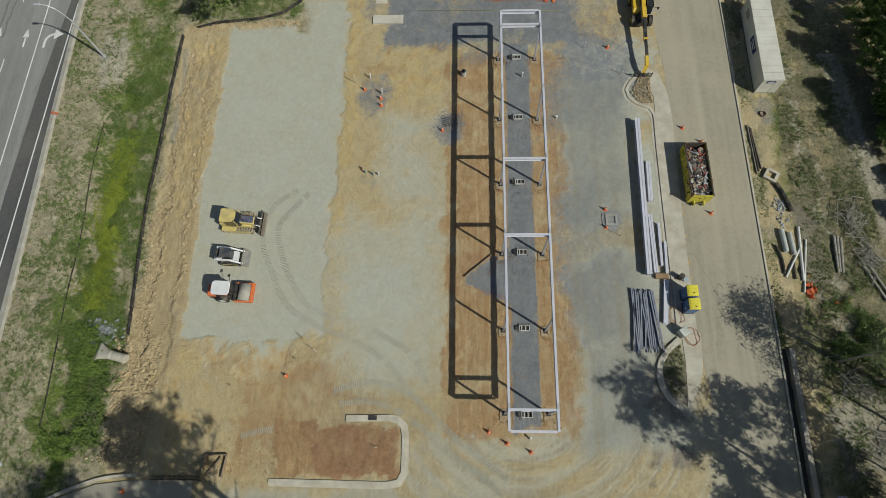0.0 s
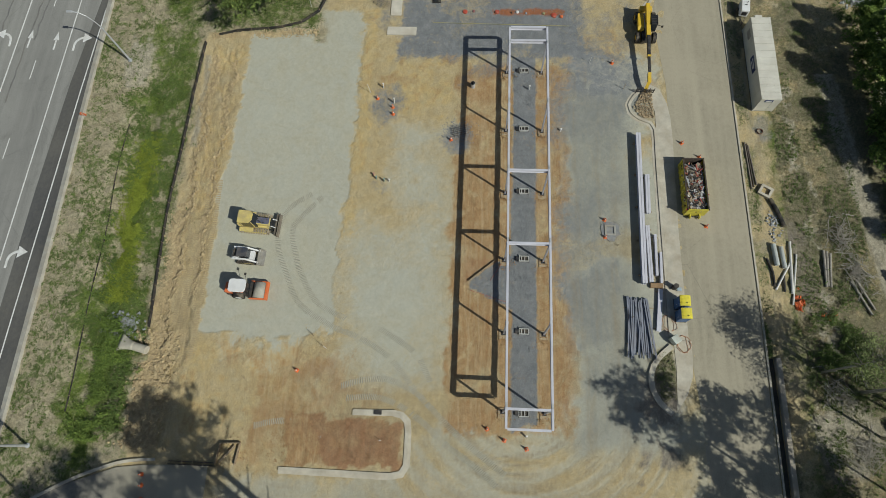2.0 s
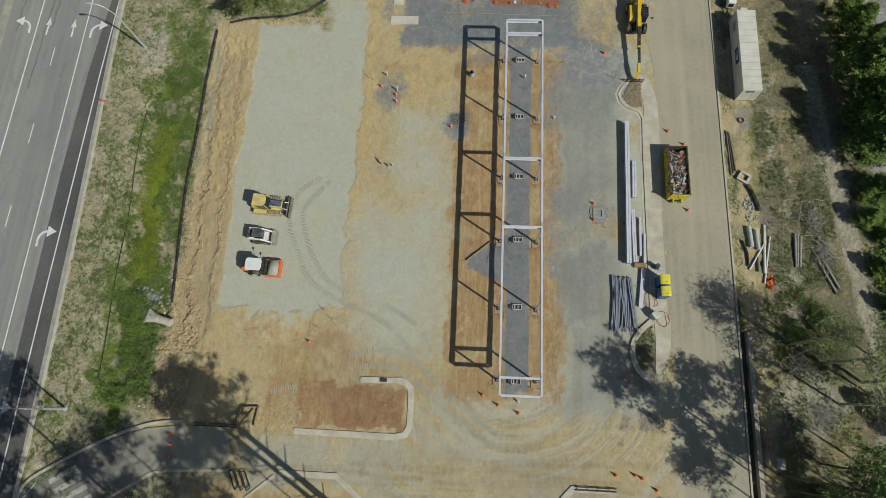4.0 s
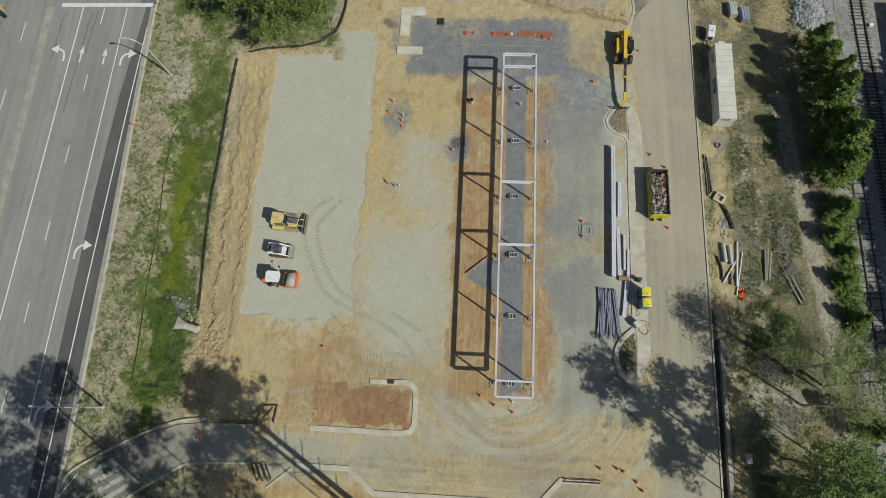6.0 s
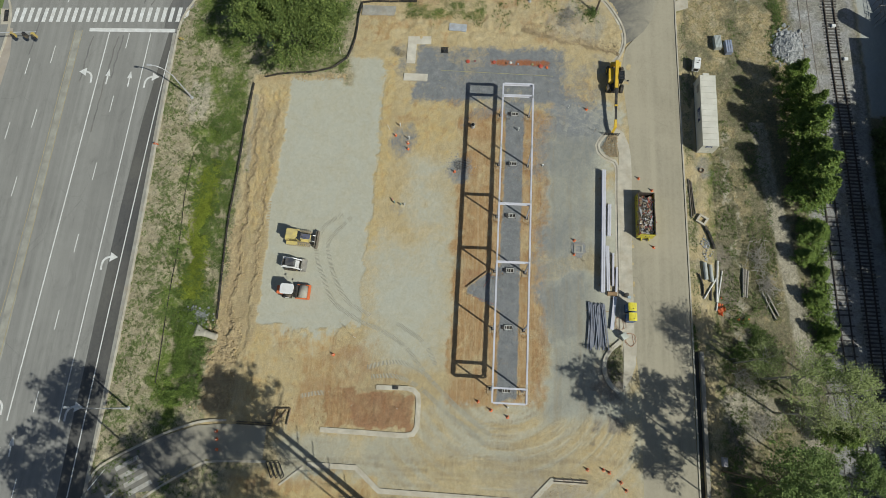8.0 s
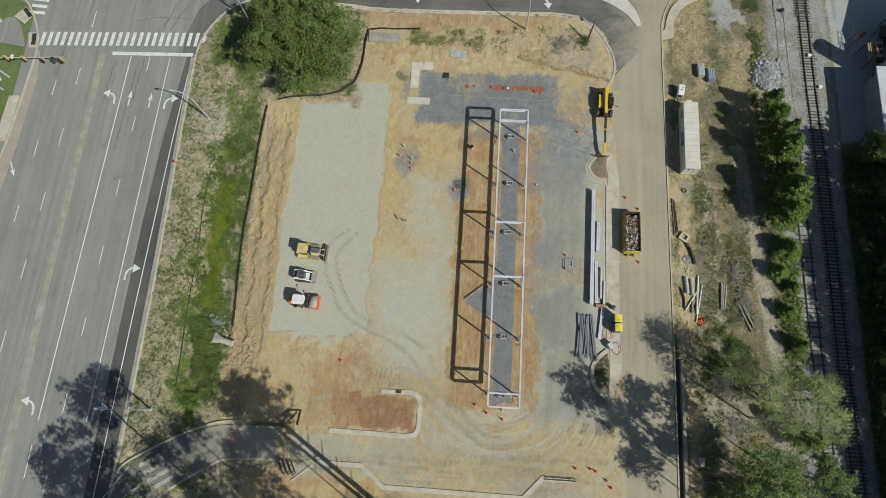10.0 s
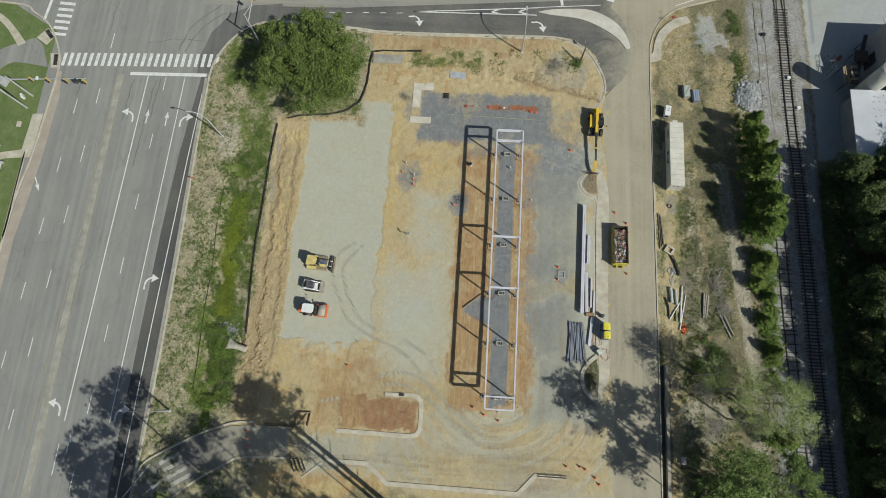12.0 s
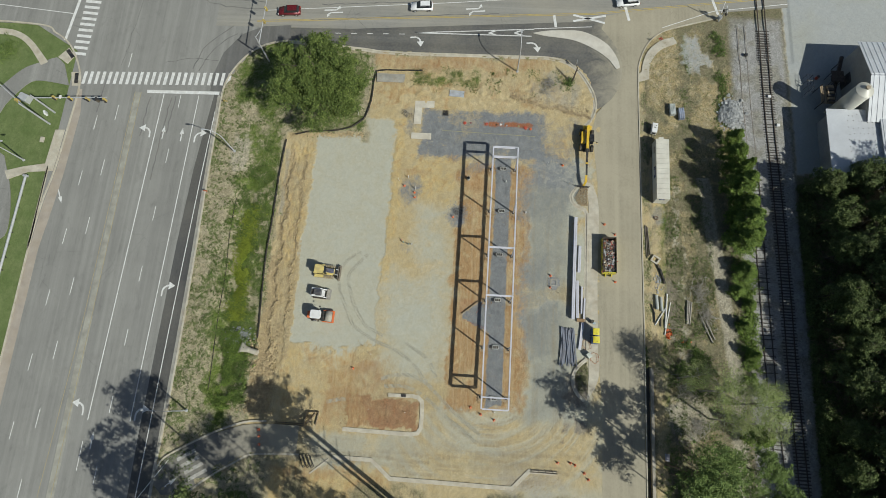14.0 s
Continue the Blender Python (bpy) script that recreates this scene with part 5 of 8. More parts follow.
# tall young hardwoods between the drain and the tracks, half in leaf
young = [make_tree("young_tree", "slender pale green tree with bare grey limbs", 60 + k, 17 + k, 5.2, LEAF_PALE, 3600, 0.12, 44, 0.45, 0.19, "trees east of the drain", bark=DEAD, hollow=0.2) for k in range(3)]
leafy = [make_tree("leafy_tree", "green broadleaf tree on the scrub beside the drain", 70 + k, 27 + k, 5.8, LEAF_TREE, 8500, 0.16, 26, 0.5, 0.16, "trees east of the drain", hollow=0.3, tuft=0.05) for k in range(2)]
for k, (x, y, s, turn) in enumerate(((38.6, 3.6, 0.95, 0), (43.0, 1.6, 1.0, 80), (34.8, 5.6, 0.7, 200), (46.6, 3.4, 0.7, 120), (40.0, -1.0, 0.8, 300), (46.4, -1.4, 0.75, 30))):
    set_tree = young[k] if k < 3 else copy_thing(young[k % 3], Matrix())
    set_tree.matrix_basis = pose(x, y, 0, 0, 0, turn) @ Matrix.Diagonal((s, s, s, 1))
for k, (x, y, s, turn) in enumerate(((32.4, -9.2, 0.95, 0), (37.2, -7.8, 0.7, 50), (42.6, -8.2, 0.72, 130), (40.4, -13.4, 0.66, 260), (35.0, -12.8, 0.6, 300), (45.6, -12.6, 0.66, 20), (33.0, -10.6, 0.68, 80), (34.8, -15.6, 0.62, 160), (48.6, -21.4, 0.8, 40), (48.4, -16.4, 0.8, 95))):
    set_tree = leafy[k] if k < 2 else copy_thing(leafy[k % 2], Matrix())
    set_tree.matrix_basis = pose(x, y, 0, 0, 0, turn) @ Matrix.Diagonal((s, s, s, 1))

# tall pines south of the driveway, whose shadows reach the road
pines = [make_tree("pine_tree", "tall pine with a high crown south of the driveway", 80 + k, 32 + 1.5 * k, 4.8, LEAF_WOOD, 5600, 0.16, 40, 0.6, 0.13, "pines south of the driveway", hollow=0.5, tuft=0.05, knob=(0.1, 0.26)) for k in range(3)]
stout = make_tree("pine_tree", "tall stout pine with a high crown south of the driveway", 90, 33, 4.8, LEAF_WOOD, 5600, 0.16, 40, 0.6, 0.3, "pines south of the driveway", hollow=0.5, tuft=0.05, knob=(0.1, 0.26))
shade = [(-63.8, -3.4, 29, 1.4, 0), (-65.6, -13.4, 27, 1.6, 90), (-43.0, -16.0, 28, 1.0, 10), (-52.1, -10.5, 28, 0.8, 45), (-61.0, -21.0, 28, 1.0, 70), (-36.5, -12.0, 30, 1.0, 160), (-48.5, -7.4, 29, 0.8, 330), (-59.0, -16.6, 28, 1.1, 100), (-31.5, -9.6, 29, 0.8, 280), (-54.6, -19.0, 28, 1.0, 250), (-47.6, -21.0, 27, 1.0, 130), (-34.5, -16.0, 28, 1.0, 35), (-28.0, -18.6, 28, 0.9, 300), (-41.6, -20.0, 28, 1.1, 170), (-38.2, -2.6, 31, 1.35, 210), (-38.6, -3.3, 31, 0.95, 77)]
stub = shape()
for k in range(16):
    z, a = 7 + 0.85 * k, 2.1 * k
    add_bar(stub, (0, 0, z), (math.cos(a) * (1.0 + 0.1 * k), math.sin(a) * (1.0 + 0.1 * k), z + 0.5), 0.07, 0.03, 5)
part("dead_limbs", stub, BARK, stout)
for k, (sx, sy, h, s, turn) in enumerate(shade):
    set_tree = pines[k] if k < 3 else stout if k == 14 else copy_thing(stout if k == 15 else pines[k % 3], Matrix())
    set_tree.matrix_basis = pose(sx + 0.866 * h, sy - 0.56 * h, 0, 0, 0, turn) @ Matrix.Diagonal((s, s, h / 28.0, 1))

# ---- machines; each is built with its front along +x ----
def wheel(parent, x, y, r, w, rim_material=YELLOW, name="wheel"):
    bm = add_bar(shape(), (x, y - w / 2, r), (x, y + w / 2, r), r, sides=20)
    for k in range(16 if r > 0.5 else 0):
        a = k * math.tau / 16
        add_box(bm, (x + r * math.cos(a), y, r + r * math.sin(a)), (0.05, w * 0.98, 0.09), pose(0, 0, 0, 0, -math.degrees(a), 0))
    t = part(name, bm, BLACK, parent, "black ribbed tyre")
    side = 1 if y > 0 else -1
    part("rim", add_bar(shape(), (x, y + side * w * 0.3, r), (x, y + side * (w / 2 + 0.02), r), r * 0.5, sides=14), rim_material, t)


def track_belt(parent, x0, x1, y, w, h, material=DARK):
    """A crawler track with its shoes."""
    bm = shape()
    n = 26
    length = x1 - x0 - h
    for k in range(n):
        t = k / n * (2 * length + math.pi * h)
        if t < length:
            p, a = (x0 + h / 2 + t, h), 0
        elif t < length + math.pi * h / 2:
            a = (t - length) / (h / 2)
            p = (x1 - h / 2 + h / 2 * math.sin(a), h / 2 + h / 2 * math.cos(a))
        elif t < 2 * length + math.pi * h / 2:
            p, a = (x1 - h / 2 - (t - length - math.pi * h / 2), 0.03), math.pi
        else:
            a = math.pi + (t - 2 * length - math.pi * h / 2) / (h / 2)
            p = (x0 + h / 2 + h / 2 * math.sin(a), h / 2 + h / 2 * math.cos(a))
        add_box(bm, (p[0], y, p[1]), (0.2, w, 0.05), pose(0, 0, 0, 0, math.degrees(a), 0))
        add_box(bm, (p[0], y, p[1] + 0.02), (0.05, w, 0.07), pose(0, 0, 0, 0, math.degrees(a), 0))
    belt = part("track", bm, material, parent, "steel crawler track caked with dust")
    part("track_frame", add_box(shape(), ((x0 + x1) / 2, y, h / 2), (x1 - x0 - h, w * 0.6, h * 0.7), None, 0.03), YELLOW_OLD, belt)


def bulldozer(at):
    root = thing("bulldozer", "dusty yellow crawler bulldozer parked on grey stone", "bulldozer", "parked machines", at)
    dusty = plain("dusty_track", (0.38, 0.33, 0.24), 0.9, 0.1, 0.3, 3.0, 0.4)
    for y in (-0.95, 0.95):
        track_belt(root, -2.0, 1.6, y, 0.55, 0.85, dusty)
    part("hull", add_box(shape(), (-0.2, 0, 0.75), (3.3, 1.3, 0.7), None, 0.05), YELLOW_OLD, root)
    hood = shape()
    add_profile(hood, [(0.1, 1.0), (1.95, 1.0), (1.95, 1.4), (1.8, 1.5), (0.1, 1.72)], -0.46, 0.46)
    hood = part("engine_hood", hood, YELLOW_OLD, root)
    part("hood_panel", add_box(shape(), (0.95, 0.04, 1.64), (1.6, 0.8, 0.05), pose(0, 0, 0, 0, 7, 0), 0.01), plain("blue_grey_panel", (0.1, 0.11, 0.17), 0.5), hood, "blue-grey top panel of the engine")
    part("exhaust", add_bar(shape(), (0.8, -0.25, 1.6), (0.8, -0.25, 2.3), 0.06), DARK, hood)
    for k, (x, y) in enumerate(((0.35, 0.22), (1.1, -0.2), (1.5, 0.2))):
        part("engine_cap", add_bar(shape(), (x, y, 1.5), (x, y, 1.8 - 0.06 * k), 0.09 - 0.02 * k, sides=10), DARK, hood)
    part("radiator_guard", add_box(shape(), (1.98, 0, 1.15), (0.1, 0.95, 0.8), None, 0.02), DARK, hood, "dark radiator guard")
    part("front_tank", add_box(shape(), (2.15, 0, 0.75), (0.35, 1.1, 0.5), None, 0.03), DARK, root, "black hydraulic gear behind the blade")
    cab = part("cab", add_profile(shape(), [(-1.5, 1.1), (0.35, 1.1), (0.35, 1.5), (-0.02, 2.66), (-1.45, 2.66)], -0.66, 0.66), GLASS, root, "dark glazed cab")
    for x in (-1.48, -0.02):
        for y in (-0.66, 0.66):
            part("cab_post", add_box(shape(), (x, y, 1.9), (0.09, 0.09, 1.55)), YELLOW_OLD, cab)
    roof = add_prism(shape(), [(-1.7, -0.72), (-1.55, -0.82), (-0.25, -0.78), (0.08, -0.42), (0.08, 0.42), (-0.25, 0.78), (-1.55, 0.82), (-1.7, 0.72)], 2.68, 2.82)
    bmesh.ops.bevel(roof, geom=roof.edges[:], offset=0.04, segments=2, affect="EDGES")
    part("cab_roof", roof, YELLOW_OLD, cab)
    part("rear_tank", add_box(shape(), (-1.8, 0, 1.25), (0.6, 1.35, 0.7), None, 0.06), YELLOW_OLD, root)
    for y in (-1.0, 1.0):
        part("fender", add_box(shape(), (-1.1, y, 0.98), (1.7, 0.55, 0.08), None, 0.02), YELLOW_OLD, root)
        part("push_arm", add_beam(shape(), (0.5, y * 0.62, 0.5), (2.5, y * 0.75, 0.45), 0.16, 0.2), DARK, root)
        part("lift_ram", add_bar(shape(), (1.6, y * 0.4, 1.4), (2.45, y * 0.5, 0.9), 0.06), GALV, root)
    blade = shape()
    add_profile(blade, [(2.72, 0.05), (2.78, 0.05), (2.64, 0.3), (2.62, 0.6), (2.72, 0.9), (2.68, 0.92), (2.56, 0.62), (2.58, 0.28)], -1.45, 1.45)
    add_box(blade, (2.4, 0, 0.6), (0.16, 2.6, 0.5))
    part("blade", blade, plain("worn_blade", (0.23, 0.2, 0.16), 0.6, 0.4), root, "worn steel dozer blade")
    return root


def skid_loader(at):
    root = thing("skid_loader", "white and black compact tracked loader with an empty bucket", "loader", "parked machines", at)
    for y in (-0.75, 0.75):
        track_belt(root, -1.3, 1.1, y, 0.4, 0.62, BLACK)
    part("hull", add_box(shape(), (-0.25, 0, 0.75), (2.3, 1.1, 0.6), None, 0.05), WHITE, root)
    eng = part("engine_cover", add_profile(shape(), [(-1.65, 0.7), (-0.7, 0.7), (-0.7, 1.6), (-1.3, 1.6), (-1.65, 1.3)], -0.62, 0.62), WHITE, root)
    part("grille", add_box(shape(), (-1.1, 0, 1.62), (0.72, 1.0, 0.04)), BLACK, eng, "black engine grille")
    part("tail_light", add_box(shape(), (-1.66, 0.48, 1.05), (0.04, 0.14, 0.3)), RED, eng)
    cab = part("cab", add_box(shape(), (-0.15, 0, 1.45), (1.15, 0.95, 1.15), None, 0.04), GLASS, root, "dark cab")
    part("cab_roof", add_box(shape(), (-0.2, 0, 2.05), (1.3, 1.05, 0.09), None, 0.03), plain("blue_black_roof", (0.06, 0.065, 0.08), 0.5), cab)
    for y in (-0.72, 0.72):
        arm = add_beam(shape(), (-1.45, y, 1.55), (0.2, y, 1.5), 0.16, 0.22)
        add_beam(arm, (0.15, y, 1.52), (1.35, y, 0.5), 0.16, 0.2)
        part("lift_arm", arm, WHITE, root)
        part("lift_ram", add_bar(shape(), (-1.0, y * 0.95, 0.8), (0.1, y * 0.98, 1.4), 0.05), GALV, root)
    b = shape()
    add_profile(b, [(1.3, 0.1), (1.98, 0.05), (1.98, 0.09), (1.42, 0.16), (1.36, 0.75), (1.28, 0.75)], -0.95, 0.95)
    for y in (-0.95, 0.95):
        add_profile(b, [(1.3, 0.1), (1.95, 0.07), (1.65, 0.5), (1.32, 0.75)], y - 0.02, y + 0.02)
    part("bucket", b, plain("bucket_steel", (0.36, 0.345, 0.31), 0.6, 0.3), root, "worn grey steel bucket")
    return root


def road_roller(at):
    root = thing("road_roller", "orange single-drum road roller with a white canopy", "roller", "parked machines", at)
    for y in (-0.78, 0.78):
        wheel(root, -0.95, y, 0.72, 0.5, WHITE)
    part("rear_body", add_box(shape(), (-1.15, 0, 1.15), (1.5, 1.0, 0.75), None, 0.06), ORANGE, root)
    part("engine_hood", add_box(shape(), (-1.95, 0, 1.3), (0.9, 1.25, 0.8), None, 0.08), ORANGE, root)
    part("counterweight", add_box(shape(), (-2.1, 0, 0.7), (0.6, 1.4, 0.4), None, 0.04), DARK, root)
    part("platform", add_box(shape(), (-0.25, 0, 1.0), (0.8, 1.5, 0.12)), DARK, root)
    seat = part("seat", add_box(shape(), (-0.55, 0, 1.5), (0.5, 0.5, 0.15), None, 0.03), BLACK, root)
    part("seat_back", add_box(shape(), (-0.78, 0, 1.8), (0.12, 0.5, 0.6), None, 0.03), BLACK, seat)
    part("steering_post", add_bar(shape(), (0.05, 0, 1.0), (-0.1, 0, 1.75), 0.05), DARK, root)
    for x in (-1.35, 0.15):
        for y in (-0.62, 0.62):
            part("canopy_post", add_bar(shape(), (x, y, 1.1), (x, y, 2.65), 0.05), DARK, root)
    roof = add_prism(shape(), [(-1.6, -0.55), (-1.4, -0.78), (0.25, -0.78), (0.45, -0.5), (0.45, 0.5), (0.25, 0.78), (-1.4, 0.78), (-1.6, 0.55)], 2.65, 2.8)
    bmesh.ops.bevel(roof, geom=roof.edges[:], offset=0.05, segments=2, affect="EDGES")
    part("canopy_roof", roof, WHITE, root, "white sun roof")
    part("mirror_arm", add_bar(shape(), (0.1, 0.7, 1.9), (-0.1, 1.55, 2.15), 0.025), DARK, root)
    part("mirror", add_box(shape(), (-0.1, 1.55, 2.15), (0.25, 0.3, 0.06)), DARK, root)
    part("drum", add_bar(shape(), (1.45, -0.92, 0.72), (1.45, 0.92, 0.72), 0.72, sides=36), plain("drum_steel", (0.4, 0.38, 0.32), 0.75, 0.0), root, "smooth steel drum", True)
    for y in (-1.03, 1.03):
        part("side_frame", add_box(shape(), (1.3, y, 0.8), (1.9, 0.14, 0.42), None, 0.02), ORANGE, root)
    part("front_frame", add_box(shape(), (2.32, 0, 0.8), (0.32, 2.2, 0.5), None, 0.04), ORANGE, root)
    part("rear_frame", add_box(shape(), (0.45, 0, 0.85), (0.3, 2.0, 0.5), None, 0.03), DARK, root)
    part("hitch", add_box(shape(), (0.12, 0, 0.85), (0.5, 0.5, 0.4)), DARK, root)
    return root


def telehandler(at):
    root = thing("telehandler", "yellow telescopic handler with a long boom and pallet forks", "telehandler", "", at)
    for x in (-1.6, 1.6):
        for y in (-1.08, 1.08):
            wheel(root, x, y, 0.68, 0.45, YELLOW)
    part("chassis", add_box(shape(), (0, 0, 0.95), (4.9, 1.2, 0.6), None, 0.06), DARK, root)
    part("counterweight", add_box(shape(), (-2.35, 0, 1.2), (0.8, 1.6, 0.9), None, 0.1), YELLOW, root)
    part("engine_cover", add_profile(shape(), [(-1.4, 1.1), (1.0, 1.1), (1.0, 1.5), (0.6, 1.75), (-1.4, 1.75)], -1.15, -0.4), YELLOW, root)
    cab = part("cab", add_box(shape(), (0.15, 0.75, 1.75), (1.5, 0.8, 1.45), None, 0.05), GLASS, root, "dark glazed cab")
    roof = shape()
    for k in range(6):
        add_box(roof, (-0.5 + 0.26 * k, 0.75, 2.52), (0.06, 0.8, 0.06))
    for y in (0.36, 1.14):
        add_box(roof, (0.15, y, 2.52), (1.55, 0.07, 0.07))
    part("cab_guard", roof, DARK, cab)
    part("mirror_arm", add_bar(shape(), (0.8, 1.1, 2.2), (1.0, 1.75, 2.3), 0.03), DARK, root)
    part("mirror", add_box(shape(), (1.0, 1.75, 2.2), (0.06, 0.25, 0.35)), DARK, root)
    boom = part("boom", add_beam(shape(), (-2.4, 0.0, 2.35), (2.3, 0.0, 1.95), 0.5, 0.55), YELLOW, root, "yellow boom")
    part("boom_stage", add_beam(shape(), (2.25, 0, 1.96), (5.2, 0, 1.72), 0.36, 0.42), DARK, boom, "dark inner boom stage")
    part("boom_collar", add_beam(shape(), (5.15, 0, 1.72), (5.4, 0, 1.7), 0.46, 0.5), YELLOW, boom)
    part("boom_tip", add_beam(shape(), (5.35, 0, 1.7), (7.7, 0.05, 1.5), 0.3, 0.34), DARK, boom)
    head = add_beam(shape(), (7.65, 0, 1.5), (8.9, 0, 1.25), 0.4, 0.45)
    add_beam(head, (8.8, 0, 1.3), (9.5, -0.3, 0.5), 0.4, 0.4)
    part("boom_head", head, YELLOW, boom)
    car = shape()
    for z in (0.25, 0.7):
        add_box(car, (9.65, -0.35, z), (0.1, 2.3, 0.1))
    for y in (-1.45, -0.9, -0.35, 0.2, 0.75):
        add_box(car, (9.65, y, 0.55), (0.08, 0.07, 0.95))
    part("fork_carriage", car, DARK, root, "black fork carriage")
    for y in (-0.75, -0.15):
        fork = add_box(shape(), (10.35, y, 0.1), (1.3, 0.12, 0.06))
        add_box(fork, (9.72, y, 0.4), (0.07, 0.12, 0.65))
        part("fork", fork, DARK, root)
    for y in (-0.3, 0.3):
        part("lift_ram", add_bar(shape(), (-1.4, y, 1.3), (1.0, y, 1.8), 0.08), GALV, root)
    return root


bulldozer(pose(-30.3, 21.1, 0, 0, 0, -3))
skid_loader(pose(-30.9, 16.9, 0, 0, 0, -3))
road_roller(pose(-30.2, 12.65, 0, 0, 0, -2))
telehandler(pose(18.35, 50.4, 0.0, 0, 0, -91))


def suv(at, paint_, label):
    root = thing("car", label, "car", "cars on the cross street", at)
    body = add_profile(shape(), [(-2.35, 0.35), (2.35, 0.35), (2.38, 0.75), (2.2, 0.98), (1.15, 1.1), (-2.25, 1.12), (-2.38, 0.8)], -0.92, 0.92)
    bmesh.ops.bevel(body, geom=body.edges[:], offset=0.07, segments=2, affect="EDGES")
    part("body", body, paint_, root, "", True)
    cabin = add_profile(shape(), [(-2.15, 1.05), (1.15, 1.05), (0.45, 1.62), (-1.85, 1.66)], -0.78, 0.78)
    bmesh.ops.bevel(cabin, geom=cabin.edges[:], offset=0.06, segments=2, affect="EDGES")
    part("windows", cabin, GLASS, root, "dark tinted windows")
    part("roof", add_box(shape(), (-0.75, 0, 1.68), (2.0, 1.36, 0.06), None, 0.025), paint_, root)
    for y in (-0.62, 0.62):
        part("roof_rail", add_beam(shape(), (-1.7, y, 1.75), (0.2, y, 1.75), 0.04, 0.04), DARK, root)
    for x in (-1.45, 1.45):
        for y in (-0.82, 0.82):
            wheel(root, x, y, 0.35, 0.22, GALV)
    for y in (-0.7, 0.7):
        part("headlight", add_box(shape(), (2.3, y, 0.82), (0.14, 0.34, 0.15)), WHITE, root)
        part("tail_light", add_box(shape(), (-2.36, y, 0.9), (0.08, 0.3, 0.2)), RED, root)


suv(pose(-44.6, 77.2, 0, 0, 0, 184), plain("dark_red_car", (0.16, 0.02, 0.025), 0.25, 0.2, 0.1, 1.0, 0.0), "dark red sport utility car on the cross street")
suv(pose(-16.4, 79.5, 0, 0, 0, 184), plain("white_car", (0.8, 0.8, 0.8), 0.25, 0, 0.05, 1.0, 0.0), "white sport utility car on the cross street")
suv(pose(26.8, 82.4, 0, 0, 0, 188), plain("white_car", (0.8, 0.8, 0.8), 0.25), "white van-like car on the cross street")

# ---- site office, waste bin and stores along the access road ----
def container(at):
    root = thing("shipping_container", "cream forty-foot office container on the verge, roof ribbed", "container", "", at)
    L, W, H = 12.19, 2.44, 2.75
    for side, x in (("west", -W / 2), ("east", W / 2)):
        s = -1 if x < 0 else 1
        wave = [(x + s * (0.02 if k % 4 < 2 else -0.015), -L / 2 + k * L / 120) for k in range(121)]
        back = [(x - s * 0.05, L / 2), (x - s * 0.05, -L / 2)]
        bm = add_prism(shape(), wave + back, 0.15, H - 0.05)
        bmesh.ops.recalc_face_normals(bm, faces=bm.faces)
        part("side_wall", bm, CREAM, root, "corrugated cream steel side")
    for y in (-L / 2, L / 2):
        end = part("end_wall", add_box(shape(), (0, y, H / 2 + 0.05), (W, 0.05, H - 0.2)), CREAM, root)
    part("floor_frame", add_box(shape(), (0, 0, 0.1), (W - 0.02, L - 0.02, 0.16)), DARK, root)
    for k in range(12):
        y0 = -L / 2 + k * L / 12
        bm = add_box(shape(), (0, y0 + L / 24, H - 0.02), (W, L / 12 - 0.05, 0.05))
        for j in range(3):
            add_box(bm, (0, y0 + (j + 0.5) * L / 36, H + 0.01), (W - 0.3, 0.1, 0.016))
        part("roof_panel", bm, CREAM, root)
    part("roof_seams", add_box(shape(), (0, 0, H - 0.05), (W - 0.06, L - 0.04, 0.05)), plain("roof_joint", (0.36, 0.35, 0.3), 0.7), root)
    for x in (-W / 2 + 0.06, W / 2 - 0.06):
        for y in (-L / 2 + 0.06, L / 2 - 0.06):
            part("corner_post", add_box(shape(), (x, y, H / 2), (0.16, 0.16, H)), CREAM, root)
    sign = part("sign", add_box(shape(), (-W / 2 - 0.03, -0.4, 1.75), (0.04, 2.3, 0.9)), plain("navy_sign", (0.02, 0.035, 0.12), 0.5, 0, 0.1, 2, 0), root, "navy blue sign with pale bars")
    for z, l in ((1.95, 1.5), (1.6, 1.1)):
        part("sign_bar", add_box(shape(), (-W / 2 - 0.055, -0.4, z), (0.02, l, 0.14)), WHITE, sign)
    small = part("sign", add_box(shape(), (-0.2, -L / 2 - 0.04, 2.35), (1.0, 0.04, 0.42)), plain("navy_sign", (0.02, 0.035, 0.12)), root, "small navy sign with a pale bar")
    part("sign_bar", add_box(shape(), (-0.2, -L / 2 - 0.065, 2.35), (0.7, 0.02, 0.14)), WHITE, small)
    part("panel", add_box(shape(), (-W / 2 - 0.03, 4.2, 1.75), (0.04, 1.3, 0.8)), plain("grey_notice", (0.34, 0.32, 0.29), 0.6), root, "grey notice board")
    part("roof_unit", add_box(shape(), (-0.2, L / 2 + 0.22, 2.45), (0.9, 0.42, 0.4), None, 0.03), CREAM, root)
    part("door_seam", add_box(shape(), (0.3, -L / 2 - 0.03, 1.1), (0.03, 0.02, 1.9)), plain("roof_joint", (0.36, 0.35, 0.3)), root)
    part("door_handle", add_box(shape(), (0.42, -L / 2 - 0.05, 1.0), (0.08, 0.05, 0.2)), GALV, root)
    return root


container(pose(32.45, 44.4, 0.02, 0, 0, -0.5))


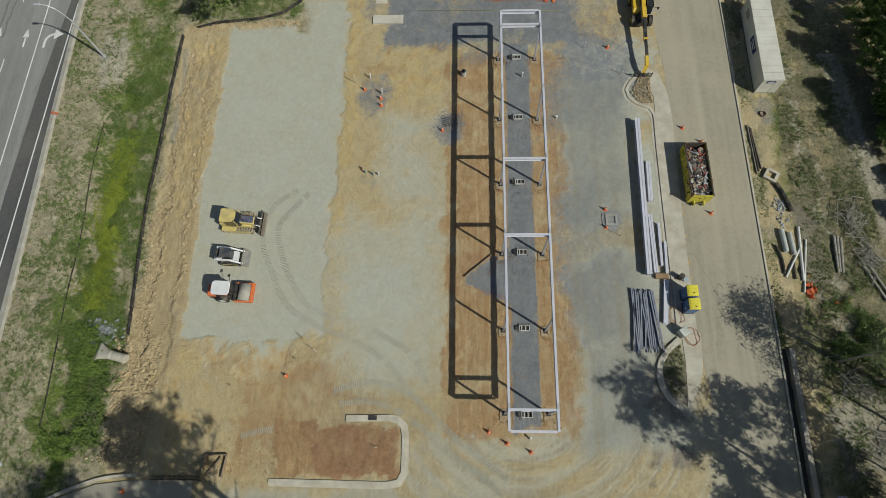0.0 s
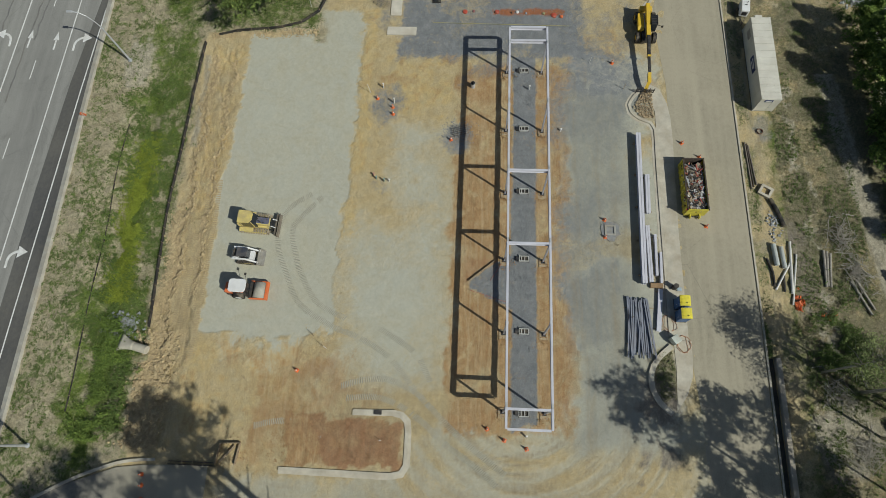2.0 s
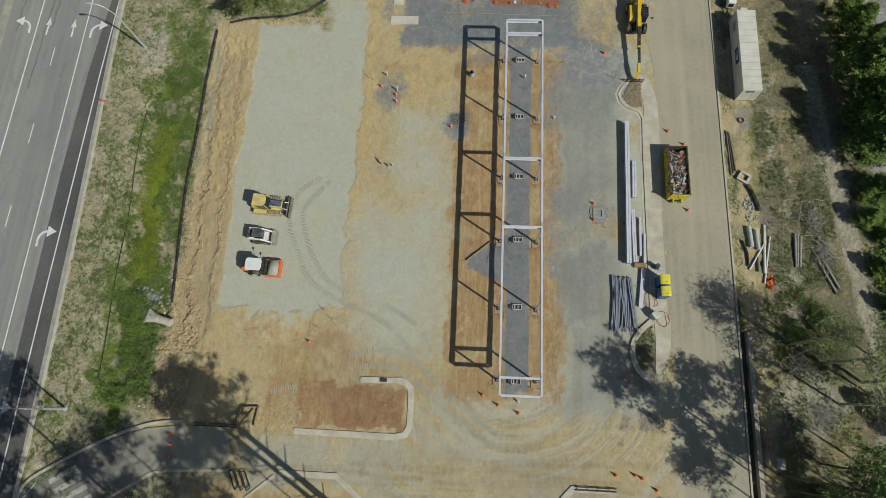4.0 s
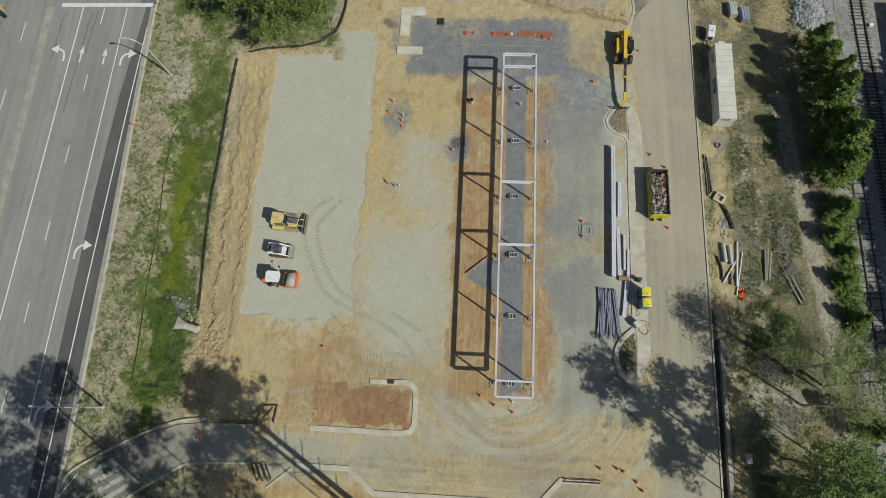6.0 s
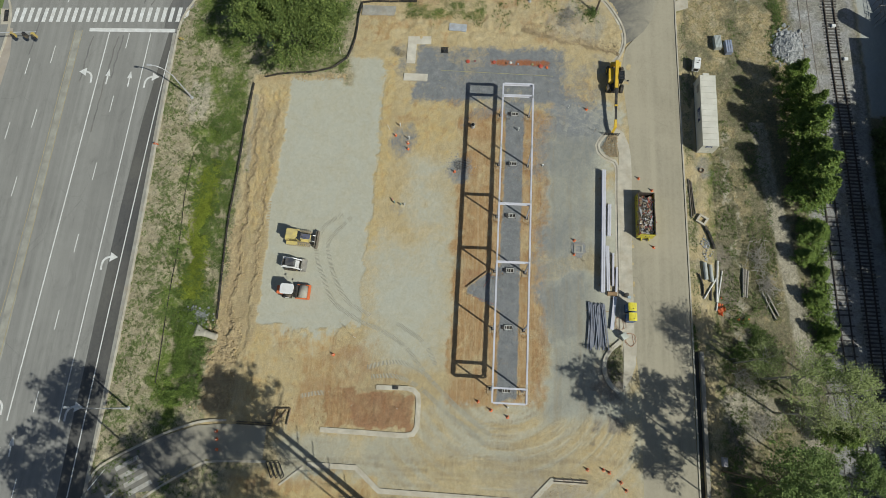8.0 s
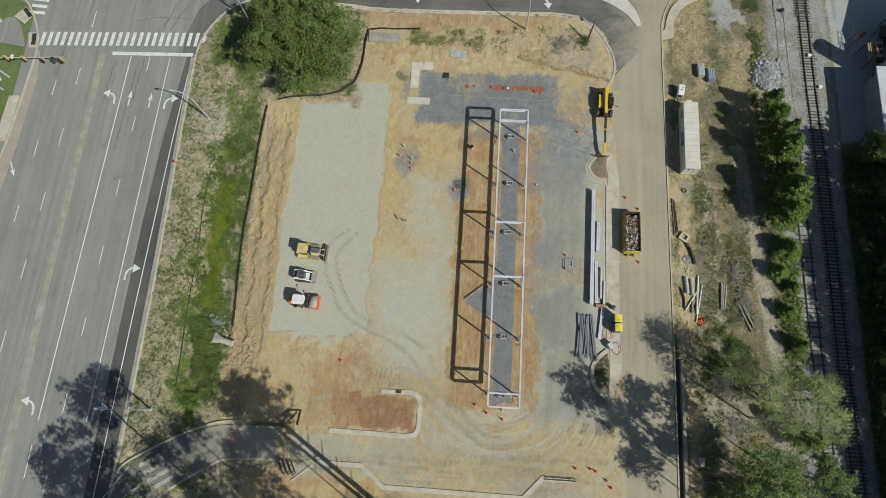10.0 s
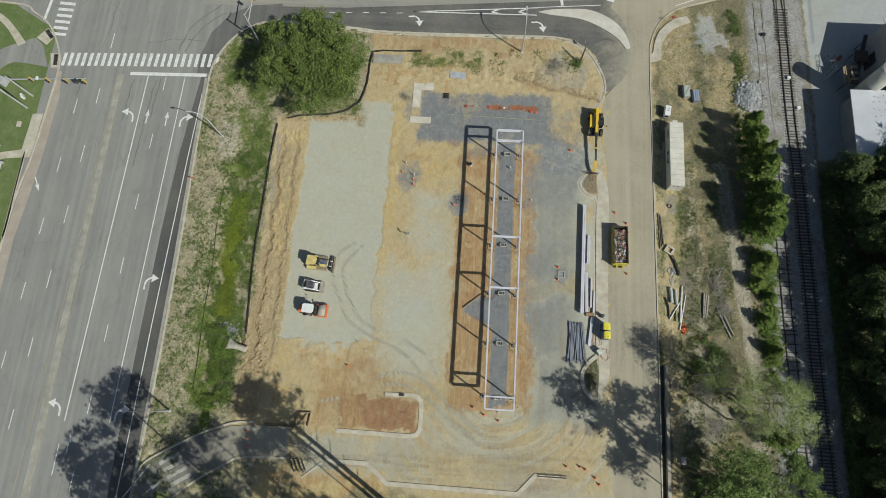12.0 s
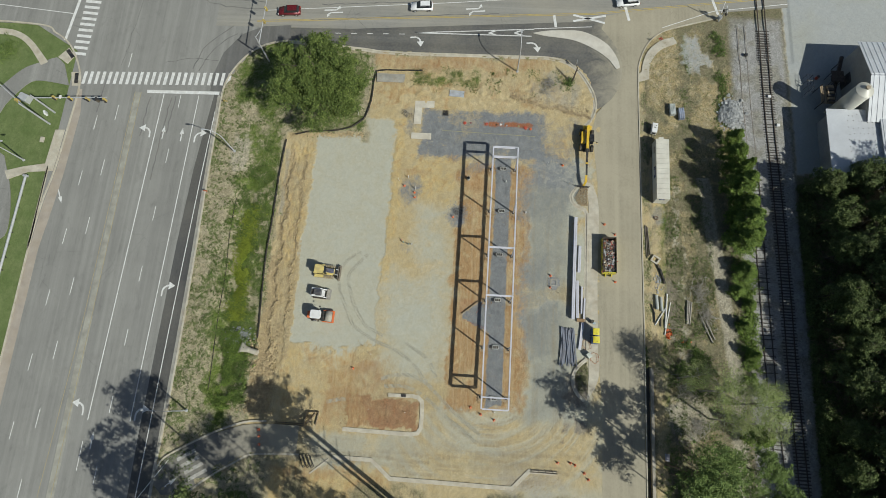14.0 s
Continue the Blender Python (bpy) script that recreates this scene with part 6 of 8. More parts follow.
def generator(at):
    root = thing("generator", "white trailer generator with a drawbar on the verge", "generator", "", at)
    part("housing", add_box(shape(), (0, 0, 1.0), (1.05, 2.0, 1.1), None, 0.06), WHITE, root)
    part("vent", add_box(shape(), (0, -1.01, 1.0), (0.7, 0.03, 0.6)), DARK, root)
    part("exhaust", add_bar(shape(), (0.2, 0.4, 1.5), (0.2, 0.4, 1.75), 0.06), DARK, root)
    part("lift_eye", add_box(shape(), (0, 0, 1.58), (0.3, 0.12, 0.08)), DARK, root)
    for s in (-1, 1):
        part("wheel", add_bar(shape(), (s * 0.5, 0.1, 0.32), (s * 0.72, 0.1, 0.32), 0.32, sides=16), BLACK, root)
        part("drawbar", add_beam(shape(), (s * 0.4, -0.9, 0.45), (0, -2.2, 0.45), 0.08, 0.08), DARK, root)
    part("jack", add_bar(shape(), (0, -2.15, 0.0), (0, -2.15, 0.6), 0.04), DARK, root)


generator(pose(31.55, 53.5, 0, 0, 0, -8))


def rubbish(name, x0, x1, y0, y1, z, count, seed):
    """Loose planks, sheets and lumps that fill a bin, one heap for each look."""
    rng = np.random.RandomState(seed)
    looks = [TIMBER, plain("scrap_white", (0.6, 0.6, 0.6), 0.6), plain("scrap_grey", (0.3, 0.31, 0.33), 0.6), plain("scrap_board", (0.42, 0.35, 0.25), 0.8), plain("scrap_red", (0.36, 0.07, 0.05), 0.6), DARK, BLACK, BROWN_WOOD]
    out = []
    for m in looks:
        bm = shape()
        for _ in range(count // len(looks)):
            c = (rng.uniform(x0, x1), rng.uniform(y0, y1), z + rng.uniform(-0.12, 0.32))
            s = (rng.uniform(0.04, 0.16) + 0.35 * rng.rand() ** 4, rng.uniform(0.15, 0.4) + 1.3 * rng.rand() ** 3, rng.uniform(0.02, 0.08))
            add_box(bm, c, s, pose(0, 0, 0, rng.uniform(-30, 30), rng.uniform(-30, 30), rng.uniform(0, 180)))
        out.append((bm, m))
    return out


def waste_bin(at):
    root = thing("waste_bin", "yellow roll-off waste bin heaped with rubbish", "dumpster", "", at)
    W, L, H = 2.4, 6.7, 1.75
    bin_yellow = plain("bin_yellow", (0.58, 0.5, 0.05), 0.5, 0, 0.2, 1.4, 0.12)
    for s in (-1, 1):
        wall = part("side_wall", add_box(shape(), (s * W / 2, 0, H / 2 + 0.15), (0.06, L, H)), bin_yellow, root)
        for k in range(9):
            part("rib", add_box(shape(), (s * (W / 2 + 0.07), -L / 2 + 0.35 + k * 0.75, H / 2 + 0.1), (0.12, 0.12, H - 0.15)), bin_yellow, wall)
        part("top_rail", add_box(shape(), (s * W / 2, 0, H + 0.17), (0.14, L + 0.1, 0.1)), RUST, root, "rusty top rail")
    for s in (-1, 1):
        part("end_wall", add_box(shape(), (0, s * L / 2, H / 2 + 0.15), (W, 0.07, H)), bin_yellow, root)
        part("top_rail", add_box(shape(), (0, s * L / 2, H + 0.17), (W, 0.12, 0.1)), RUST if s > 0 else bin_yellow, root)
    part("floor", add_box(shape(), (0, 0, 0.2), (W, L, 0.1)), RUST, root)
    for x in (-0.55, 0.55):
        part("skid", add_box(shape(), (x, -0.1, 0.08), (0.14, L + 0.4, 0.16)), DARK, root)
        part("hook_post", add_box(shape(), (x, -L / 2 - 0.25, 0.45), (0.14, 0.5, 0.5), None, 0.03), bin_yellow, root)
    part("hook_bar", add_bar(shape(), (-0.5, -L / 2 - 0.4, 0.7), (0.5, -L / 2 - 0.4, 0.7), 0.05), DARK, root)
    for k, (bm, m) in enumerate(rubbish("rubbish", -1.0, 1.0, -3.0, 2.6, 1.35, 900, 5)):
        tagged(part("rubbish", bm, m, root, "mixed broken boards and sheets"), kind="stuff")
    part("liner", add_box(shape(), (0, L / 2 - 0.06, H / 2 + 0.15), (W - 0.1, 0.04, H - 0.06)), RUST, root, "rusty inside of the bin")
    part("fill", add_box(shape(), (0, -0.3, 0.75), (2.2, 5.9, 1.0)), BROWN_WOOD, root, "packed waste")
    return root


waste_bin(pose(22.55, 27.1, 0, 0, 0, 0.5))


def steel_stack(name, x0, y0, x1, y1, n, w, h, z, label, group="steel stores"):
    """Beams lying side by side."""
    root = thing(name, label, "steel beams", group)
    d = Vector((x1 - x0, y1 - y0, 0)).normalized()
    side = Vector((-d.y, d.x, 0))
    for k in range(n):
        o = side * (k - (n - 1) / 2) * (w + 0.03)
        part("beam", add_ibeam(shape(), Vector((x0, y0, z)) + o, Vector((x1, y1, z)) + o, w, h, 0.025), STEEL_W, root)
    length = (Vector((x1, y1)) - Vector((x0, y0))).length
    for t in np.linspace(0.06, 0.94, max(2, int(length / 3.5))):
        p = Vector((x0, y0, 0)).lerp(Vector((x1, y1, 0)), t)
        q = side * (n * w / 2 + 0.25)
        if z - h > 0.03:
            part("bearer", add_beam(shape(), p - q + Vector((0, 0, (z - h) / 2)), p + q + Vector((0, 0, (z - h) / 2)), 0.12, z - h - 0.004), TIMBER, root, "timber bearer")
    return root


steel_stack("steel_beams", 16.45, 34.4, 16.1, 14.9, 2, 0.27, 0.62, 1.0, "long white-primed steel beams stacked on timber bearers")
steel_stack("steel_beams", 17.35, 28.9, 17.2, 23.8, 2, 0.24, 0.4, 0.52, "short white-primed steel beams lying on the ground")
steel_stack("steel_beams", 16.95, 22.2, 17.0, 15.2, 2, 0.22, 0.4, 0.52, "white-primed steel beams beside the long stack")
steel_stack("steel_beams", 17.8, 21.1, 17.7, 16.0, 1, 0.28, 0.4, 0.5, "single white-primed steel beam beside the kerb")
steel_stack("steel_beams", 18.3, 18.9, 18.15, 15.1, 1, 0.28, 0.4, 0.5, "single white-primed steel beam beside the kerb")
steel_stack("steel_beams", 18.0, 14.4, 17.45, 9.5, 1, 0.5, 0.35, 0.4, "wide white-primed steel channel beside the pipe heap")


def pipe_heap():
    root = thing("pipe_heap", "loose heap of grey steel posts lying on the ground", "steel posts", "steel stores")
    rng = np.random.RandomState(4)
    for k in range(24):
        x = 14.1 + (k % 12) * 0.21 + rng.uniform(-0.05, 0.05)
        tilt = rng.uniform(-0.06, 0.06) if k < 12 else rng.uniform(-0.9, 0.9)
        z = 0.09 + (k // 12) * 0.18 + (0.05 if k > 17 else 0)
        y0, y1 = 13.1 + rng.uniform(-0.3, 0.4), 6.7 + rng.uniform(-0.4, 0.4)
        xt = min(max(x + tilt, 13.9), 17.0)
        part("post", add_beam(shape(), (x, y0, z), (xt, y1, z), 0.13, 0.16), STEEL_G, root)
    for y in (12.2, 8.0):
        part("bearer", add_beam(shape(), (13.7, y, 0.03), (17.1, y, 0.03), 0.1, 0.05), TIMBER, root)


pipe_heap()


def toilet(at):
    root = thing("portable_toilet", "blue portable toilet with a domed yellow roof", "toilet", "portable toilets", at)
    for x, y, sx, sy in ((0, 0.54, 1.1, 0.05), (0, -0.54, 1.1, 0.05), (-0.54, 0, 0.05, 1.05), (0.54, 0, 0.05, 1.05)):
        part("wall", add_box(shape(), (x, y, 1.1), (sx, sy, 2.0)), BLUE, root)
    part("base", add_box(shape(), (0, 0, 0.06), (1.2, 1.2, 0.12)), DARK, root)
    door = part("door", add_box(shape(), (-0.58, 0, 1.1), (0.04, 0.7, 1.8)), BLUE, root)
    part("handle", add_box(shape(), (-0.62, -0.25, 1.1), (0.05, 0.05, 0.2)), WHITE, door)
    roof = shape()
    for k in range(6):
        a0, a1 = [(-0.58 + 1.16 * j / 6) for j in (k, k + 1)]
        add_profile(roof, [(a0, 2.1), (a1, 2.1), (a1, 2.32 - 0.3 * a1 * a1), (a0, 2.32 - 0.3 * a0 * a0)], -0.6, 0.6)
    roof = part("roof", roof, LEMON, root, "domed lemon yellow roof")
    part("vent_pipe", add_bar(shape(), (0.1, -0.3, 2.2), (0.1, -0.3, 2.45), 0.05), BLACK, roof)
    for k in range(7):
        part("roof_rib", add_box(shape(), (-0.01, -0.48 + 0.16 * k, 2.31), (0.9, 0.03, 0.04)), LEMON, roof)


toilet(pose(20.0, 12.7, 0.06))
toilet(pose(20.05, 11.25, 0.06))


def hand_wash(at):
    root = thing("hand_wash_station", "small grey hand-washing barrel beside the toilets", "wash stand", "", at)
    part("barrel", add_bar(shape(), (0, 0, 0), (0, 0, 0.95), 0.3, sides=16), DARK, root)
    part("basin", add_box(shape(), (0.35, -0.35, 0.75), (0.5, 0.4, 0.2), None, 0.04), plain("pale_blue_plastic", (0.4, 0.5, 0.56), 0.5), root)
    part("stand", add_bar(shape(), (0.35, -0.35, 0), (0.35, -0.35, 0.7), 0.06), DARK, root)


hand_wash(pose(19.6, 14.7, 0.06))
b = add_box(shape(), (0, 0, 0.55), (0.85, 0.9, 1.1), None, 0.04)
solid("cabinet", b, plain("pale_green_box", (0.55, 0.58, 0.52), 0.5), "pale metal cabinet standing on the walk", "cabinet", at=pose(19.1, 8.55, 0.05, 0, 0, 35))
b = add_box(shape(), (0, 0, 0.2), (1.4, 0.55, 0.4))
solid("timber_crate", b, plain("crate_wood", (0.3, 0.19, 0.1), 0.85), "brown timber crate beside the steel", "crate", at=pose(17.6, 14.85, 0))


def hose(cx, cy, seed):
    rng = np.random.RandomState(seed)
    pts = [(cx + math.cos(a) * (0.75 + 0.25 * math.sin(a * 1.7)) + rng.uniform(-0.1, 0.1), cy + math.sin(a) * 0.95 + rng.uniform(-0.1, 0.1), 0.11) for a in np.linspace(0, 13, 26)]
    bm = shape()
    p = smooth_path(pts, 0.3)
    for a, c in zip(p, p[1:]):
        add_bar(bm, a, c, 0.022, sides=5)
    solid("hose", bm, plain("orange_hose", (0.42, 0.16, 0.07), 0.6), "loose coil of orange-brown hose on the walk", "hose", "hoses")


hose(18.7, 10.5, 1)
hose(20.1, 8.2, 2)


# ---- cones, stakes, standpipes ----
def cone_mesh():
    root = thing("traffic_cone", "orange traffic cone standing on bare soil", "cone", "traffic cones")
    part("base", add_box(shape(), (0, 0, 0.02), (0.42, 0.42, 0.04), None, 0.01), ORANGE, root)
    body = part("body", add_bar(shape(), (0, 0, 0.03), (0, 0, 0.74), 0.17, 0.035, 14), ORANGE, root)
    part("band", add_bar(shape(), (0, 0, 0.42), (0, 0, 0.54), 0.098, 0.079, 14), WHITE, body, "white reflective band")
    return root


cone_one = cone_mesh()
cones = [(-16.9, 39.3), (-14.8, 38.0), (-14.7, 37.0), (-7.0, 33.4), (12.0, 22.9), (12.0, 20.7), (22.0, 33.5), (24.0, 22.4), (24.0, 31.6), (-23.4, 3.6), (-39.2, -8.2), (-39.0, -9.3), (-38.8, -10.7), (-1.7, -1.9), (0.2, -3.0), (2.6, -3.8), (16.1, -10.1), (16.9, -10.4), (18.5, -11.6), (13.9, -10.2), (19.2, -12.6), (13.9, 45.2)]
for k, (x, y) in enumerate(cones):
    c = cone_one if k == 0 else copy_thing(cone_one, Matrix())
    c.matrix_basis = pose(x, y, 0.01, 0, 0, 37 * k)


def standpipe(x, y, h, r, material, label, lean=0.0):
    bm = add_bar(shape(), (0, 0, -0.1), (lean, lean * 0.4, h), r, sides=12)
    add_bar(bm, (lean, lean * 0.4, h), (lean, lean * 0.4, h + 0.04), r * 1.25, sides=12)
    solid("standpipe", bm, material, label, "pipe", "standing pipes", at=pose(x, y, 0))


TEAL = plain("teal_pipe", (0.24, 0.36, 0.32), 0.5)
for x, y, h, m in ((-16.3, 41.0, 0.9, PVC), (-14.7, 38.7, 1.0, PVC), (-16.6, 28.2, 0.5, plain("pink_cap", (0.5, 0.25, 0.2), 0.6)), (-16.2, 27.7, 0.7, TEAL), (-15.2, 27.4, 0.7, TEAL), (-14.6, 27.4, 0.5, PVC), (2.9, 41.0, 0.8, PVC), (6.9, 35.0, 0.4, WHITE), (16.3, 30.2, 0.3, PVC), (2.5, -2.5, 0.6, PVC)):
    standpipe(x, y, h, 0.09, m, "short plastic pipe standing out of the ground", 0.1)
riser = thing("vent_riser", "wide grey riser pipe with a black mouth", "pipe", "standing pipes", pose(-4.4, 41.3, 0))
part("barrel", add_bar(shape(), (0, 0, -0.1), (0, 0, 0.9), 0.3, sides=18), GALV, riser)
# the barrel is solid; a black disc paints its shaded hollow
part("mouth", add_bar(shape(), (0, 0, 0.9), (0, 0, 0.94), 0.27, sides=18), BLACK, riser, "black disc for the shade inside the open mouth")
for k, (x, y, lx, ly, h) in enumerate(((10.9, 45.2, 0.15, 0.1, 1.2), (8.0, 43.6, 0.1, -0.3, 0.9), (-22.0, 7.6, 0.1, 0.2, 1.1), (-20.3, 6.2, -0.1, 0.1, 1.3), (-29.3, 2.4, 0.0, 0.1, 0.6), (-22.6, 5.4, 0.2, 0.0, 0.7), (-13.2, -3.6, -0.1, 0.05, 0.9), (13.4, 19.7, 0.1, 0, 0.6), (14.6, 10.9, 0.0, 0.1, 0.9), (-17.9, 40.2, -0.2, 0.1, 1.8), (15.2, 41.3, 0, 0, 1.2), (29.5, 57, 0, 0, 1.4), (-27.5, 54.0, 0.1, 0.2, 1.6))):
    b = add_beam(shape(), (0, 0, -0.2), (lx, ly, h), 0.05, 0.05)
    solid("survey_stake", b, TIMBER if k % 3 else PVC, "thin survey stake driven into the ground", "stake", "survey stakes", at=pose(x, y, 0))

# tank covers in the stone bed
for x, y, r, m in ((-5.8, 53.3, 0.45, RED), (-4.6, 53.4, 0.25, plain("dusky_lid", (0.3, 0.12, 0.12), 0.5)), (-1.4, 53.3, 0.4, RED), (6.4, 52.8, 0.5, RED), (7.4, 52.6, 0.3, ORANGE), (1.4, 53.3, 0.28, WHITE), (0.6, 53.2, 0.16, DARK), (2.6, 53.1, 0.16, plain("pale_blue_cap", (0.4, 0.5, 0.6), 0.5)), (5.0, 53.1, 0.28, plain("olive_lid", (0.3, 0.28, 0.14), 0.5))):
    b = add_bar(shape(), (0, 0, -0.1), (0, 0, 0.16), r, sides=18)
    add_bar(b, (0, 0, 0.16), (0, 0, 0.22), r * 0.85, r * 0.6, sides=18)
    solid("tank_cover", b, m, "round coloured tank cover set in grey stone", "tank cover", "tank covers", at=pose(x, y, 0.03) @ Matrix.Diagonal((0.72, 0.72, 0.8, 1)))


def scatter_lumps(name, seed, n, where, size, material, label, category, tall=1.0, surface=None, kind="stuff"):
    """Many small angular lumps, joined; where(rng, n) gives their places."""
    rng = np.random.RandomState(seed)
    x, y = where(rng, n)
    s = size * rng.uniform(0.4, 1.5, n) ** 1.4
    base = np.array([[1, 1, 1], [1, -1, 1], [-1, -1, 1], [-1, 1, 1], [1, 1, -1], [1, -1, -1], [-1, -1, -1], [-1, 1, -1]], float) * 0.5
    tri = np.array([[0, 3, 2, 1], [4, 5, 6, 7], [0, 1, 5, 4], [1, 2, 6, 5], [2, 3, 7, 6], [3, 0, 4, 7]])
    v = base[None] * rng.uniform(0.45, 1.25, (n, 8, 3)) * s[:, None, None]
    v[:, :, 2] *= tall
    q = rng.normal(size=(n, 4))
    q /= np.linalg.norm(q, axis=1)[:, None]
    w, a, b_, c = q.T
    rot = np.stack([np.stack([1 - 2 * (b_ * b_ + c * c), 2 * (a * b_ - c * w), 2 * (a * c + b_ * w)], -1), np.stack([2 * (a * b_ + c * w), 1 - 2 * (a * a + c * c), 2 * (b_ * c - a * w)], -1), np.stack([2 * (a * c - b_ * w), 2 * (b_ * c + a * w), 1 - 2 * (a * a + b_ * b_)], -1)], 1)
    v = np.einsum("nij,nkj->nki", rot, v)
    z = terrain(x, y) if surface is None else surface(x, y)
    v += np.stack([x, y, z + s * 0.15], -1)[:, None, :]
    me = bpy.data.meshes.new(name)
    me.from_pydata(v.reshape(-1, 3).tolist(), [], (tri[None] + 8 * np.arange(n)[:, None, None]).reshape(-1, 4).tolist())
    me.materials.append(material)
    return tagged(new(name, me), label, category, "", kind)


def strip_places(x0, x1, y0, y1):
    return lambda rng, n: (rng.uniform(x0, x1, n), rng.uniform(y0, y1, n))


def bank_places(rng, n):
    """Crumbs along the two broken edges of the fill and thick at its foot in the south."""
    y = np.concatenate([rng.uniform(8, 46, n // 2), rng.uniform(12, 45, n // 4), rng.uniform(-1, 24, n - n // 2 - n // 4)])
    wave = 0.35 * np.sin(0.7 * y) + 0.22 * np.sin(2.3 * y + 1) + 0.1 * np.sin(6.1 * y)
    edge = np.concatenate([np.full(n // 2, -39.9), np.full(n // 4, -37.05), np.full(n - n // 2 - n // 4, -40.7)])
    loose = np.concatenate([np.full(n // 2, 0.28), np.full(n // 4, 0.2), np.full(n - n // 2 - n // 4, 0.6)])
    return edge - wave + rng.normal(0, 1, n) * loose, y


scatter_lumps("bank_clods", 1, 6400, bank_places, 0.14, CLOD, "broken tan clods along the foot of the bank", "soil")
scatter_lumps("corner_clods", 2, 2600, lambda rng, n: (-40.4 + 0.06 * np.abs(rng.normal(0, 5, n)) + rng.normal(0, 1.0, n), rng.uniform(-5.5, 7.5, n)), 0.19, CLOD, "large tan clods tipped at the corner", "soil")
scatter_lumps("north_clods", 3, 900, lambda rng, n: (lambda x: (x, 48.9 + 0.06 * (x + 41) + rng.normal(0, 0.35, n)))(rng.uniform(-41, -26, n)), 0.12, CLOD, "tan clods along the north bank", "soil")
scatter_lumps("mound_clods", 4, 1900, lambda rng, n: (lambda x: (x, 58.3 - 0.23 * (x - 7.9) + 1.6 * (value_noise(x, 0 * x, 0.4, 44) - 0.5) + rng.normal(0, 0.22, n) + 1.5 * rng.rand(n) * (rng.rand(n) < 0.3)))(rng.uniform(3, 19.4, n)), 0.1, plain("mound_clod", (0.42, 0.33, 0.2), 0.97, 0, 0.3, 1.8, 0), "tan clods on the spoil mound", "soil")
scatter_lumps("pit_clods", 5, 1300, lambda rng, n: (np.where(rng.rand(n) < 0.5, 0.0, 4.6) + rng.normal(0, 0.55, n), 8.72 * rng.randint(0, 6, n) - 0.5 + rng.normal(0, 0.6, n)), 0.065, plain("clay_clod", (0.4, 0.24, 0.11), 0.97, 0, 0.3, 1.8, 0), "orange clay clods about the footings", "soil")
scatter_lumps("island_clods", 6, 700, lambda rng, n: (lambda y: (16.3 + 0.55 * np.abs(y - 38.6) + (2.5 - 0.55 * np.abs(y - 38.6)) * rng.rand(n), y))(rng.uniform(37.0, 41.0, n)), 0.1, plain("brown_clod", (0.42, 0.33, 0.21), 0.97, 0, 0.3, 1.8, 0), "brown clods heaped in the kerbed island", "soil", 1, lambda x, y: 0.12 + 0 * x)
scatter_lumps("pad_clods", 7, 160, strip_places(-31, -23, -6.4, -3), 0.08, plain("red_clod", (0.38, 0.24, 0.12), 0.97, 0, 0.3, 1.8, 0), "red clay clods beside the pad", "soil")
scatter_lumps("south_clods", 8, 260, lambda rng, n: (rng.uniform(5, 14, n), -14 + rng.normal(0, 1.0, n)), 0.07, CLOD, "tan clods beside the south kerb", "soil")
scatter_lumps("strip_stones", 9, 5000, strip_places(0.9, 3.8, -1.8, 45.5), 0.045, STONE, "blue-grey crushed stone strip", "gravel")
scatter_lumps("bed_stones", 10, 3000, strip_places(-13, 9, 46.5, 56), 0.045, STONE, "blue-grey crushed stone bed", "gravel")
scatter_lumps("rubble_pile", 11, 1500, lambda rng, n: (47.0 + 1.5 * rng.normal(0, 0.62, n), 57.6 + 2.1 * rng.normal(0, 0.62, n)), 0.36, ROCK, "pile of broken pale concrete and rock", "rubble", 0.8, lambda x, y: np.clip(1.1 - 0.55 * np.hypot((x - 47) / 1.3, (y - 57.6) / 1.6), 0.05, 2))
scatter_lumps("riprap", 12, 330, lambda rng, n: (-45.4 + rng.normal(0, 1.1, n), 8.0 + rng.normal(0, 0.8, n)), 0.22, STONE, "grey riprap stone below the outfall", "riprap")


# ---- silt fence ----
def silt_fence(points, name="silt_fence", tall=0.56):
    root = thing(name, "black silt fence cloth on timber stakes along the bank", "fence", "silt fences")
    path = smooth_path(points, 1.6)
    for i, (a, b_) in enumerate(zip(path, path[1:])):
        za, zb = float(terrain(a.x, a.y)), float(terrain(b_.x, b_.y))
        bm = shape()
        sag = 0.07 * math.sin(i * 1.9)
        add_beam(bm, (a.x, a.y, za + tall * 0.4), (b_.x, b_.y, zb + tall * 0.4 + sag * tall), 0.05, tall)
        part("cloth", bm, FABRIC, root)
        part("stake", add_beam(shape(), (a.x + 0.06, a.y, za - 0.2), (a.x + 0.06, a.y, za + tall + 0.1), 0.05, 0.05), TIMBER, root)


silt_fence([(-15.2, 64.6), (-20, 64.4), (-24.6, 64.1), (-25.0, 61.5), (-25.1, 57.5), (-26.2, 53.2), (-28.5, 51.2), (-31.1, 50.4), (-37.4, 49.7), (-39.8, 49.0)])
silt_fence([(-41.5, 47.8), (-42.1, 41.4), (-42.2, 35), (-42.3, 29.6), (-42.5, 23.9), (-42.2, 15.2), (-41.9, 9.9), (-41.9, 8.0)])
silt_fence([(-50.0, 35), (-50.2, 28), (-49.8, 20), (-49.9, 12), (-49.6, -2)], "old_silt_fence", 0.18)


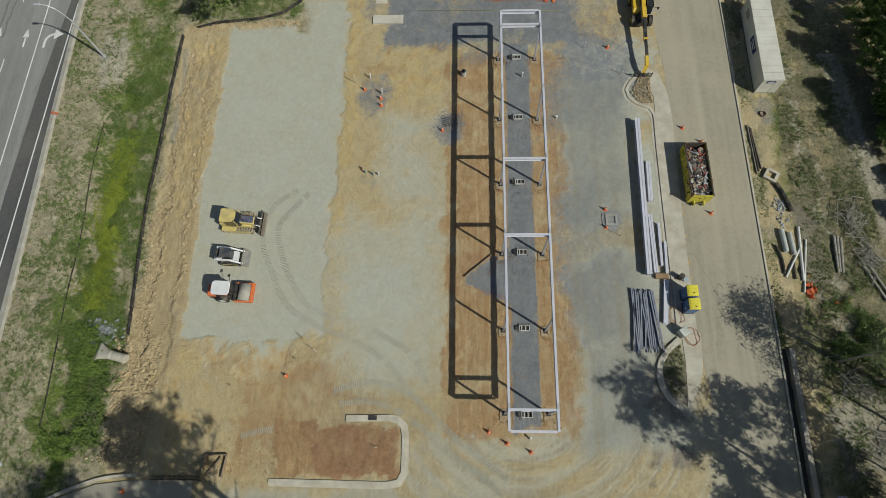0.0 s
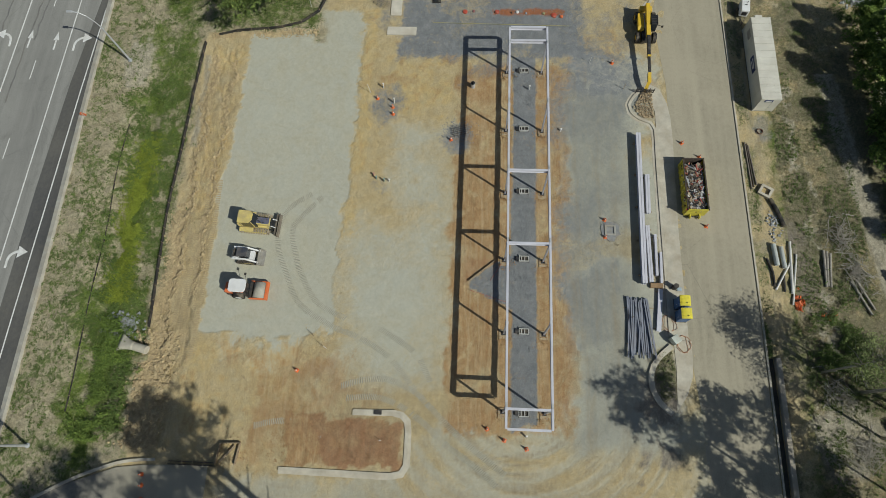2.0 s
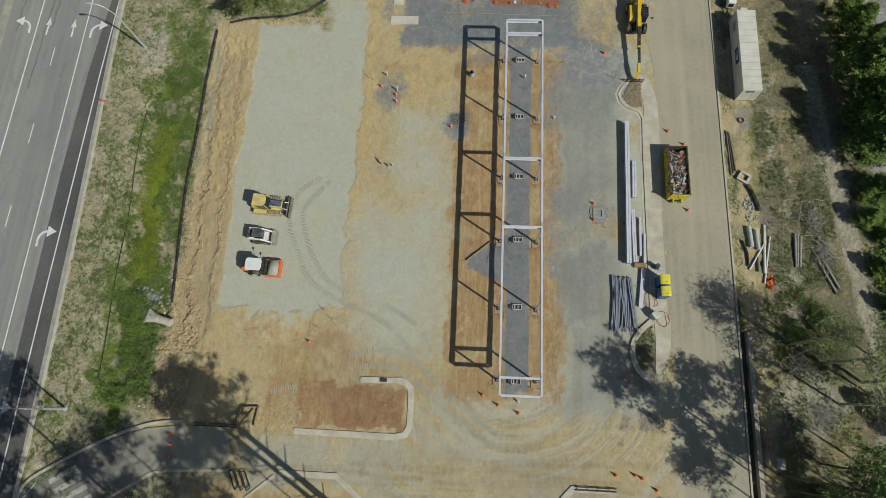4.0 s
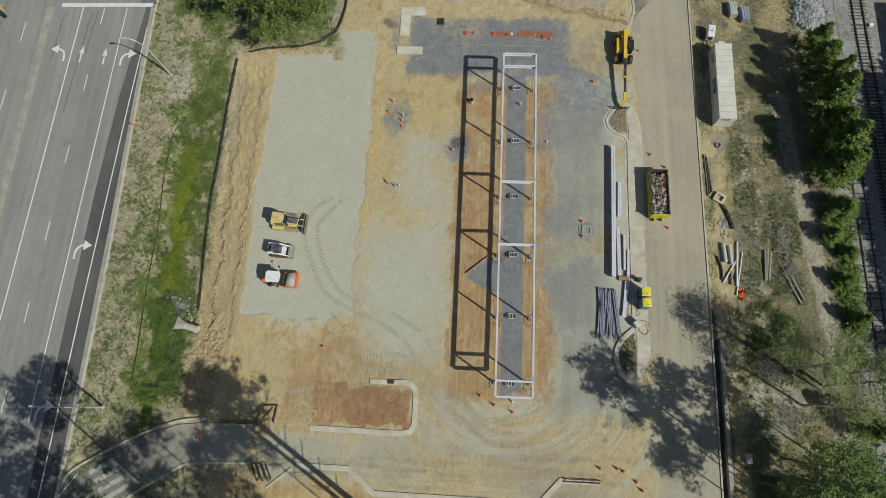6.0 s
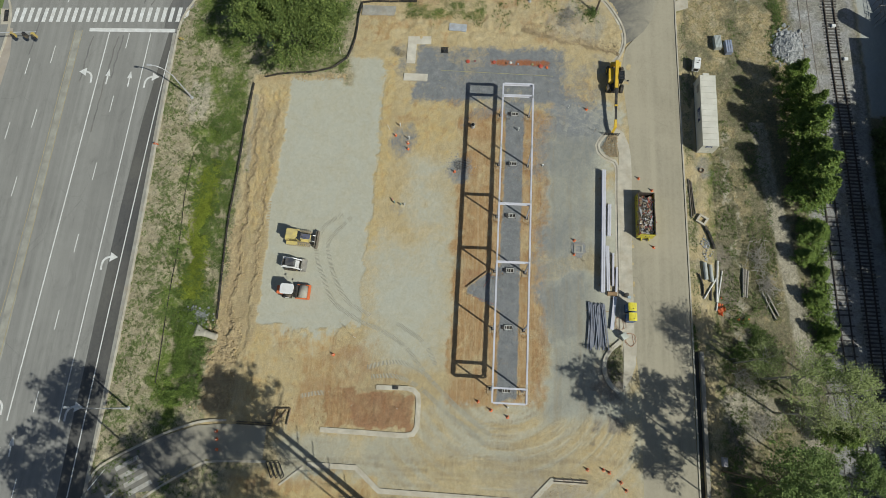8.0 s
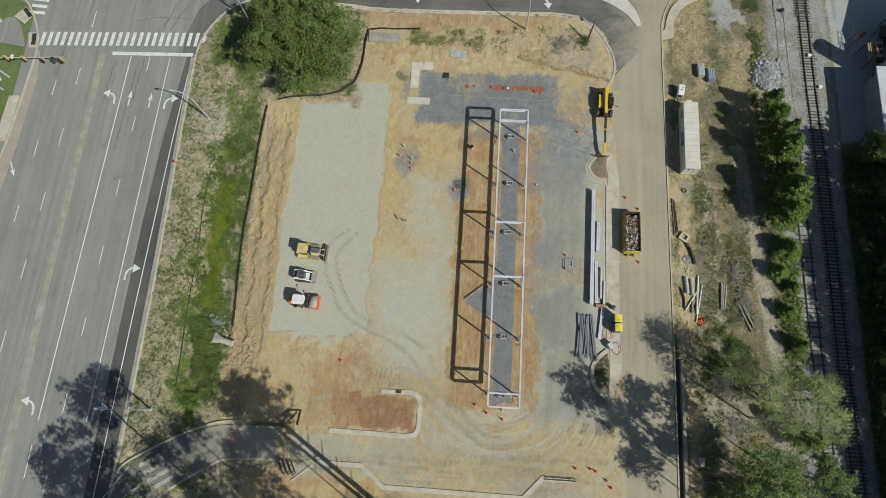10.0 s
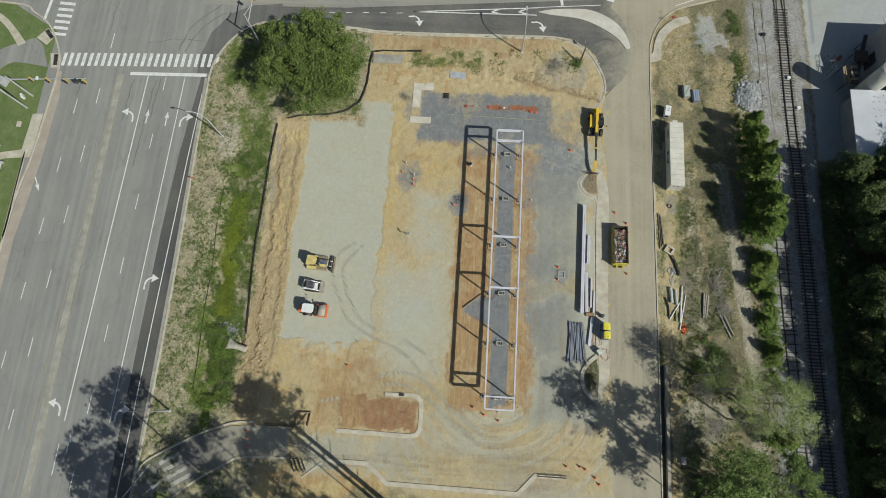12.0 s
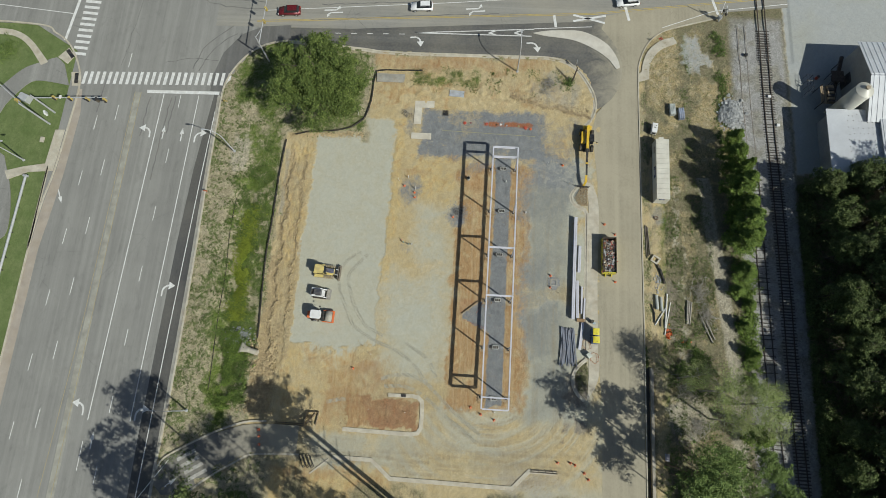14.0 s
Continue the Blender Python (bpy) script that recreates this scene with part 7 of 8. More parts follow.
# ---- outfall, forms, odd steel ----
def outfall(at):
    root = thing("outfall_pipe", "flared pale concrete outfall at the foot of the bank", "pipe outfall", "", at)
    bm = shape()
    n, m = 14, 7
    rows = []
    for i in range(m):
        t = i / (m - 1)
        r, x = 0.42 + 0.55 * t * t, -2.0 * t
        rows.append([bm.verts.new((x, r * math.cos(a), (0.45 - 0.12 * t) + (0.42 + 0.05 * t) * math.sin(a) * (1 if math.sin(a) < 0 else 1 - 0.95 * t))) for a in np.linspace(0, math.tau, n, endpoint=False)])
    for i in range(m - 1):
        for j in range(n):
            bm.faces.new((rows[i][j], rows[i][(j + 1) % n], rows[i + 1][(j + 1) % n], rows[i + 1][j]))
    bmesh.ops.recalc_face_normals(bm, faces=bm.faces)
    bmesh.ops.solidify(bm, geom=bm.faces[:], thickness=0.08)
    part("flared_end", bm, CONCRETE, root, "", True)
    part("barrel", add_bar(shape(), (0, 0, 0.45), (1.6, 0, 0.5), 0.5, sides=18), CONCRETE, root)


outfall(pose(-42.8, 5.6, -0.25, 0, 0, -14))


def formwork(x0, x1, y, depth, label):
    root = thing("formwork", label, "formwork", "timber forms")
    part("board", add_box(shape(), ((x0 + x1) / 2, y, 0.12), (x1 - x0, 0.08, 0.34)), BROWN_WOOD, root)
    part("board", add_box(shape(), ((x0 + x1) / 2, y + 0.32, 0.1), (x1 - x0, 0.06, 0.3)), BROWN_WOOD, root)
    for x in np.arange(x0 + 0.3, x1, 1.2):
        part("stake", add_beam(shape(), (x, y + 0.42, -0.1), (x, y + 0.42, 0.5), 0.06, 0.06), TIMBER, root)
        part("brace", add_beam(shape(), (x, y, 0.28), (x, y + 0.36, 0.28), 0.07, 0.05), TIMBER, root)
    return root


formwork(-36.4, -31.2, -7.0, 0.3, "dark timber kerb form staked along the driveway")
box_form = thing("drain_box_form", "open timber box form for a drain beside the driveway", "formwork", "timber forms")
for a, b_ in (((-31.2, -6.8), (-30.9, -4.6)), ((-29.0, -6.8), (-28.7, -4.5)), ((-30.9, -4.6), (-28.7, -4.5))):
    part("board", add_beam(shape(), (*a, 0.2), (*b_, 0.2), 0.1, 0.5), TIMBER, box_form)
part("plank", add_beam(shape(), (-30.8, -6.6, 0.1), (-29.2, -4.8, 0.35), 0.2, 0.05), TIMBER, box_form)
formwork(9.2, 13.9, -12.0, 0.3, "timber kerb form beside the south kerb")
frame_steel = thing("sign_frame", "dark steel frames leaning on the south verge", "steel frame")
for k in range(3):
    x = -31.4 + 0.75 * k
    for a, b_ in (((x, -11.9), (x + 1.0, -14.0)), ((x + 0.5, -11.9), (x + 1.4, -13.6)), ((x, -11.9), (x + 0.5, -11.9)), ((x + 1.0, -14.0), (x + 1.4, -13.6))):
        part("bar", add_beam(shape(), (*a, 0.2 + 0.1 * k), (*b_, 0.25 + 0.1 * k), 0.1, 0.1), DARK, frame_steel)


def rebar_cage(cx, cy, n, length, turn, label):
    root = thing("rebar_cage", label, "rebar", "rebar cages", pose(cx, cy, 0, 0, 0, turn))
    for k in range(n):
        part("bar", add_bar(shape(), (-length / 2, (k - n / 2) * 0.28, 0.35), (length / 2, (k - n / 2) * 0.28 + 0.1, 0.45 + 0.05 * (k % 2)), 0.025, sides=5), RUST, root)
    for k in range(4):
        part("stirrup", add_bar(shape(), (-length / 2 + 0.3 + k * length / 4.5, -n * 0.16, 0.05), (-length / 2 + 0.3 + k * length / 4.5, n * 0.16, 0.5), 0.022, sides=5), RUST, root)


rebar_cage(-17.6, 54.6, 4, 2.6, -35, "rusty rebar cage beside the footing slab")
rebar_cage(-5.9, 34.6, 5, 2.2, 12, "rusty rebar cage in a stone-lined pit")


def catch_basin(cx, cy):
    root = thing("catch_basin", "square concrete manhole ringed by fresh stone", "manhole", "", pose(cx, cy, 0))
    for x, y, sx, sy in ((0, 0.55, 1.3, 0.2), (0, -0.55, 1.3, 0.2), (-0.55, 0, 0.2, 0.9), (0.55, 0, 0.2, 0.9)):
        part("wall", add_box(shape(), (x, y, 0.06), (sx, sy, 0.3)), CONCRETE_OLD, root)
    part("inside", add_box(shape(), (0, 0, -0.02), (0.9, 0.9, 0.05)), RUST, root, "rusty inside of the manhole")
    rng = np.random.RandomState(9)
    ring = [(r * math.cos(a), r * math.sin(a)) for a, r in zip(np.arange(0, 6.28, 0.42), rng.uniform(1.0, 1.5, 15))]
    part("cloth_skirt", add_prism(shape(), ring, 0.0, [0.05 + 0.05 * v for v in rng.rand(len(ring))]), plain("grey_cloth", (0.25, 0.26, 0.265), 0.85, 0, 0.25, 2.0, 0.2), root, "crumpled grey filter cloth")


catch_basin(12.6, 21.6)
scatter_lumps("basin_spoil", 13, 240, lambda rng, n: (lambda a, r: (12.6 + r * np.cos(a), 21.6 + r * np.sin(a)))(rng.uniform(0, 6.28, n), rng.normal(1.25, 0.3, n)), 0.05, plain("grey_clod", (0.38, 0.37, 0.33), 0.95, 0, 0.3, 1.8, 0), "grey spoil ring about the manhole", "soil")
scatter_lumps("cage_spoil", 14, 420, lambda rng, n: (-6.0 + rng.normal(0, 1.0, n), 34.6 + rng.normal(0, 0.8, n)), 0.08, STONE, "blue-grey stone about the rebar pit", "gravel")
solid("stone_plate", add_box(shape(), (0, 0, 0.3), (3.0, 1.3, 0.2), pose(0, 0, 0, 6, 0, 0)), plain("blue_tarp", (0.4, 0.43, 0.47), 0.7), "pale blue-grey sheet laid on the mound", "sheet", at=pose(-7.8, 59.6, 0.0, 0, 0, -4))
grate = thing("iron_grate", "square black iron grate lying on the stone bed", "grate", "", pose(-9.8, 55.3, 0.05))
for i in range(6):
    part("bar", add_box(shape(), (-0.5 + 0.2 * i, 0, 0.04), (0.08, 1.1, 0.08)), DARK, grate)
for i in range(2):
    part("rail", add_box(shape(), (0, -0.5 + i, 0.04), (1.2, 0.08, 0.09)), DARK, grate)
solid("guide_line", add_beam(shape(), (-10.2, 51.4, 0.15), (8.4, 51.0, 0.15), 0.05, 0.05), plain("yellow_rope", (0.45, 0.42, 0.2), 0.7), "pale yellow string line over the stone", "string line")
scatter_lumps("orange_soil", 15, 160, lambda rng, n: (2.2 + rng.normal(0, 2.4, n), 53.4 + rng.normal(0, 0.35, n)), 0.05, plain("orange_soil", (0.44, 0.17, 0.07), 0.9, 0, 0.3, 2, 0), "orange soil spilled round the tank covers", "soil")
# clay heap with a trench under the shadow of the frame
scatter_lumps("trench_spoil", 16, 260, lambda rng, n: (-2.2 + rng.normal(0, 0.7, n), 13.8 + rng.normal(0, 0.7, n)), 0.035, STONE, "grey stone spilled over the clay", "gravel")

# tyre marks: ribs thrown up between the cleats of wide tyres
def tyre_track(points, seed, width=0.72, pitch=0.2):
    path = smooth_path(points, pitch)
    rng = np.random.RandomState(seed)
    quad = []
    for a, b_ in zip(path, path[1:]):
        if value_noise(np.array([a.x]), np.array([a.y]), 0.6, 41)[0] < 0.31:
            continue
        d = (b_ - a).normalized()
        n = Vector((-d.y, d.x, 0))
        w, high = width * rng.uniform(0.42, 0.5), rng.uniform(0.025, 0.045)
        foot, top = Vector((0, 0, 0.012)), Vector((0, 0, 0.012 + high))
        p, q = a + n * w + d * 0.05, a - n * w - d * 0.05
        quad.append([tuple(p - d * 0.055 + foot), tuple(q - d * 0.055 + foot), tuple(q + top), tuple(p + top)])
        quad.append([tuple(p + top), tuple(q + top), tuple(q + d * 0.055 + foot), tuple(p + d * 0.055 + foot)])
    return quad


marks = []
for pts in (
    [(-24.2, 25.4), (-26.6, 23.6), (-27.6, 21.4), (-27.6, 18.6), (-26.0, 14.8), (-24.0, 11.3), (-19.9, 8.8), (-16.4, 7.5), (-12.8, 5.3), (-9.8, 1.9)],
    [(-22.8, 25.0), (-24.5, 23.0), (-26.0, 20.6), (-25.2, 17.2), (-24.2, 14.9), (-22.0, 11.6), (-18.3, 9.7)],
    [(-14.2, 8.7), (-11.5, 7.1), (-9.7, 5.7), (-8.1, 2.8)],
    [(-18.1, 2.1), (-15.4, 2.9), (-12.6, 2.9), (-9.8, 1.7), (-8.4, 0.5), (-5.0, -2.6), (-2.0, -4.9), (0.4, -6.6)],
    [(-17.4, 0.8), (-14.1, 1.0), (-11.3, 0.1), (-8.5, -1.7), (-6.3, -3.6), (-3.1, -5.7), (-0.5, -7.8)],
    [(-21.4, -1.7), (-18.0, -2.3), (-14.9, -3.2), (-12.0, -3.6)], [(-21.0, -3.4), (-17.6, -4.2), (-14.0, -4.6)],
    [(-27.5, -2.6), (-25.0, -2.0), (-22.6, -2.1)]):
    marks += tyre_track(pts, len(marks))
tagged(new("tyre_marks", quads("tyre_marks", marks, plain("pressed_soil", (0.4, 0.385, 0.315), 0.95, 0, 0.2, 2.0, 0.1))), "ribbed tyre marks pressed into the stone", "tyre marks", "", "stuff")
belt = []
for gx in (-36.3, -37.0, -37.7, -38.4, -39.1):
    belt += [[(gx - 0.27, y, 0.015), (gx + 0.27, y + 0.02, 0.015), (gx + 0.27, y + 0.13, 0.055), (gx - 0.27, y + 0.11, 0.055)] for y in np.arange(3.5 + 0.8 * abs(gx + 37.5), 27.0 if gx > -38 else 20.0, 0.25)]
belt = [[(x + 0.35 * math.sin(y * 0.09), y, z + float(terrain(x, y))) for x, y, z in q] for q in belt]
tagged(new("crawler_marks", quads("crawler_marks", belt, plain("pressed_tan", (0.43, 0.34, 0.2), 0.95, 0, 0.2, 2.0, 0.0))), "crawler track marks pressed into tan soil", "track marks", "", "stuff")

# ---- street furniture ----
def street_lamp(base, height, arm, turn, label="grey steel street lamp with a curved arm"):
    root = thing("street_lamp", label, "street lamp", "street lamps", pose(base[0], base[1], 0, 0, 0, turn))
    part("pole", add_bar(shape(), (0, 0, 0), (0, 0, height * 0.76), 0.15, 0.1, 10), GALV, root)
    part("base_flange", add_bar(shape(), (0, 0, 0), (0, 0, 0.12), 0.28, sides=12), GALV, root)
    pts = [(0, 0, height * 0.75), (arm * 0.12, 0, height * 0.86), (arm * 0.35, 0, height * 0.97), (arm * 0.65, 0, height + 0.3), (arm, 0, height + 0.5)]
    bm = shape()
    for a, b_ in zip(pts, pts[1:]):
        add_bar(bm, a, b_, 0.07, sides=8)
    arm_ob = part("arm", bm, GALV, root)
    part("lamp_head", add_box(shape(), (arm + 0.3, 0, height + 0.5), (0.75, 0.32, 0.16), None, 0.06), GALV, arm_ob)


street_lamp((-51.8, 44.8), 9.2, 2.0, 180)
street_lamp((-52.8, -5.8), 9.2, 2.6, 180)
street_lamp((4.3, 65.4), 9.0, 2.6, 92)
street_lamp((-94.8, 40.6), 9.0, 2.2, 0)


def sign_post(x, y, turn, material, label, h=2.3):
    root = thing("road_sign", label, "sign", "road signs", pose(x, y, 0, 0, 0, turn))
    part("post", add_bar(shape(), (0, 0, 0), (0, 0, h), 0.035, sides=8), GALV, root)
    part("plate", add_box(shape(), (0.03, 0, h - 0.3), (0.03, 0.75, 0.75), pose(0, 0, 0, 45, 0, 0)), material, root)


sign_post(33.0, 73.0, 80, RED, "small red road sign on a post at the corner")
sign_post(-54.9, 55.2, 90, PAINT_Y, "small yellow marker sign on the verge", 1.4)
sign_post(-56.0, 35.8, 90, ORANGE, "leaning orange marker post beside the kerb", 1.0)
sign_post(16.1, 67.0, 0, GALV, "grey sign on a post beside the kerb")


def mast_arm_signal():
    root = thing("traffic_signal", "grey mast-arm traffic signal with yellow signal heads", "traffic signal", "traffic signals")
    part("pole", add_bar(shape(), (-90.8, 51.4, 0), (-90.8, 51.4, 7.2), 0.2, 0.15, 12), GALV, root)
    part("arm", add_bar(shape(), (-90.9, 51.4, 6.2), (-75.8, 51.9, 6.8), 0.13, 0.07, 10), GALV, root)
    for k, x in enumerate((-86.6, -83.4, -79.9, -77.9, -76.4)):
        head = part("signal_head", add_box(shape(), (x, 51.6, 6.3), (0.42, 0.4, 1.15), None, 0.04), PAINT_Y if k != 3 else DARK, root, "yellow signal head")
        part("visor", add_box(shape(), (x, 51.35, 6.3), (0.3, 0.25, 1.0)), BLACK, head)
    part("camera_box", add_box(shape(), (-85.0, 51.5, 6.9), (0.35, 0.7, 0.35), None, 0.05), WHITE, root)
    return root


mast_arm_signal()
second = thing("signal_pole", "tall grey signal pole with a long arm over the lawn", "traffic signal", "traffic signals")
part("pole", add_bar(shape(), (-91.3, 48.8, 0), (-91.3, 48.8, 8.8), 0.2, 0.15, 12), GALV, second)
part("arm", add_bar(shape(), (-91.3, 48.8, 6.8), (-103.0, 57.5, 7.4), 0.13, 0.07, 10), GALV, second)
part("signal_head", add_box(shape(), (-93.4, 50.3, 6.9), (0.5, 0.45, 1.1), None, 0.04), PAINT_Y, second)

north = thing("signal_pole", "tall signal pole with span arm at the oak corner", "traffic signal", "traffic signals")
part("pole", add_bar(shape(), (-47.6, 65.4, 0), (-47.6, 65.4, 8.6), 0.17, 0.12, 12), GALV, north)
part("arm", add_bar(shape(), (-47.6, 65.4, 6.4), (-47.2, 76.6, 6.9), 0.11, 0.06, 10), GALV, north)
part("lamp_arm", add_bar(shape(), (-47.6, 65.4, 8.4), (-46.6, 66.9, 8.9), 0.06, sides=8), GALV, north)
for y in (70.5, 73.4, 76.0):
    part("signal_head", add_box(shape(), (-47.35, y, 6.3), (0.4, 0.42, 1.1), None, 0.04), PAINT_Y, north)


def cabinet_box(x, y, sx, sy, h, label, material=GALV, turn=0):
    solid("utility_cabinet", add_box(shape(), (0, 0, h / 2), (sx, sy, h), None, 0.04), material, label, "cabinet", "utility cabinets", at=pose(x, y, 0, 0, 0, turn))


cabinet_box(-97.3, 54.0, 2.0, 1.5, 1.5, "grey signal control cabinet on the lawn", GALV, -20)
cabinet_box(-91.9, 45.2, 0.7, 1.1, 0.4, "low pale utility box in the lawn", CONCRETE)
cabinet_box(-92.4, 51.0, 0.4, 0.9, 0.9, "small white utility box on the lawn", WHITE, 30)
cabinet_box(-39.6, 55.2, 1.0, 1.4, 0.9, "small green utility box under the oak", plain("utility_green", (0.06, 0.1, 0.06), 0.5))


def crossing_signal(x, y, turn):
    root = thing("crossing_signal", "railway crossing signal mast with crossbuck boards", "rail signal", "", pose(x, y, 0, 0, 0, turn))
    part("mast", add_bar(shape(), (0, 0, 0), (0, 0, 4.4), 0.1, sides=10), GALV, root)
    part("mechanism", add_box(shape(), (0, 0.3, 0.9), (0.6, 0.7, 0.9), None, 0.04), GALV, root)
    for a in (-45, 45):
        part("crossbuck", add_box(shape(), (0.1, 0, 3.9), (0.04, 1.5, 0.2), pose(0, 0, 0, a, 0, 0)), WHITE, root)
    for s in (-0.45, 0.45):
        part("lamp", add_bar(shape(), (0.05, s, 2.9), (0.3, s, 2.9), 0.3, sides=14), BLACK, root)
    part("gate_arm", add_beam(shape(), (-0.2, 0.2, 1.1), (-1.0, 0.5, 6.0), 0.1, 0.08), WHITE, root, "raised white gate arm")


crossing_signal(45.6, 79.0, 20)


# ---- railway ----
def rail_line(name, centre, label, ties=True, seed=1):
    root = thing(name, label, "railway track", "railway tracks")
    path = smooth_path(centre, 3.0)
    for side in (-0.75, 0.75):
        if ties:
            part("rail", add_strip(shape(), path, side + 0.07, side - 0.07, 0.12, 0.32), RUST, root, "rusty steel rail")
            continue
        sunk, clear = [p for p in path if p.y > 44], [p for p in path if p.y < 47.5]
        part("rail", add_strip(shape(), sunk, side + 0.05, side - 0.05, 0.12, 0.165), plain("buried_rail", (0.25, 0.22, 0.19), 0.8, 0.1, 0.3, 2.0, 0.2), root, "half-buried rusty rail")
        part("rail", add_strip(shape(), clear, side + 0.075, side - 0.075, 0.1, 0.27), plain("dull_rail", (0.085, 0.07, 0.062), 0.8, 0.1, 0.3, 2.0, 0.0), root, "dark rusty steel rail")
    return root, path


main_line, main_path = rail_line("railway_track", [(54.2, 400), (54.2, 120), (54.3, 80), (54.35, 58), (54.8, 40), (55.0, 20), (55.0, 6), (55.4, -11), (56.0, -40), (58, -120), (64, -400)], "railway track with rusty rails on dark timber sleepers")
side_line, side_path = rail_line("railway_siding", [(50.1, 78), (50.2, 60), (50.7, 46), (50.95, 24), (51.2, 7), (51.6, -8), (52.6, -40), (55, -90)], "half-buried railway siding with rusty rails", False)


SLEEPER = plain("grey_sleeper", (0.1, 0.09, 0.082), 0.9, 0, 0.4, 2.5, 0.0)


def sleepers(path, parent, y0, y1, pitch, seed, z):
    rng = np.random.RandomState(seed)
    kept = mesh_of("sleeper", add_box(shape(), (0, 0, 0), (2.6, 0.23, 0.16), None, 0.012), SLEEPER)
    y = y1
    pts = [(p.x, p.y) for p in path]
    ys, xs = np.array([p[1] for p in pts]), np.array([p[0] for p in pts])
    order = np.argsort(ys)
    while y > y0:
        ob = new("sleeper", kept)
        ob.parent = parent
        ob.matrix_basis = pose(float(np.interp(y, ys[order], xs[order])) + rng.uniform(-0.08, 0.08), y, z + rng.uniform(-0.03, 0.03) - (0.1 if y > 44 and rng.rand() < 0.7 else 0.0), 0, 0, rng.uniform(-2.5, 2.5))
        y -= pitch * (1 + rng.uniform(-0.12, 0.12))


sleepers(main_path, main_line, -36, 77, 0.56, 3, 0.165)
sleepers(side_path, side_line, -30, 44, 0.74, 4, 0.05)
scatter_lumps("ballast", 21, 7000, strip_places(48.6, 58.2, -16, 60), 0.07, plain("ballast_stone", (0.4, 0.39, 0.37), 0.95, 0, 0.4, 2.5, 0), "grey ballast stone along the tracks", "ballast")
for x, y in ((54.6, 62.0), (55.9, 55.8), (50.6, 71.2)):
    solid("trackside_box", add_box(shape(), (0, 0, 0.25), (0.6, 0.5, 0.5), None, 0.03), WHITE if y < 70 else DARK, "small box beside the rails", "box", "trackside boxes", at=pose(x, y, 0.05))


# ---- works building beyond the tracks ----
def works():
    root = thing("works_building", "works building with white ribbed metal roofs and grey walls", "building")
    part("wall", add_box(shape(), (68.0, 50.4, 2.8), (9.0, 12.6, 5.6)), WALL_G, root)
    roof = add_box(shape(), (67.6, 50.3, 5.94), (11.3, 13.0, 0.2), pose(0, 0, 0, 0, -2, 0), 0.03)
    low = part("roof", roof, ROOF_W, root, "low white metal roof with rust spots")
    rng = np.random.RandomState(6)
    for k in range(90):
        x, y = 65.7 + (k % 9) * 0.86 + rng.uniform(-0.15, 0.15), 44.3 + (k // 9) * 1.25 + rng.uniform(-0.2, 0.2)
        part("roof_fixing", add_box(shape(), (x, y, 6.1 + (x - 67.6) * 0.035), (0.09, 0.12, 0.05)), RUST, low)
    part("wall", add_box(shape(), (81, 62.5, 3.4), (24.0, 15.0, 6.8)), WALL_G, root)
    for s, y in ((-1, 58.4), (1, 66.6)):
        slope = part("roof", add_box(shape(), (82, y, 7.8), (26.4, 9.0, 0.1), pose(0, 0, 0, s * -16, 0, 0)), ROOF_W, root, "pitched white ribbed metal roof")
        for k in range(26):
            part("roof_rib", add_box(shape(), (69.4 + k, y, 7.87), (0.12, 9.0, 0.1), pose(0, 0, 0, s * -16, 0, 0)), ROOF_W, slope)
    gable = part("gable", add_profile(shape(), [(54.7 - 62.5, 6.7), (70.3 - 62.5, 6.7), (0, 9.0)], -0.1, 0.1), WALL_G, root)
    gable.matrix_basis = pose(69.1, 62.5, 0, 0, 0, 90)
    part("wall", add_box(shape(), (82.6, 49.0, 3.3), (22.0, 11.2, 6.6)), WALL_G, root)
    south = part("roof", add_box(shape(), (82.4, 49.0, 6.75), (22.8, 11.3, 0.16), None, 0.03), ROOF_W, root, "flat white ribbed metal roof")
    for k in range(28):
        part("roof_rib", add_box(shape(), (71.4 + 0.8 * k, 49.0, 6.86), (0.07, 11.2, 0.06)), ROOF_W, south)
    part("door", add_box(shape(), (68.95, 65.4, 1.6), (0.1, 2.2, 3.2)), DARK, root)
    win = part("window", add_box(shape(), (68.95, 60.2, 4.2), (0.1, 1.4, 1.0)), GLASS, root)
    part("window_frame", add_box(shape(), (68.9, 60.2, 4.2), (0.06, 1.6, 0.1)), WHITE, win)
    return root


works()
silo = thing("silo", "tall pale steel silo with a conical top beside the works", "silo", "", pose(66.2, 58.2, 0))
part("shell", add_bar(shape(), (0, 0, 1.5), (0, 0, 10.6), 1.55, sides=32), plain("silo_paint", (0.55, 0.54, 0.48), 0.5, 0.1, 0.12, 0.6, 0.1), silo, "", True)
part("cone_top", add_bar(shape(), (0, 0, 10.6), (0, 0, 11.3), 1.6, 0.35, 32), plain("silo_paint", (0.55, 0.54, 0.48)), silo)
part("cap", add_bar(shape(), (0, 0, 11.3), (0, 0, 11.6), 0.38, sides=16), plain("silo_cap", (0.4, 0.33, 0.24), 0.6), silo)
for a in range(4):
    part("leg", add_bar(shape(), (1.3 * math.cos(a * 1.57 + 0.8), 1.3 * math.sin(a * 1.57 + 0.8), 0), (1.3 * math.cos(a * 1.57 + 0.8), 1.3 * math.sin(a * 1.57 + 0.8), 1.6), 0.1), GALV, silo)
tower = thing("work_platform", "steel and timber loading platform beside the silo", "platform", "", pose(64.6, 61.6, 0))
for x in (-1.2, 1.2):
    for y in (-1.8, 1.8):
        part("post", add_bar(shape(), (x, y, 0), (x, y, 3.4), 0.09), DARK, tower)
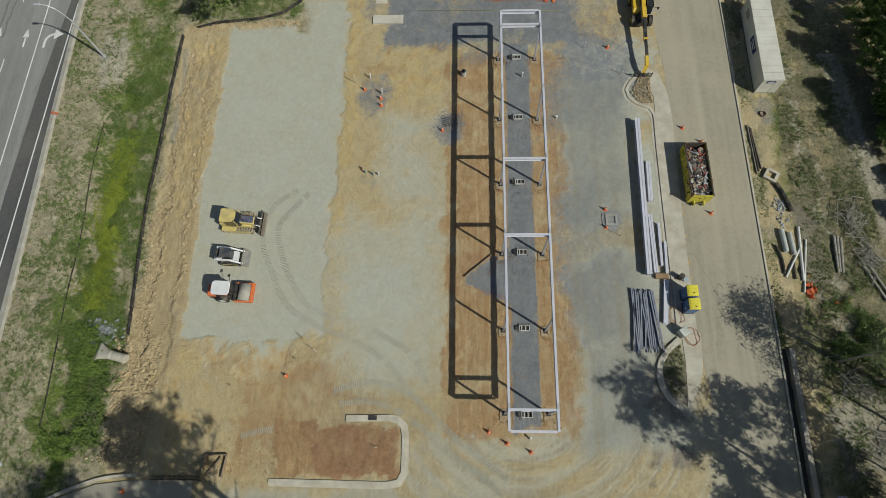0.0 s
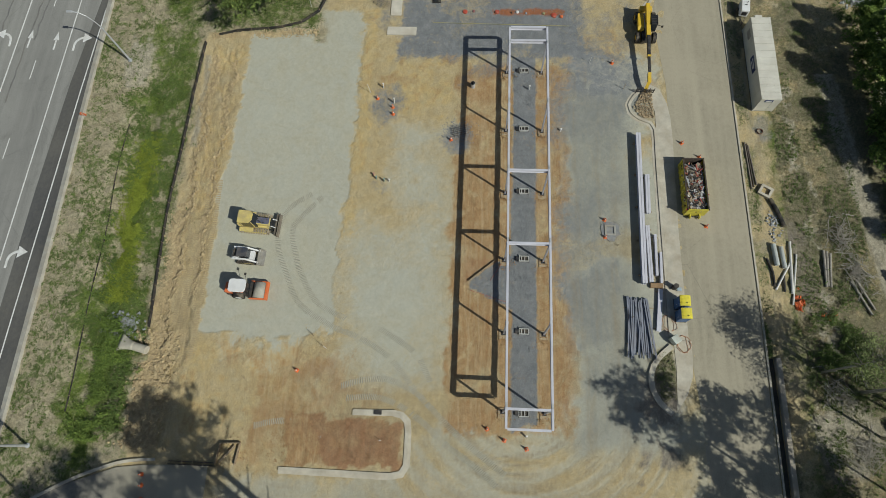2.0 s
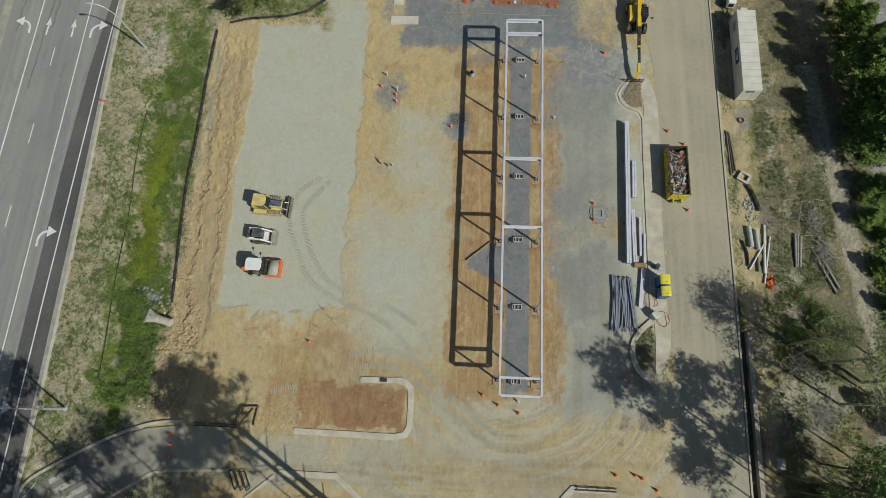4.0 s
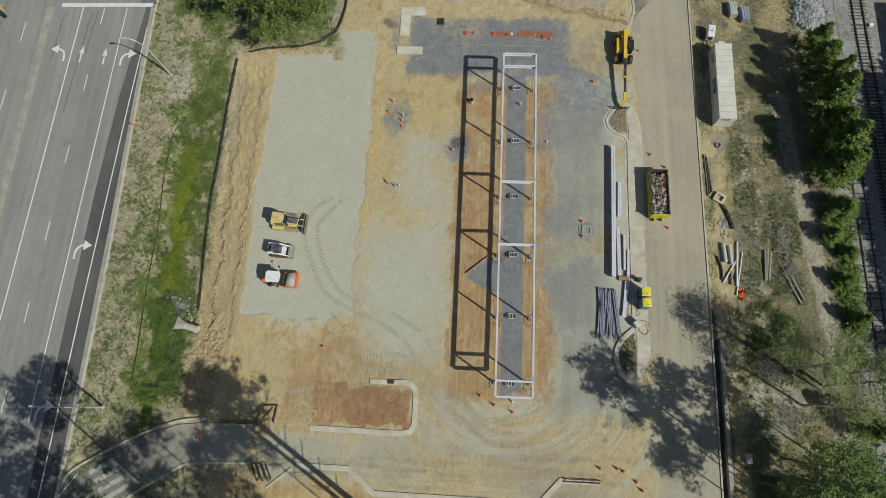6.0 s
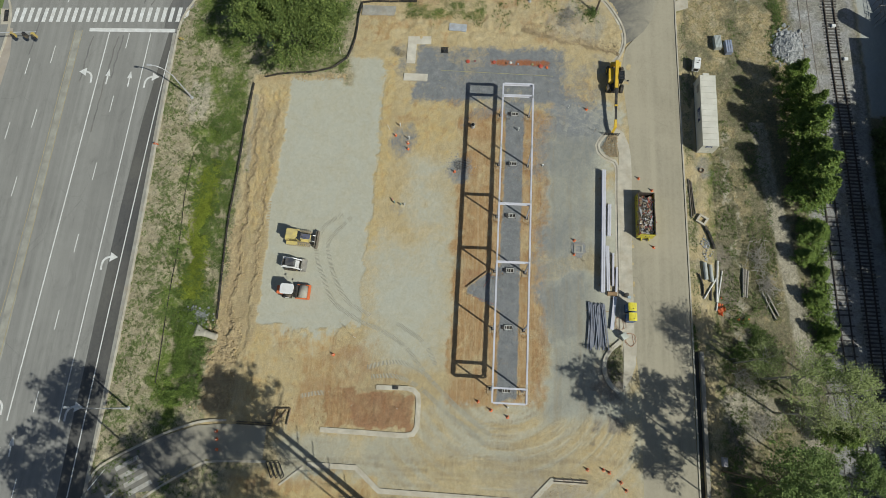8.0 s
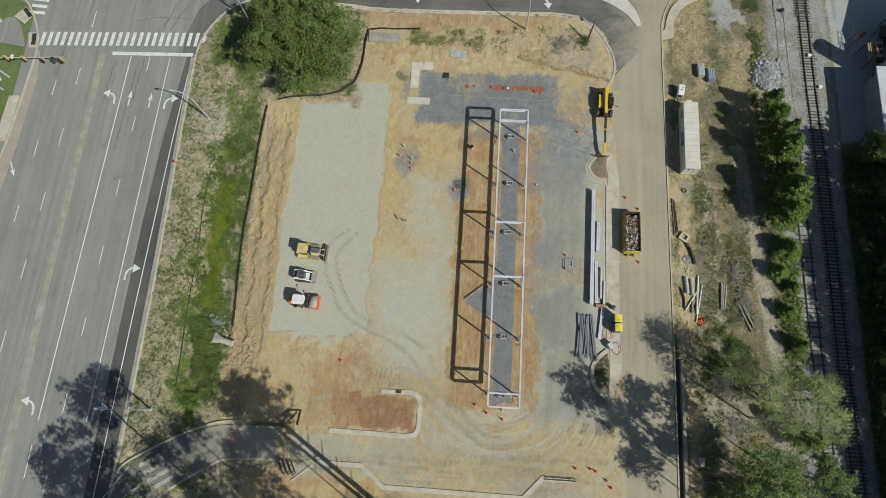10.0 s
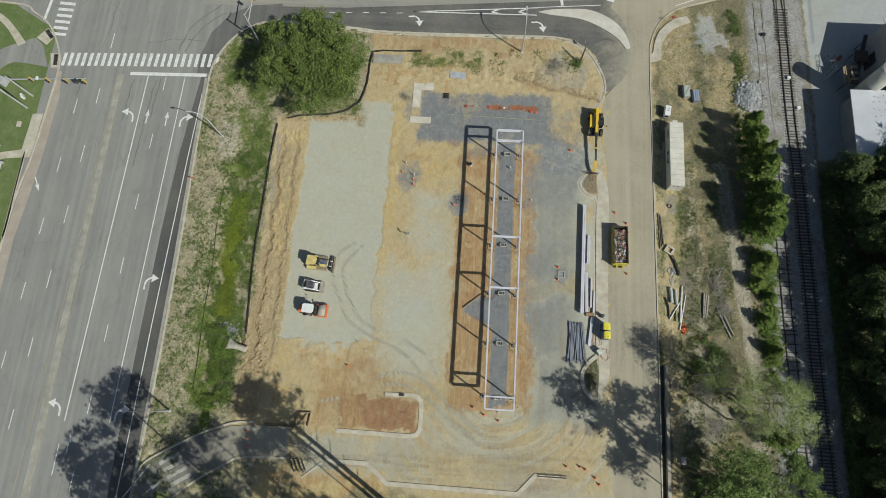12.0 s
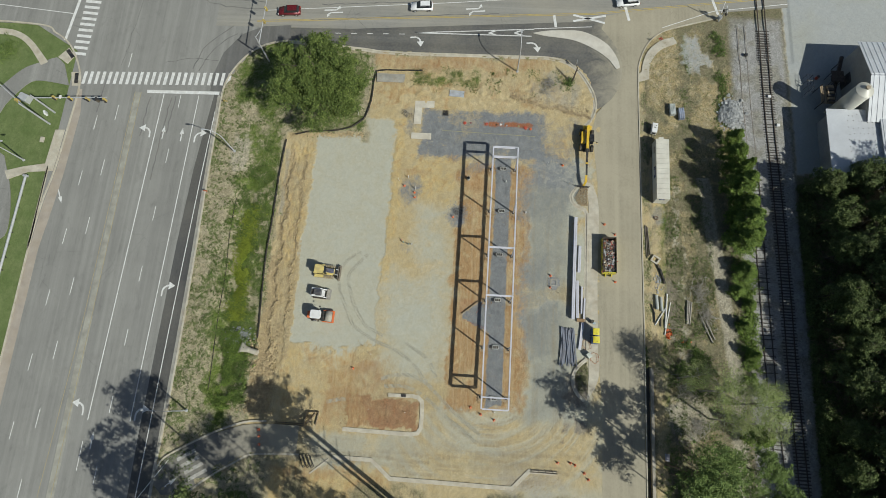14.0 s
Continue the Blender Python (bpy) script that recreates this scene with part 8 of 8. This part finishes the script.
part("deck", add_box(shape(), (0, 0, 2.6), (2.6, 3.8, 0.14)), TIMBER, tower)
for z in (3.0, 3.4):
    for x in (-1.2, 1.2):
        part("rail", add_bar(shape(), (x, -1.8, z), (x, 1.8, z), 0.04), DARK, tower)
for k in range(6):
    part("panel", add_box(shape(), (0.35, -1.6 + 0.62 * k, 2.95), (1.2, 0.5, 0.5)), TIMBER if k % 2 else DARK, tower)
hopper = thing("hopper", "dark steel hopper on legs in the works yard", "hopper", "", pose(66.8, 65.6, 0))
part("funnel", add_bar(shape(), (0, 0, 1.2), (0, 0, 2.8), 0.35, 1.4, 4), DARK, hopper)
part("rim", add_box(shape(), (0, 0, 2.85), (2.3, 2.3, 0.1)), RUST, hopper)
for x in (-0.9, 0.9):
    for y in (-0.9, 0.9):
        part("leg", add_bar(shape(), (x, y, 0), (x, y, 2.8), 0.07), DARK, hopper)
conveyor = thing("conveyor", "long dark belt conveyor leaning beside the hopper", "conveyor")
part("frame", add_beam(shape(), (66.4, 60.9, 0.5), (67.6, 69.6, 3.4), 0.7, 0.25), DARK, conveyor)
part("belt", add_beam(shape(), (66.4, 60.9, 0.66), (67.6, 69.6, 3.56), 0.5, 0.05), RUST, conveyor, "rusty belt")
for t in (0.1, 0.5, 0.9):
    part("leg", add_bar(shape(), (66.4 + 1.2 * t, 60.9 + 8.7 * t, 0), (66.4 + 1.2 * t, 60.9 + 8.7 * t, 0.5 + 2.9 * t), 0.08), DARK, conveyor)
# made-up grid of dark rails, giving the lattice shadow on the yard
rack = thing("pipe_rack", "dark rail grid added for a lattice shadow in the works yard", "rack", "", pose(62.2, 64.6, 0))
for x in (-0.6, 0.0, 0.6):
    part("rail", add_bar(shape(), (x, -1.9, 1.6), (x, 1.9, 1.6), 0.035, sides=6), DARK, rack)
for y in (-1.8, -0.6, 0.6, 1.8):
    part("frame", add_bar(shape(), (-0.6, y, 1.6), (0.6, y, 1.6), 0.035, sides=6), DARK, rack)
    for x in (-0.6, 0.6):
        part("post", add_bar(shape(), (x, y, 0), (x, y, 1.6), 0.04, sides=6), DARK, rack)
barrel_row = thing("oil_drum", "rusty red oil drum in the works yard", "drum", "", pose(64.3, 66.6, 0))
part("shell", add_bar(shape(), (0, 0, 0), (0, 0, 0.9), 0.3, sides=16), RED, barrel_row)
part("lid", add_bar(shape(), (0, 0, 0.9), (0, 0, 0.93), 0.28, sides=16), DARK, barrel_row)
ladder = thing("ladder", "steel ladder standing beside the platform", "ladder", "", pose(61.4, 62.4, 0))
for y in (-0.35, 0.35):
    part("rail", add_bar(shape(), (0, y, 0), (0, y, 4.2), 0.04), GALV, ladder)
for k in range(9):
    part("rung", add_bar(shape(), (0, -0.35, 0.4 + 0.42 * k), (0, 0.35, 0.4 + 0.42 * k), 0.025), GALV, ladder)


# ---- stores and litter on the east verge ----
def stack_of_panels(x, y, n, turn, material, label):
    root = thing("panel_stack", label, "panel stack", "panel stacks", pose(x, y, 0, 0, 0, turn))
    for k in range(2):
        part("bearer", add_box(shape(), (0, -0.7 + 1.4 * k, 0.06), (1.2, 0.12, 0.12)), TIMBER, root)
    for k in range(n):
        part("panel", add_box(shape(), (-0.5 + k * 1.1 / n, 0, 0.55), (0.9 / n, 2.3, 0.85), None, 0.02), material, root)


stack_of_panels(35.4, 58.0, 5, 4, plain("pale_green_panel", (0.5, 0.54, 0.52), 0.5), "pale panels packed upright on bearers")
stack_of_panels(37.2, 57.2, 3, 4, plain("blue_grey_bale", (0.28, 0.32, 0.42), 0.5), "blue-grey bundled panels on bearers")
rails_heap = thing("timber_rails", "long dark timbers lying beside the kerb", "timber")
for k, (dx, skew) in enumerate(((0.0, 0.05), (0.2, 0.12), (0.36, 0.3))):
    part("timber", add_beam(shape(), (29.7 + dx, 33.8 - 0.2 * k, 0.1), (29.85 + dx + skew, 27.4 + 0.3 * k, 0.1), 0.11, 0.16), BROWN_WOOD if k == 1 else plain("grey_timber", (0.19, 0.165, 0.14), 0.85), rails_heap)
precast = thing("precast_frame", "square precast concrete frame lying on the verge", "precast", "", pose(31.4, 27.1, 0, 0, 0, -32))
for x, y, sx, sy in ((0, 0.55, 1.5, 0.3), (0, -0.55, 1.5, 0.3), (-0.6, 0, 0.3, 0.8), (0.6, 0, 0.3, 0.8)):
    part("side", add_box(shape(), (x, y, 0.2), (sx, sy, 0.4), None, 0.02), CONCRETE, precast)


def lying_pipe(name, pts, r, material, label, category="pipe", group="lying pipes"):
    bm = shape()
    path = smooth_path([(*p, r + 0.02) for p in pts], 0.5)
    rings = []
    for k, p in enumerate(path):
        d = (path[min(k + 1, len(path) - 1)] - path[max(k - 1, 0)]).normalized()
        side = Vector((-d.y, d.x, 0))
        swell = r * (1.0 if k % 2 else 1.05)
        rings.append([bm.verts.new(p + (side * math.cos(a) + Vector((0, 0, 1)) * math.sin(a)) * swell) for a in np.arange(12) * math.pi / 6])
    for p, q in zip(rings, rings[1:]):
        for k in range(12):
            bm.faces.new((p[k], p[(k + 1) % 12], q[(k + 1) % 12], q[k]))
    bm.faces.new(rings[0][::-1])
    bm.faces.new(rings[-1])
    bmesh.ops.recalc_face_normals(bm, faces=bm.faces)
    solid(name, bm, material, label, category, group)


lying_pipe("drain_pipe", [(31.8, 26.1), (32.5, 24.4), (33.0, 22.6)], 0.23, BLACK, "black corrugated drain pipe lying on the verge")
lying_pipe("drain_pipe", [(30.5, 18.6), (31.0, 17.0), (31.0, 15.2)], 0.13, BLACK, "thin black drain pipe lying on the verge")
lying_pipe("concrete_pipe", [(31.4, 20.3), (31.55, 17.7)], 0.28, plain("pale_pipe", (0.47, 0.5, 0.47), 0.8, 0, 0.15, 1.0, 0.15), "pale grey concrete pipe lying on the verge")
lying_pipe("concrete_pipe", [(32.25, 20.0), (32.4, 17.4)], 0.24, plain("pale_pipe", (0.47, 0.5, 0.47)), "pale grey concrete pipe lying on the verge")
lying_pipe("plastic_pipe", [(33.4, 20.7), (32.9, 14.4)], 0.15, PVC, "long white plastic pipe on the verge")
lying_pipe("plastic_pipe", [(34.0, 19.2), (32.8, 13.1)], 0.1, PVC, "long white plastic pipe on the verge")
lying_pipe("plastic_pipe", [(33.3, 18.4), (31.1, 14.8)], 0.12, PVC, "white plastic pipe across the others")
lying_pipe("drain_pipe", [(32.2, 16.5), (32.1, 14.6)], 0.12, DARK, "dark pipe lying on the verge")
scatter_lumps("verge_litter", 31, 90, lambda rng, n: (31.9 + rng.normal(0, 0.35, n), 23.2 + rng.normal(0, 1.2, n)), 0.16, ROCK, "pale rubble and bags on the verge", "litter")
scatter_lumps("orange_mesh_heap", 32, 30, lambda rng, n: (33.5 + rng.normal(0, 0.3, n), 13.4 + rng.normal(0, 0.5, n)), 0.4, ORANGE, "crumpled heap of orange safety mesh", "safety mesh", 0.2)
scatter_lumps("orange_mesh_heap", 33, 10, lambda rng, n: (36.6 + rng.normal(0, 0.4, n), 12.0 + rng.normal(0, 0.25, n)), 0.25, ORANGE, "torn orange safety mesh in the brush", "safety mesh", 0.4)
solid("utility_box", add_box(shape(), (0, 0, 0.4), (0.6, 1.2, 0.8), None, 0.03), plain("pale_pink_box", (0.52, 0.48, 0.5), 0.6), "small pale utility box beside the drain", "cabinet", at=pose(32.6, -8.0, 0))


def dead_branches(cx, cy, n, seed, reach, label):
    rng = np.random.RandomState(seed)
    bm = shape()
    for _ in range(n):
        a = rng.uniform(0, 6.28)
        c = Vector((cx + rng.normal(0, reach * 0.3), cy + rng.normal(0, reach * 0.4), rng.uniform(0.1, 0.7)))
        d = Vector((math.cos(a), math.sin(a), rng.uniform(-0.1, 0.25))) * rng.uniform(0.5, reach)
        r = rng.uniform(0.02, 0.06)
        add_bar(bm, c - d * 0.5, c + d * 0.5, r, r * 0.5, 5)
        for _ in range(3):
            e = c + d * rng.uniform(-0.3, 0.5)
            f = e + Vector((rng.normal(), rng.normal(), rng.uniform(0, 0.5))) * reach * 0.18
            add_bar(bm, e, f, r * 0.5, r * 0.2, 4)
    tagged(new("brush_pile", mesh_of("brush_pile", bm, DEAD)), label, "brush", "brush piles", "stuff")


dead_branches(39.4, 21.5, 60, 1, 3.0, "tangled pile of dead grey branches")
dead_branches(40.4, 17.0, 70, 2, 2.6, "tangled pile of dead grey branches")
dead_branches(10.8, 62.2, 60, 3, 2.2, "heap of cut branches on the spoil")
dead_branches(36.0, 3.5, 40, 4, 2.4, "dead branches in the scrub")
dead_branches(38.5, -2.5, 50, 5, 2.6, "dead branches in the scrub")
for k, (a, b_) in enumerate((((37.1, 19.7), (36.8, 15.3)), ((37.8, 19.4), (37.3, 15.3)), ((39.6, 16.1), (41.3, 12.2)), ((40.2, 16.2), (41.7, 12.8)), ((37.45, 19.6), (37.0, 15.4)))):
    solid("log", add_bar(shape(), (*a, 0.2), (*b_, 0.2), 0.16, 0.13, 9), DEAD, "long grey log lying in the brush", "log", "logs")

# ---- low plants: sprays of leaves near the ground ----
def low_growth(name, seed, n, where, size, height, material, label, keep=None, per=7, category="weeds"):
    rng = np.random.RandomState(seed)
    x, y = where(rng, n)
    if keep is not None:
        ok = keep(x, y)
        x, y = x[ok], y[ok]
    c = np.stack([x, y, terrain(x, y)], -1)
    c = np.repeat(c, per, 0) + rng.normal(0, 1, (len(c) * per, 3)) * np.array([size * 1.2, size * 1.2, height * 0.35]) + np.array([0, 0, height * 0.45])
    c[:, 2] = np.maximum(c[:, 2], 0.04 + terrain(c[:, 0], c[:, 1]))
    ob = new(name, quads(name, leaf_quads(c, size, rng), material))
    return tagged(ob, label, category, "", "stuff")


def patchy(scale, seed, level):
    return lambda x, y: value_noise(x, y, scale, seed) > level


low_growth("verge_weeds", 1, 5000, lambda r, n: (-46.9 + r.normal(0, 0.9, n), r.uniform(6, 34, n)), 0.085, 0.3, LEAF_LUSH, "bright yellow-green weeds in the swale", patchy(0.22, 21, 0.46), 10)
low_growth("verge_bushes", 2, 1500, lambda r, n: (-45.9 + r.normal(0, 1.3, n), r.uniform(-5, 9, n)), 0.1, 0.95, LEAF_THICKET, "leafy green bushes at the end of the swale", patchy(0.45, 22, 0.49), 14, category="bushes")
low_growth("verge_bushes", 3, 3600, lambda r, n: (-48.2 + r.normal(0, 2.0, n), r.uniform(6, 42, n)), 0.09, 0.45, LEAF_BUSH, "dark green growth along the swale", patchy(0.6, 23, 0.5), 11, category="bushes")
low_growth("verge_tufts", 4, 7000, lambda r, n: (r.uniform(-56, -50, n), r.uniform(-18, 60, n)), 0.07, 0.17, LEAF_BUSH, "short grass tufts on the road verge", patchy(1.1, 24, 0.52), 7, "grass")
low_growth("fence_tufts", 5, 6500, lambda r, n: (r.uniform(-46, -42.6, n), r.uniform(-4, 48, n)), 0.07, 0.2, LEAF_BUSH, "rough green grass beside the silt fence", patchy(0.6, 25, 0.47), 7, "grass")
low_growth("corner_grass", 6, 6500, lambda r, n: (r.uniform(-54, -26.6, n), r.uniform(50.2, 68, n)), 0.08, 0.18, LEAF_BUSH, "rough green grass under the oak", lambda x, y: (value_noise(x, y, 0.6, 26) > 0.47) & (x > -54.8 + 0.06 * np.maximum(0, y - 58) ** 2), 7, "grass")
low_growth("scrub_green", 7, 9000, lambda r, n: (r.uniform(33.5, 47, n), r.uniform(-14, 44, n)), 0.05, 0.26, LEAF_BUSH, "green undergrowth on the east scrub", lambda x, y: (value_noise(x, y, 0.4, 27) > 0.49) & (np.abs(x - 43.8) > 1.7) & (np.abs(x - 37.3) > 0.9), 18, "undergrowth")
low_growth("scrub_pale", 8, 12000, lambda r, n: (r.uniform(33.5, 47, n), r.uniform(-16, 50, n)), 0.055, 0.22, LEAF_SCRUB, "pale dry undergrowth on the east scrub", lambda x, y: (value_noise(x, y, 0.55, 28) > 0.5) & (np.abs(x - 43.8) > 1.5), 8, "undergrowth")
low_growth("siding_bushes", 9, 1000, lambda r, n: (47.9 + r.normal(0, 0.8, n), r.uniform(4, 30, n)), 0.13, 0.8, LEAF_EVER, "bright green bushes along the siding", patchy(0.3, 29, 0.45), 16, "bushes")
low_growth("wood_floor", 10, 3200, lambda r, n: (r.uniform(58.6, 70, n), r.uniform(-20, 44, n)), 0.2, 0.8, LEAF_WOOD, "dark undergrowth at the edge of the wood", None, 8, "undergrowth")
# hedge added to blacken the shaded strip between ballast and wood
low_growth("wood_edge", 25, 2400, lambda r, n: (58.6 + np.abs(r.normal(0, 1.0, n)), r.uniform(-40, 43, n)), 0.2, 1.3, LEAF_WOOD, "dark bushes added to deepen the shade along the wood", patchy(0.35, 40, 0.4), 14, "bushes")
low_growth("kerb_weeds", 11, 1800, lambda r, n: (r.uniform(29.4, 30.6, n), r.uniform(8, 62, n)), 0.045, 0.1, LEAF_BUSH, "weeds along the east kerb", patchy(0.7, 30, 0.5), 6)
low_growth("mound_weeds", 12, 900, lambda r, n: (r.uniform(-12, 16, n), r.uniform(59.5, 66, n)), 0.08, 0.2, LEAF_BUSH, "weeds on the north mound", patchy(0.4, 31, 0.55), 8)
low_growth("south_brush", 13, 2400, lambda r, n: (r.uniform(-52, -26, n), r.uniform(-24, -13.2, n)), 0.12, 0.7, LEAF_BUSH, "leafy brush south of the driveway", lambda x, y: (value_noise(x, y, 0.25, 32) > 0.52) & (y < -13.4 - 0.62 * np.maximum(0, -x - 41)) & (x < -37), 14, "brush")
low_growth("island_weeds", 14, 200, lambda r, n: (r.uniform(17.0, 18.9, n), r.uniform(1.8, 7.2, n)), 0.07, 0.2, LEAF_SCRUB, "weeds inside the kerbed island", None, 9)
low_growth("lawn_bed", 15, 160, lambda r, n: (-104.4 + r.normal(0, 1.3, n), 65.6 + r.normal(0, 1.6, n)), 0.12, 0.5, LEAF_BUSH, "planted bed on the corner lawn", None, 12, "flower bed")
low_growth("swale_end", 16, 160, lambda r, n: (-43.8 + r.normal(0, 0.6, n), r.uniform(-4, 3.6, n)), 0.11, 0.8, LEAF_BUSH, "leafy bushes beside the bank corner", None, 14, "bushes")
low_growth("rail_weeds", 17, 1500, lambda r, n: (45.2 + r.normal(0, 0.8, n), r.uniform(52, 76.5, n)), 0.09, 0.35, LEAF_BUSH, "green weeds along the end of the siding", patchy(0.5, 33, 0.48), 9)
low_growth("dry_tufts", 18, 5200, lambda r, n: (r.uniform(31, 44, n), r.uniform(42, 76, n)), 0.045, 0.1, LEAF_SCRUB, "parched grass tufts about the shipping container", patchy(0.9, 34, 0.54), 6, "grass")
low_growth("band_weeds", 19, 1300, lambda r, n: (38.2 + r.normal(0, 0.8, n), r.uniform(50, 74, n)), 0.055, 0.15, LEAF_BUSH, "green weeds in an old wheel track", patchy(0.5, 35, 0.5), 7)
low_growth("thicket", 20, 1100, lambda r, n: (37.2 + r.normal(0, 1.6, n), 8.5 + r.normal(0, 2.6, n)), 0.07, 0.9, LEAF_BUSH, "dark green thicket beside the drain", patchy(0.6, 36, 0.46), 20, "thicket")
low_growth("thicket", 21, 900, lambda r, n: (36.2 + r.normal(0, 2.0, n), -12.0 + r.normal(0, 2.6, n)), 0.07, 0.9, LEAF_BUSH, "dark green thicket under the trees", patchy(0.6, 37, 0.46), 20, "thicket")
low_growth("mound_grass", 22, 1500, lambda r, n: (r.uniform(-17, -3.6, n), r.uniform(61.0, 65.2, n)), 0.04, 0.1, LEAF_SCRUB, "thin grass on the north mound", patchy(0.5, 38, 0.47), 8, "grass")
low_growth("mound_shrub", 23, 60, lambda r, n: (14.8 + r.normal(0, 0.6, n), 63.2 + r.normal(0, 0.5, n)), 0.1, 1.0, LEAF_BUSH, "small green shrub among cut branches", None, 16, "shrub")
low_growth("drain_weeds", 24, 1300, lambda r, n: (29.55 + r.normal(0, 0.14, n), r.uniform(-22, 13, n)), 0.06, 0.3, LEAF_BUSH, "dark weeds in the drain beside the kerb", patchy(0.5, 39, 0.46), 7)

# ---- forms about the stone wedge, the leaning snag, the rail by the trail ----
wedge_form = thing("edge_board", "rough board on edge beside the stone wedge", "timber", "timber forms")
part("board", add_beam(shape(), (-4.2, 14.75, 0.14), (-1.2, 17.3, 0.14), 0.05, 0.28), TIMBER, wedge_form)
for t in (0.05, 0.5, 0.95):
    part("stake", add_beam(shape(), (-4.2 + 3.0 * t + 0.05, 14.75 + 2.55 * t - 0.05, -0.1), (-4.2 + 3.0 * t + 0.05, 14.75 + 2.55 * t - 0.05, 0.42), 0.05, 0.05), TIMBER, wedge_form)
ROPE = plain("red_string", (0.42, 0.12, 0.1), 0.7, 0, 0.2, 2.0, 0.1)
for a, b_ in (((-3.9, 13.6), (0.4, 12.3)), ((-1.6, 14.9), (-0.4, 16.9))):
    bm = add_bar(shape(), (*a, 0.12), (*b_, 0.12), 0.025, sides=5)
    for q in (a, b_):
        add_bar(bm, (*q, -0.1), (*q, 0.3), 0.02, sides=5)
    solid("string_line", bm, ROPE, "red string line between two short pegs", "string line", "string lines")
snag = thing("tree_snag", "broken bare tree trunk leaning on the spoil", "tree trunk", "", pose(15.4, 63.2, 0.1))
part("trunk", add_bar(shape(), (0, 0, -0.2), (0.5, 1.2, 4.2), 0.22, 0.1, 9), BARK, snag)
for z, dx, dy in ((2.2, -0.9, 0.6), (3.0, 0.9, 0.5), (3.6, -0.3, 1.0)):
    part("branch", add_bar(shape(), (0.12 * z, 0.28 * z, z), (0.12 * z + dx, 0.28 * z + dy, z + 0.6), 0.06, 0.02, 6), BARK, snag)
trail_rail = thing("guard_rail", "pale grey pipe rail on short posts beside the trail", "rail")
part("pipe", add_bar(shape(), (-93.0, 36.8, 0.75), (-93.6, 4.0, 0.75), 0.24, sides=14), GALV, trail_rail)
part("end_cap", add_box(shape(), (-93.0, 37.0, 0.75), (0.9, 0.4, 0.6), None, 0.05), GALV, trail_rail)
for k in range(13):
    part("post", add_bar(shape(), (-93.25 - 0.02 * k, 35.6 - 2.55 * k, -0.1), (-93.25 - 0.02 * k, 35.6 - 2.55 * k, 0.75), 0.08, sides=8), DARK, trail_rail)
bm = shape()
coil = [(31.75 + (0.36 + 0.02 * math.sin(3 * a)) * math.cos(a), 35.3 + 0.36 * math.sin(a), 0.06 + 0.012 * a) for a in np.arange(0, 18, 0.5)]
for a, b_ in zip(coil, coil[1:]):
    add_bar(bm, a, b_, 0.035, sides=5)
solid("wire_coil", bm, plain("rusty_wire", (0.2, 0.1, 0.06), 0.8), "rusty coil of wire on grey stone", "wire coil")
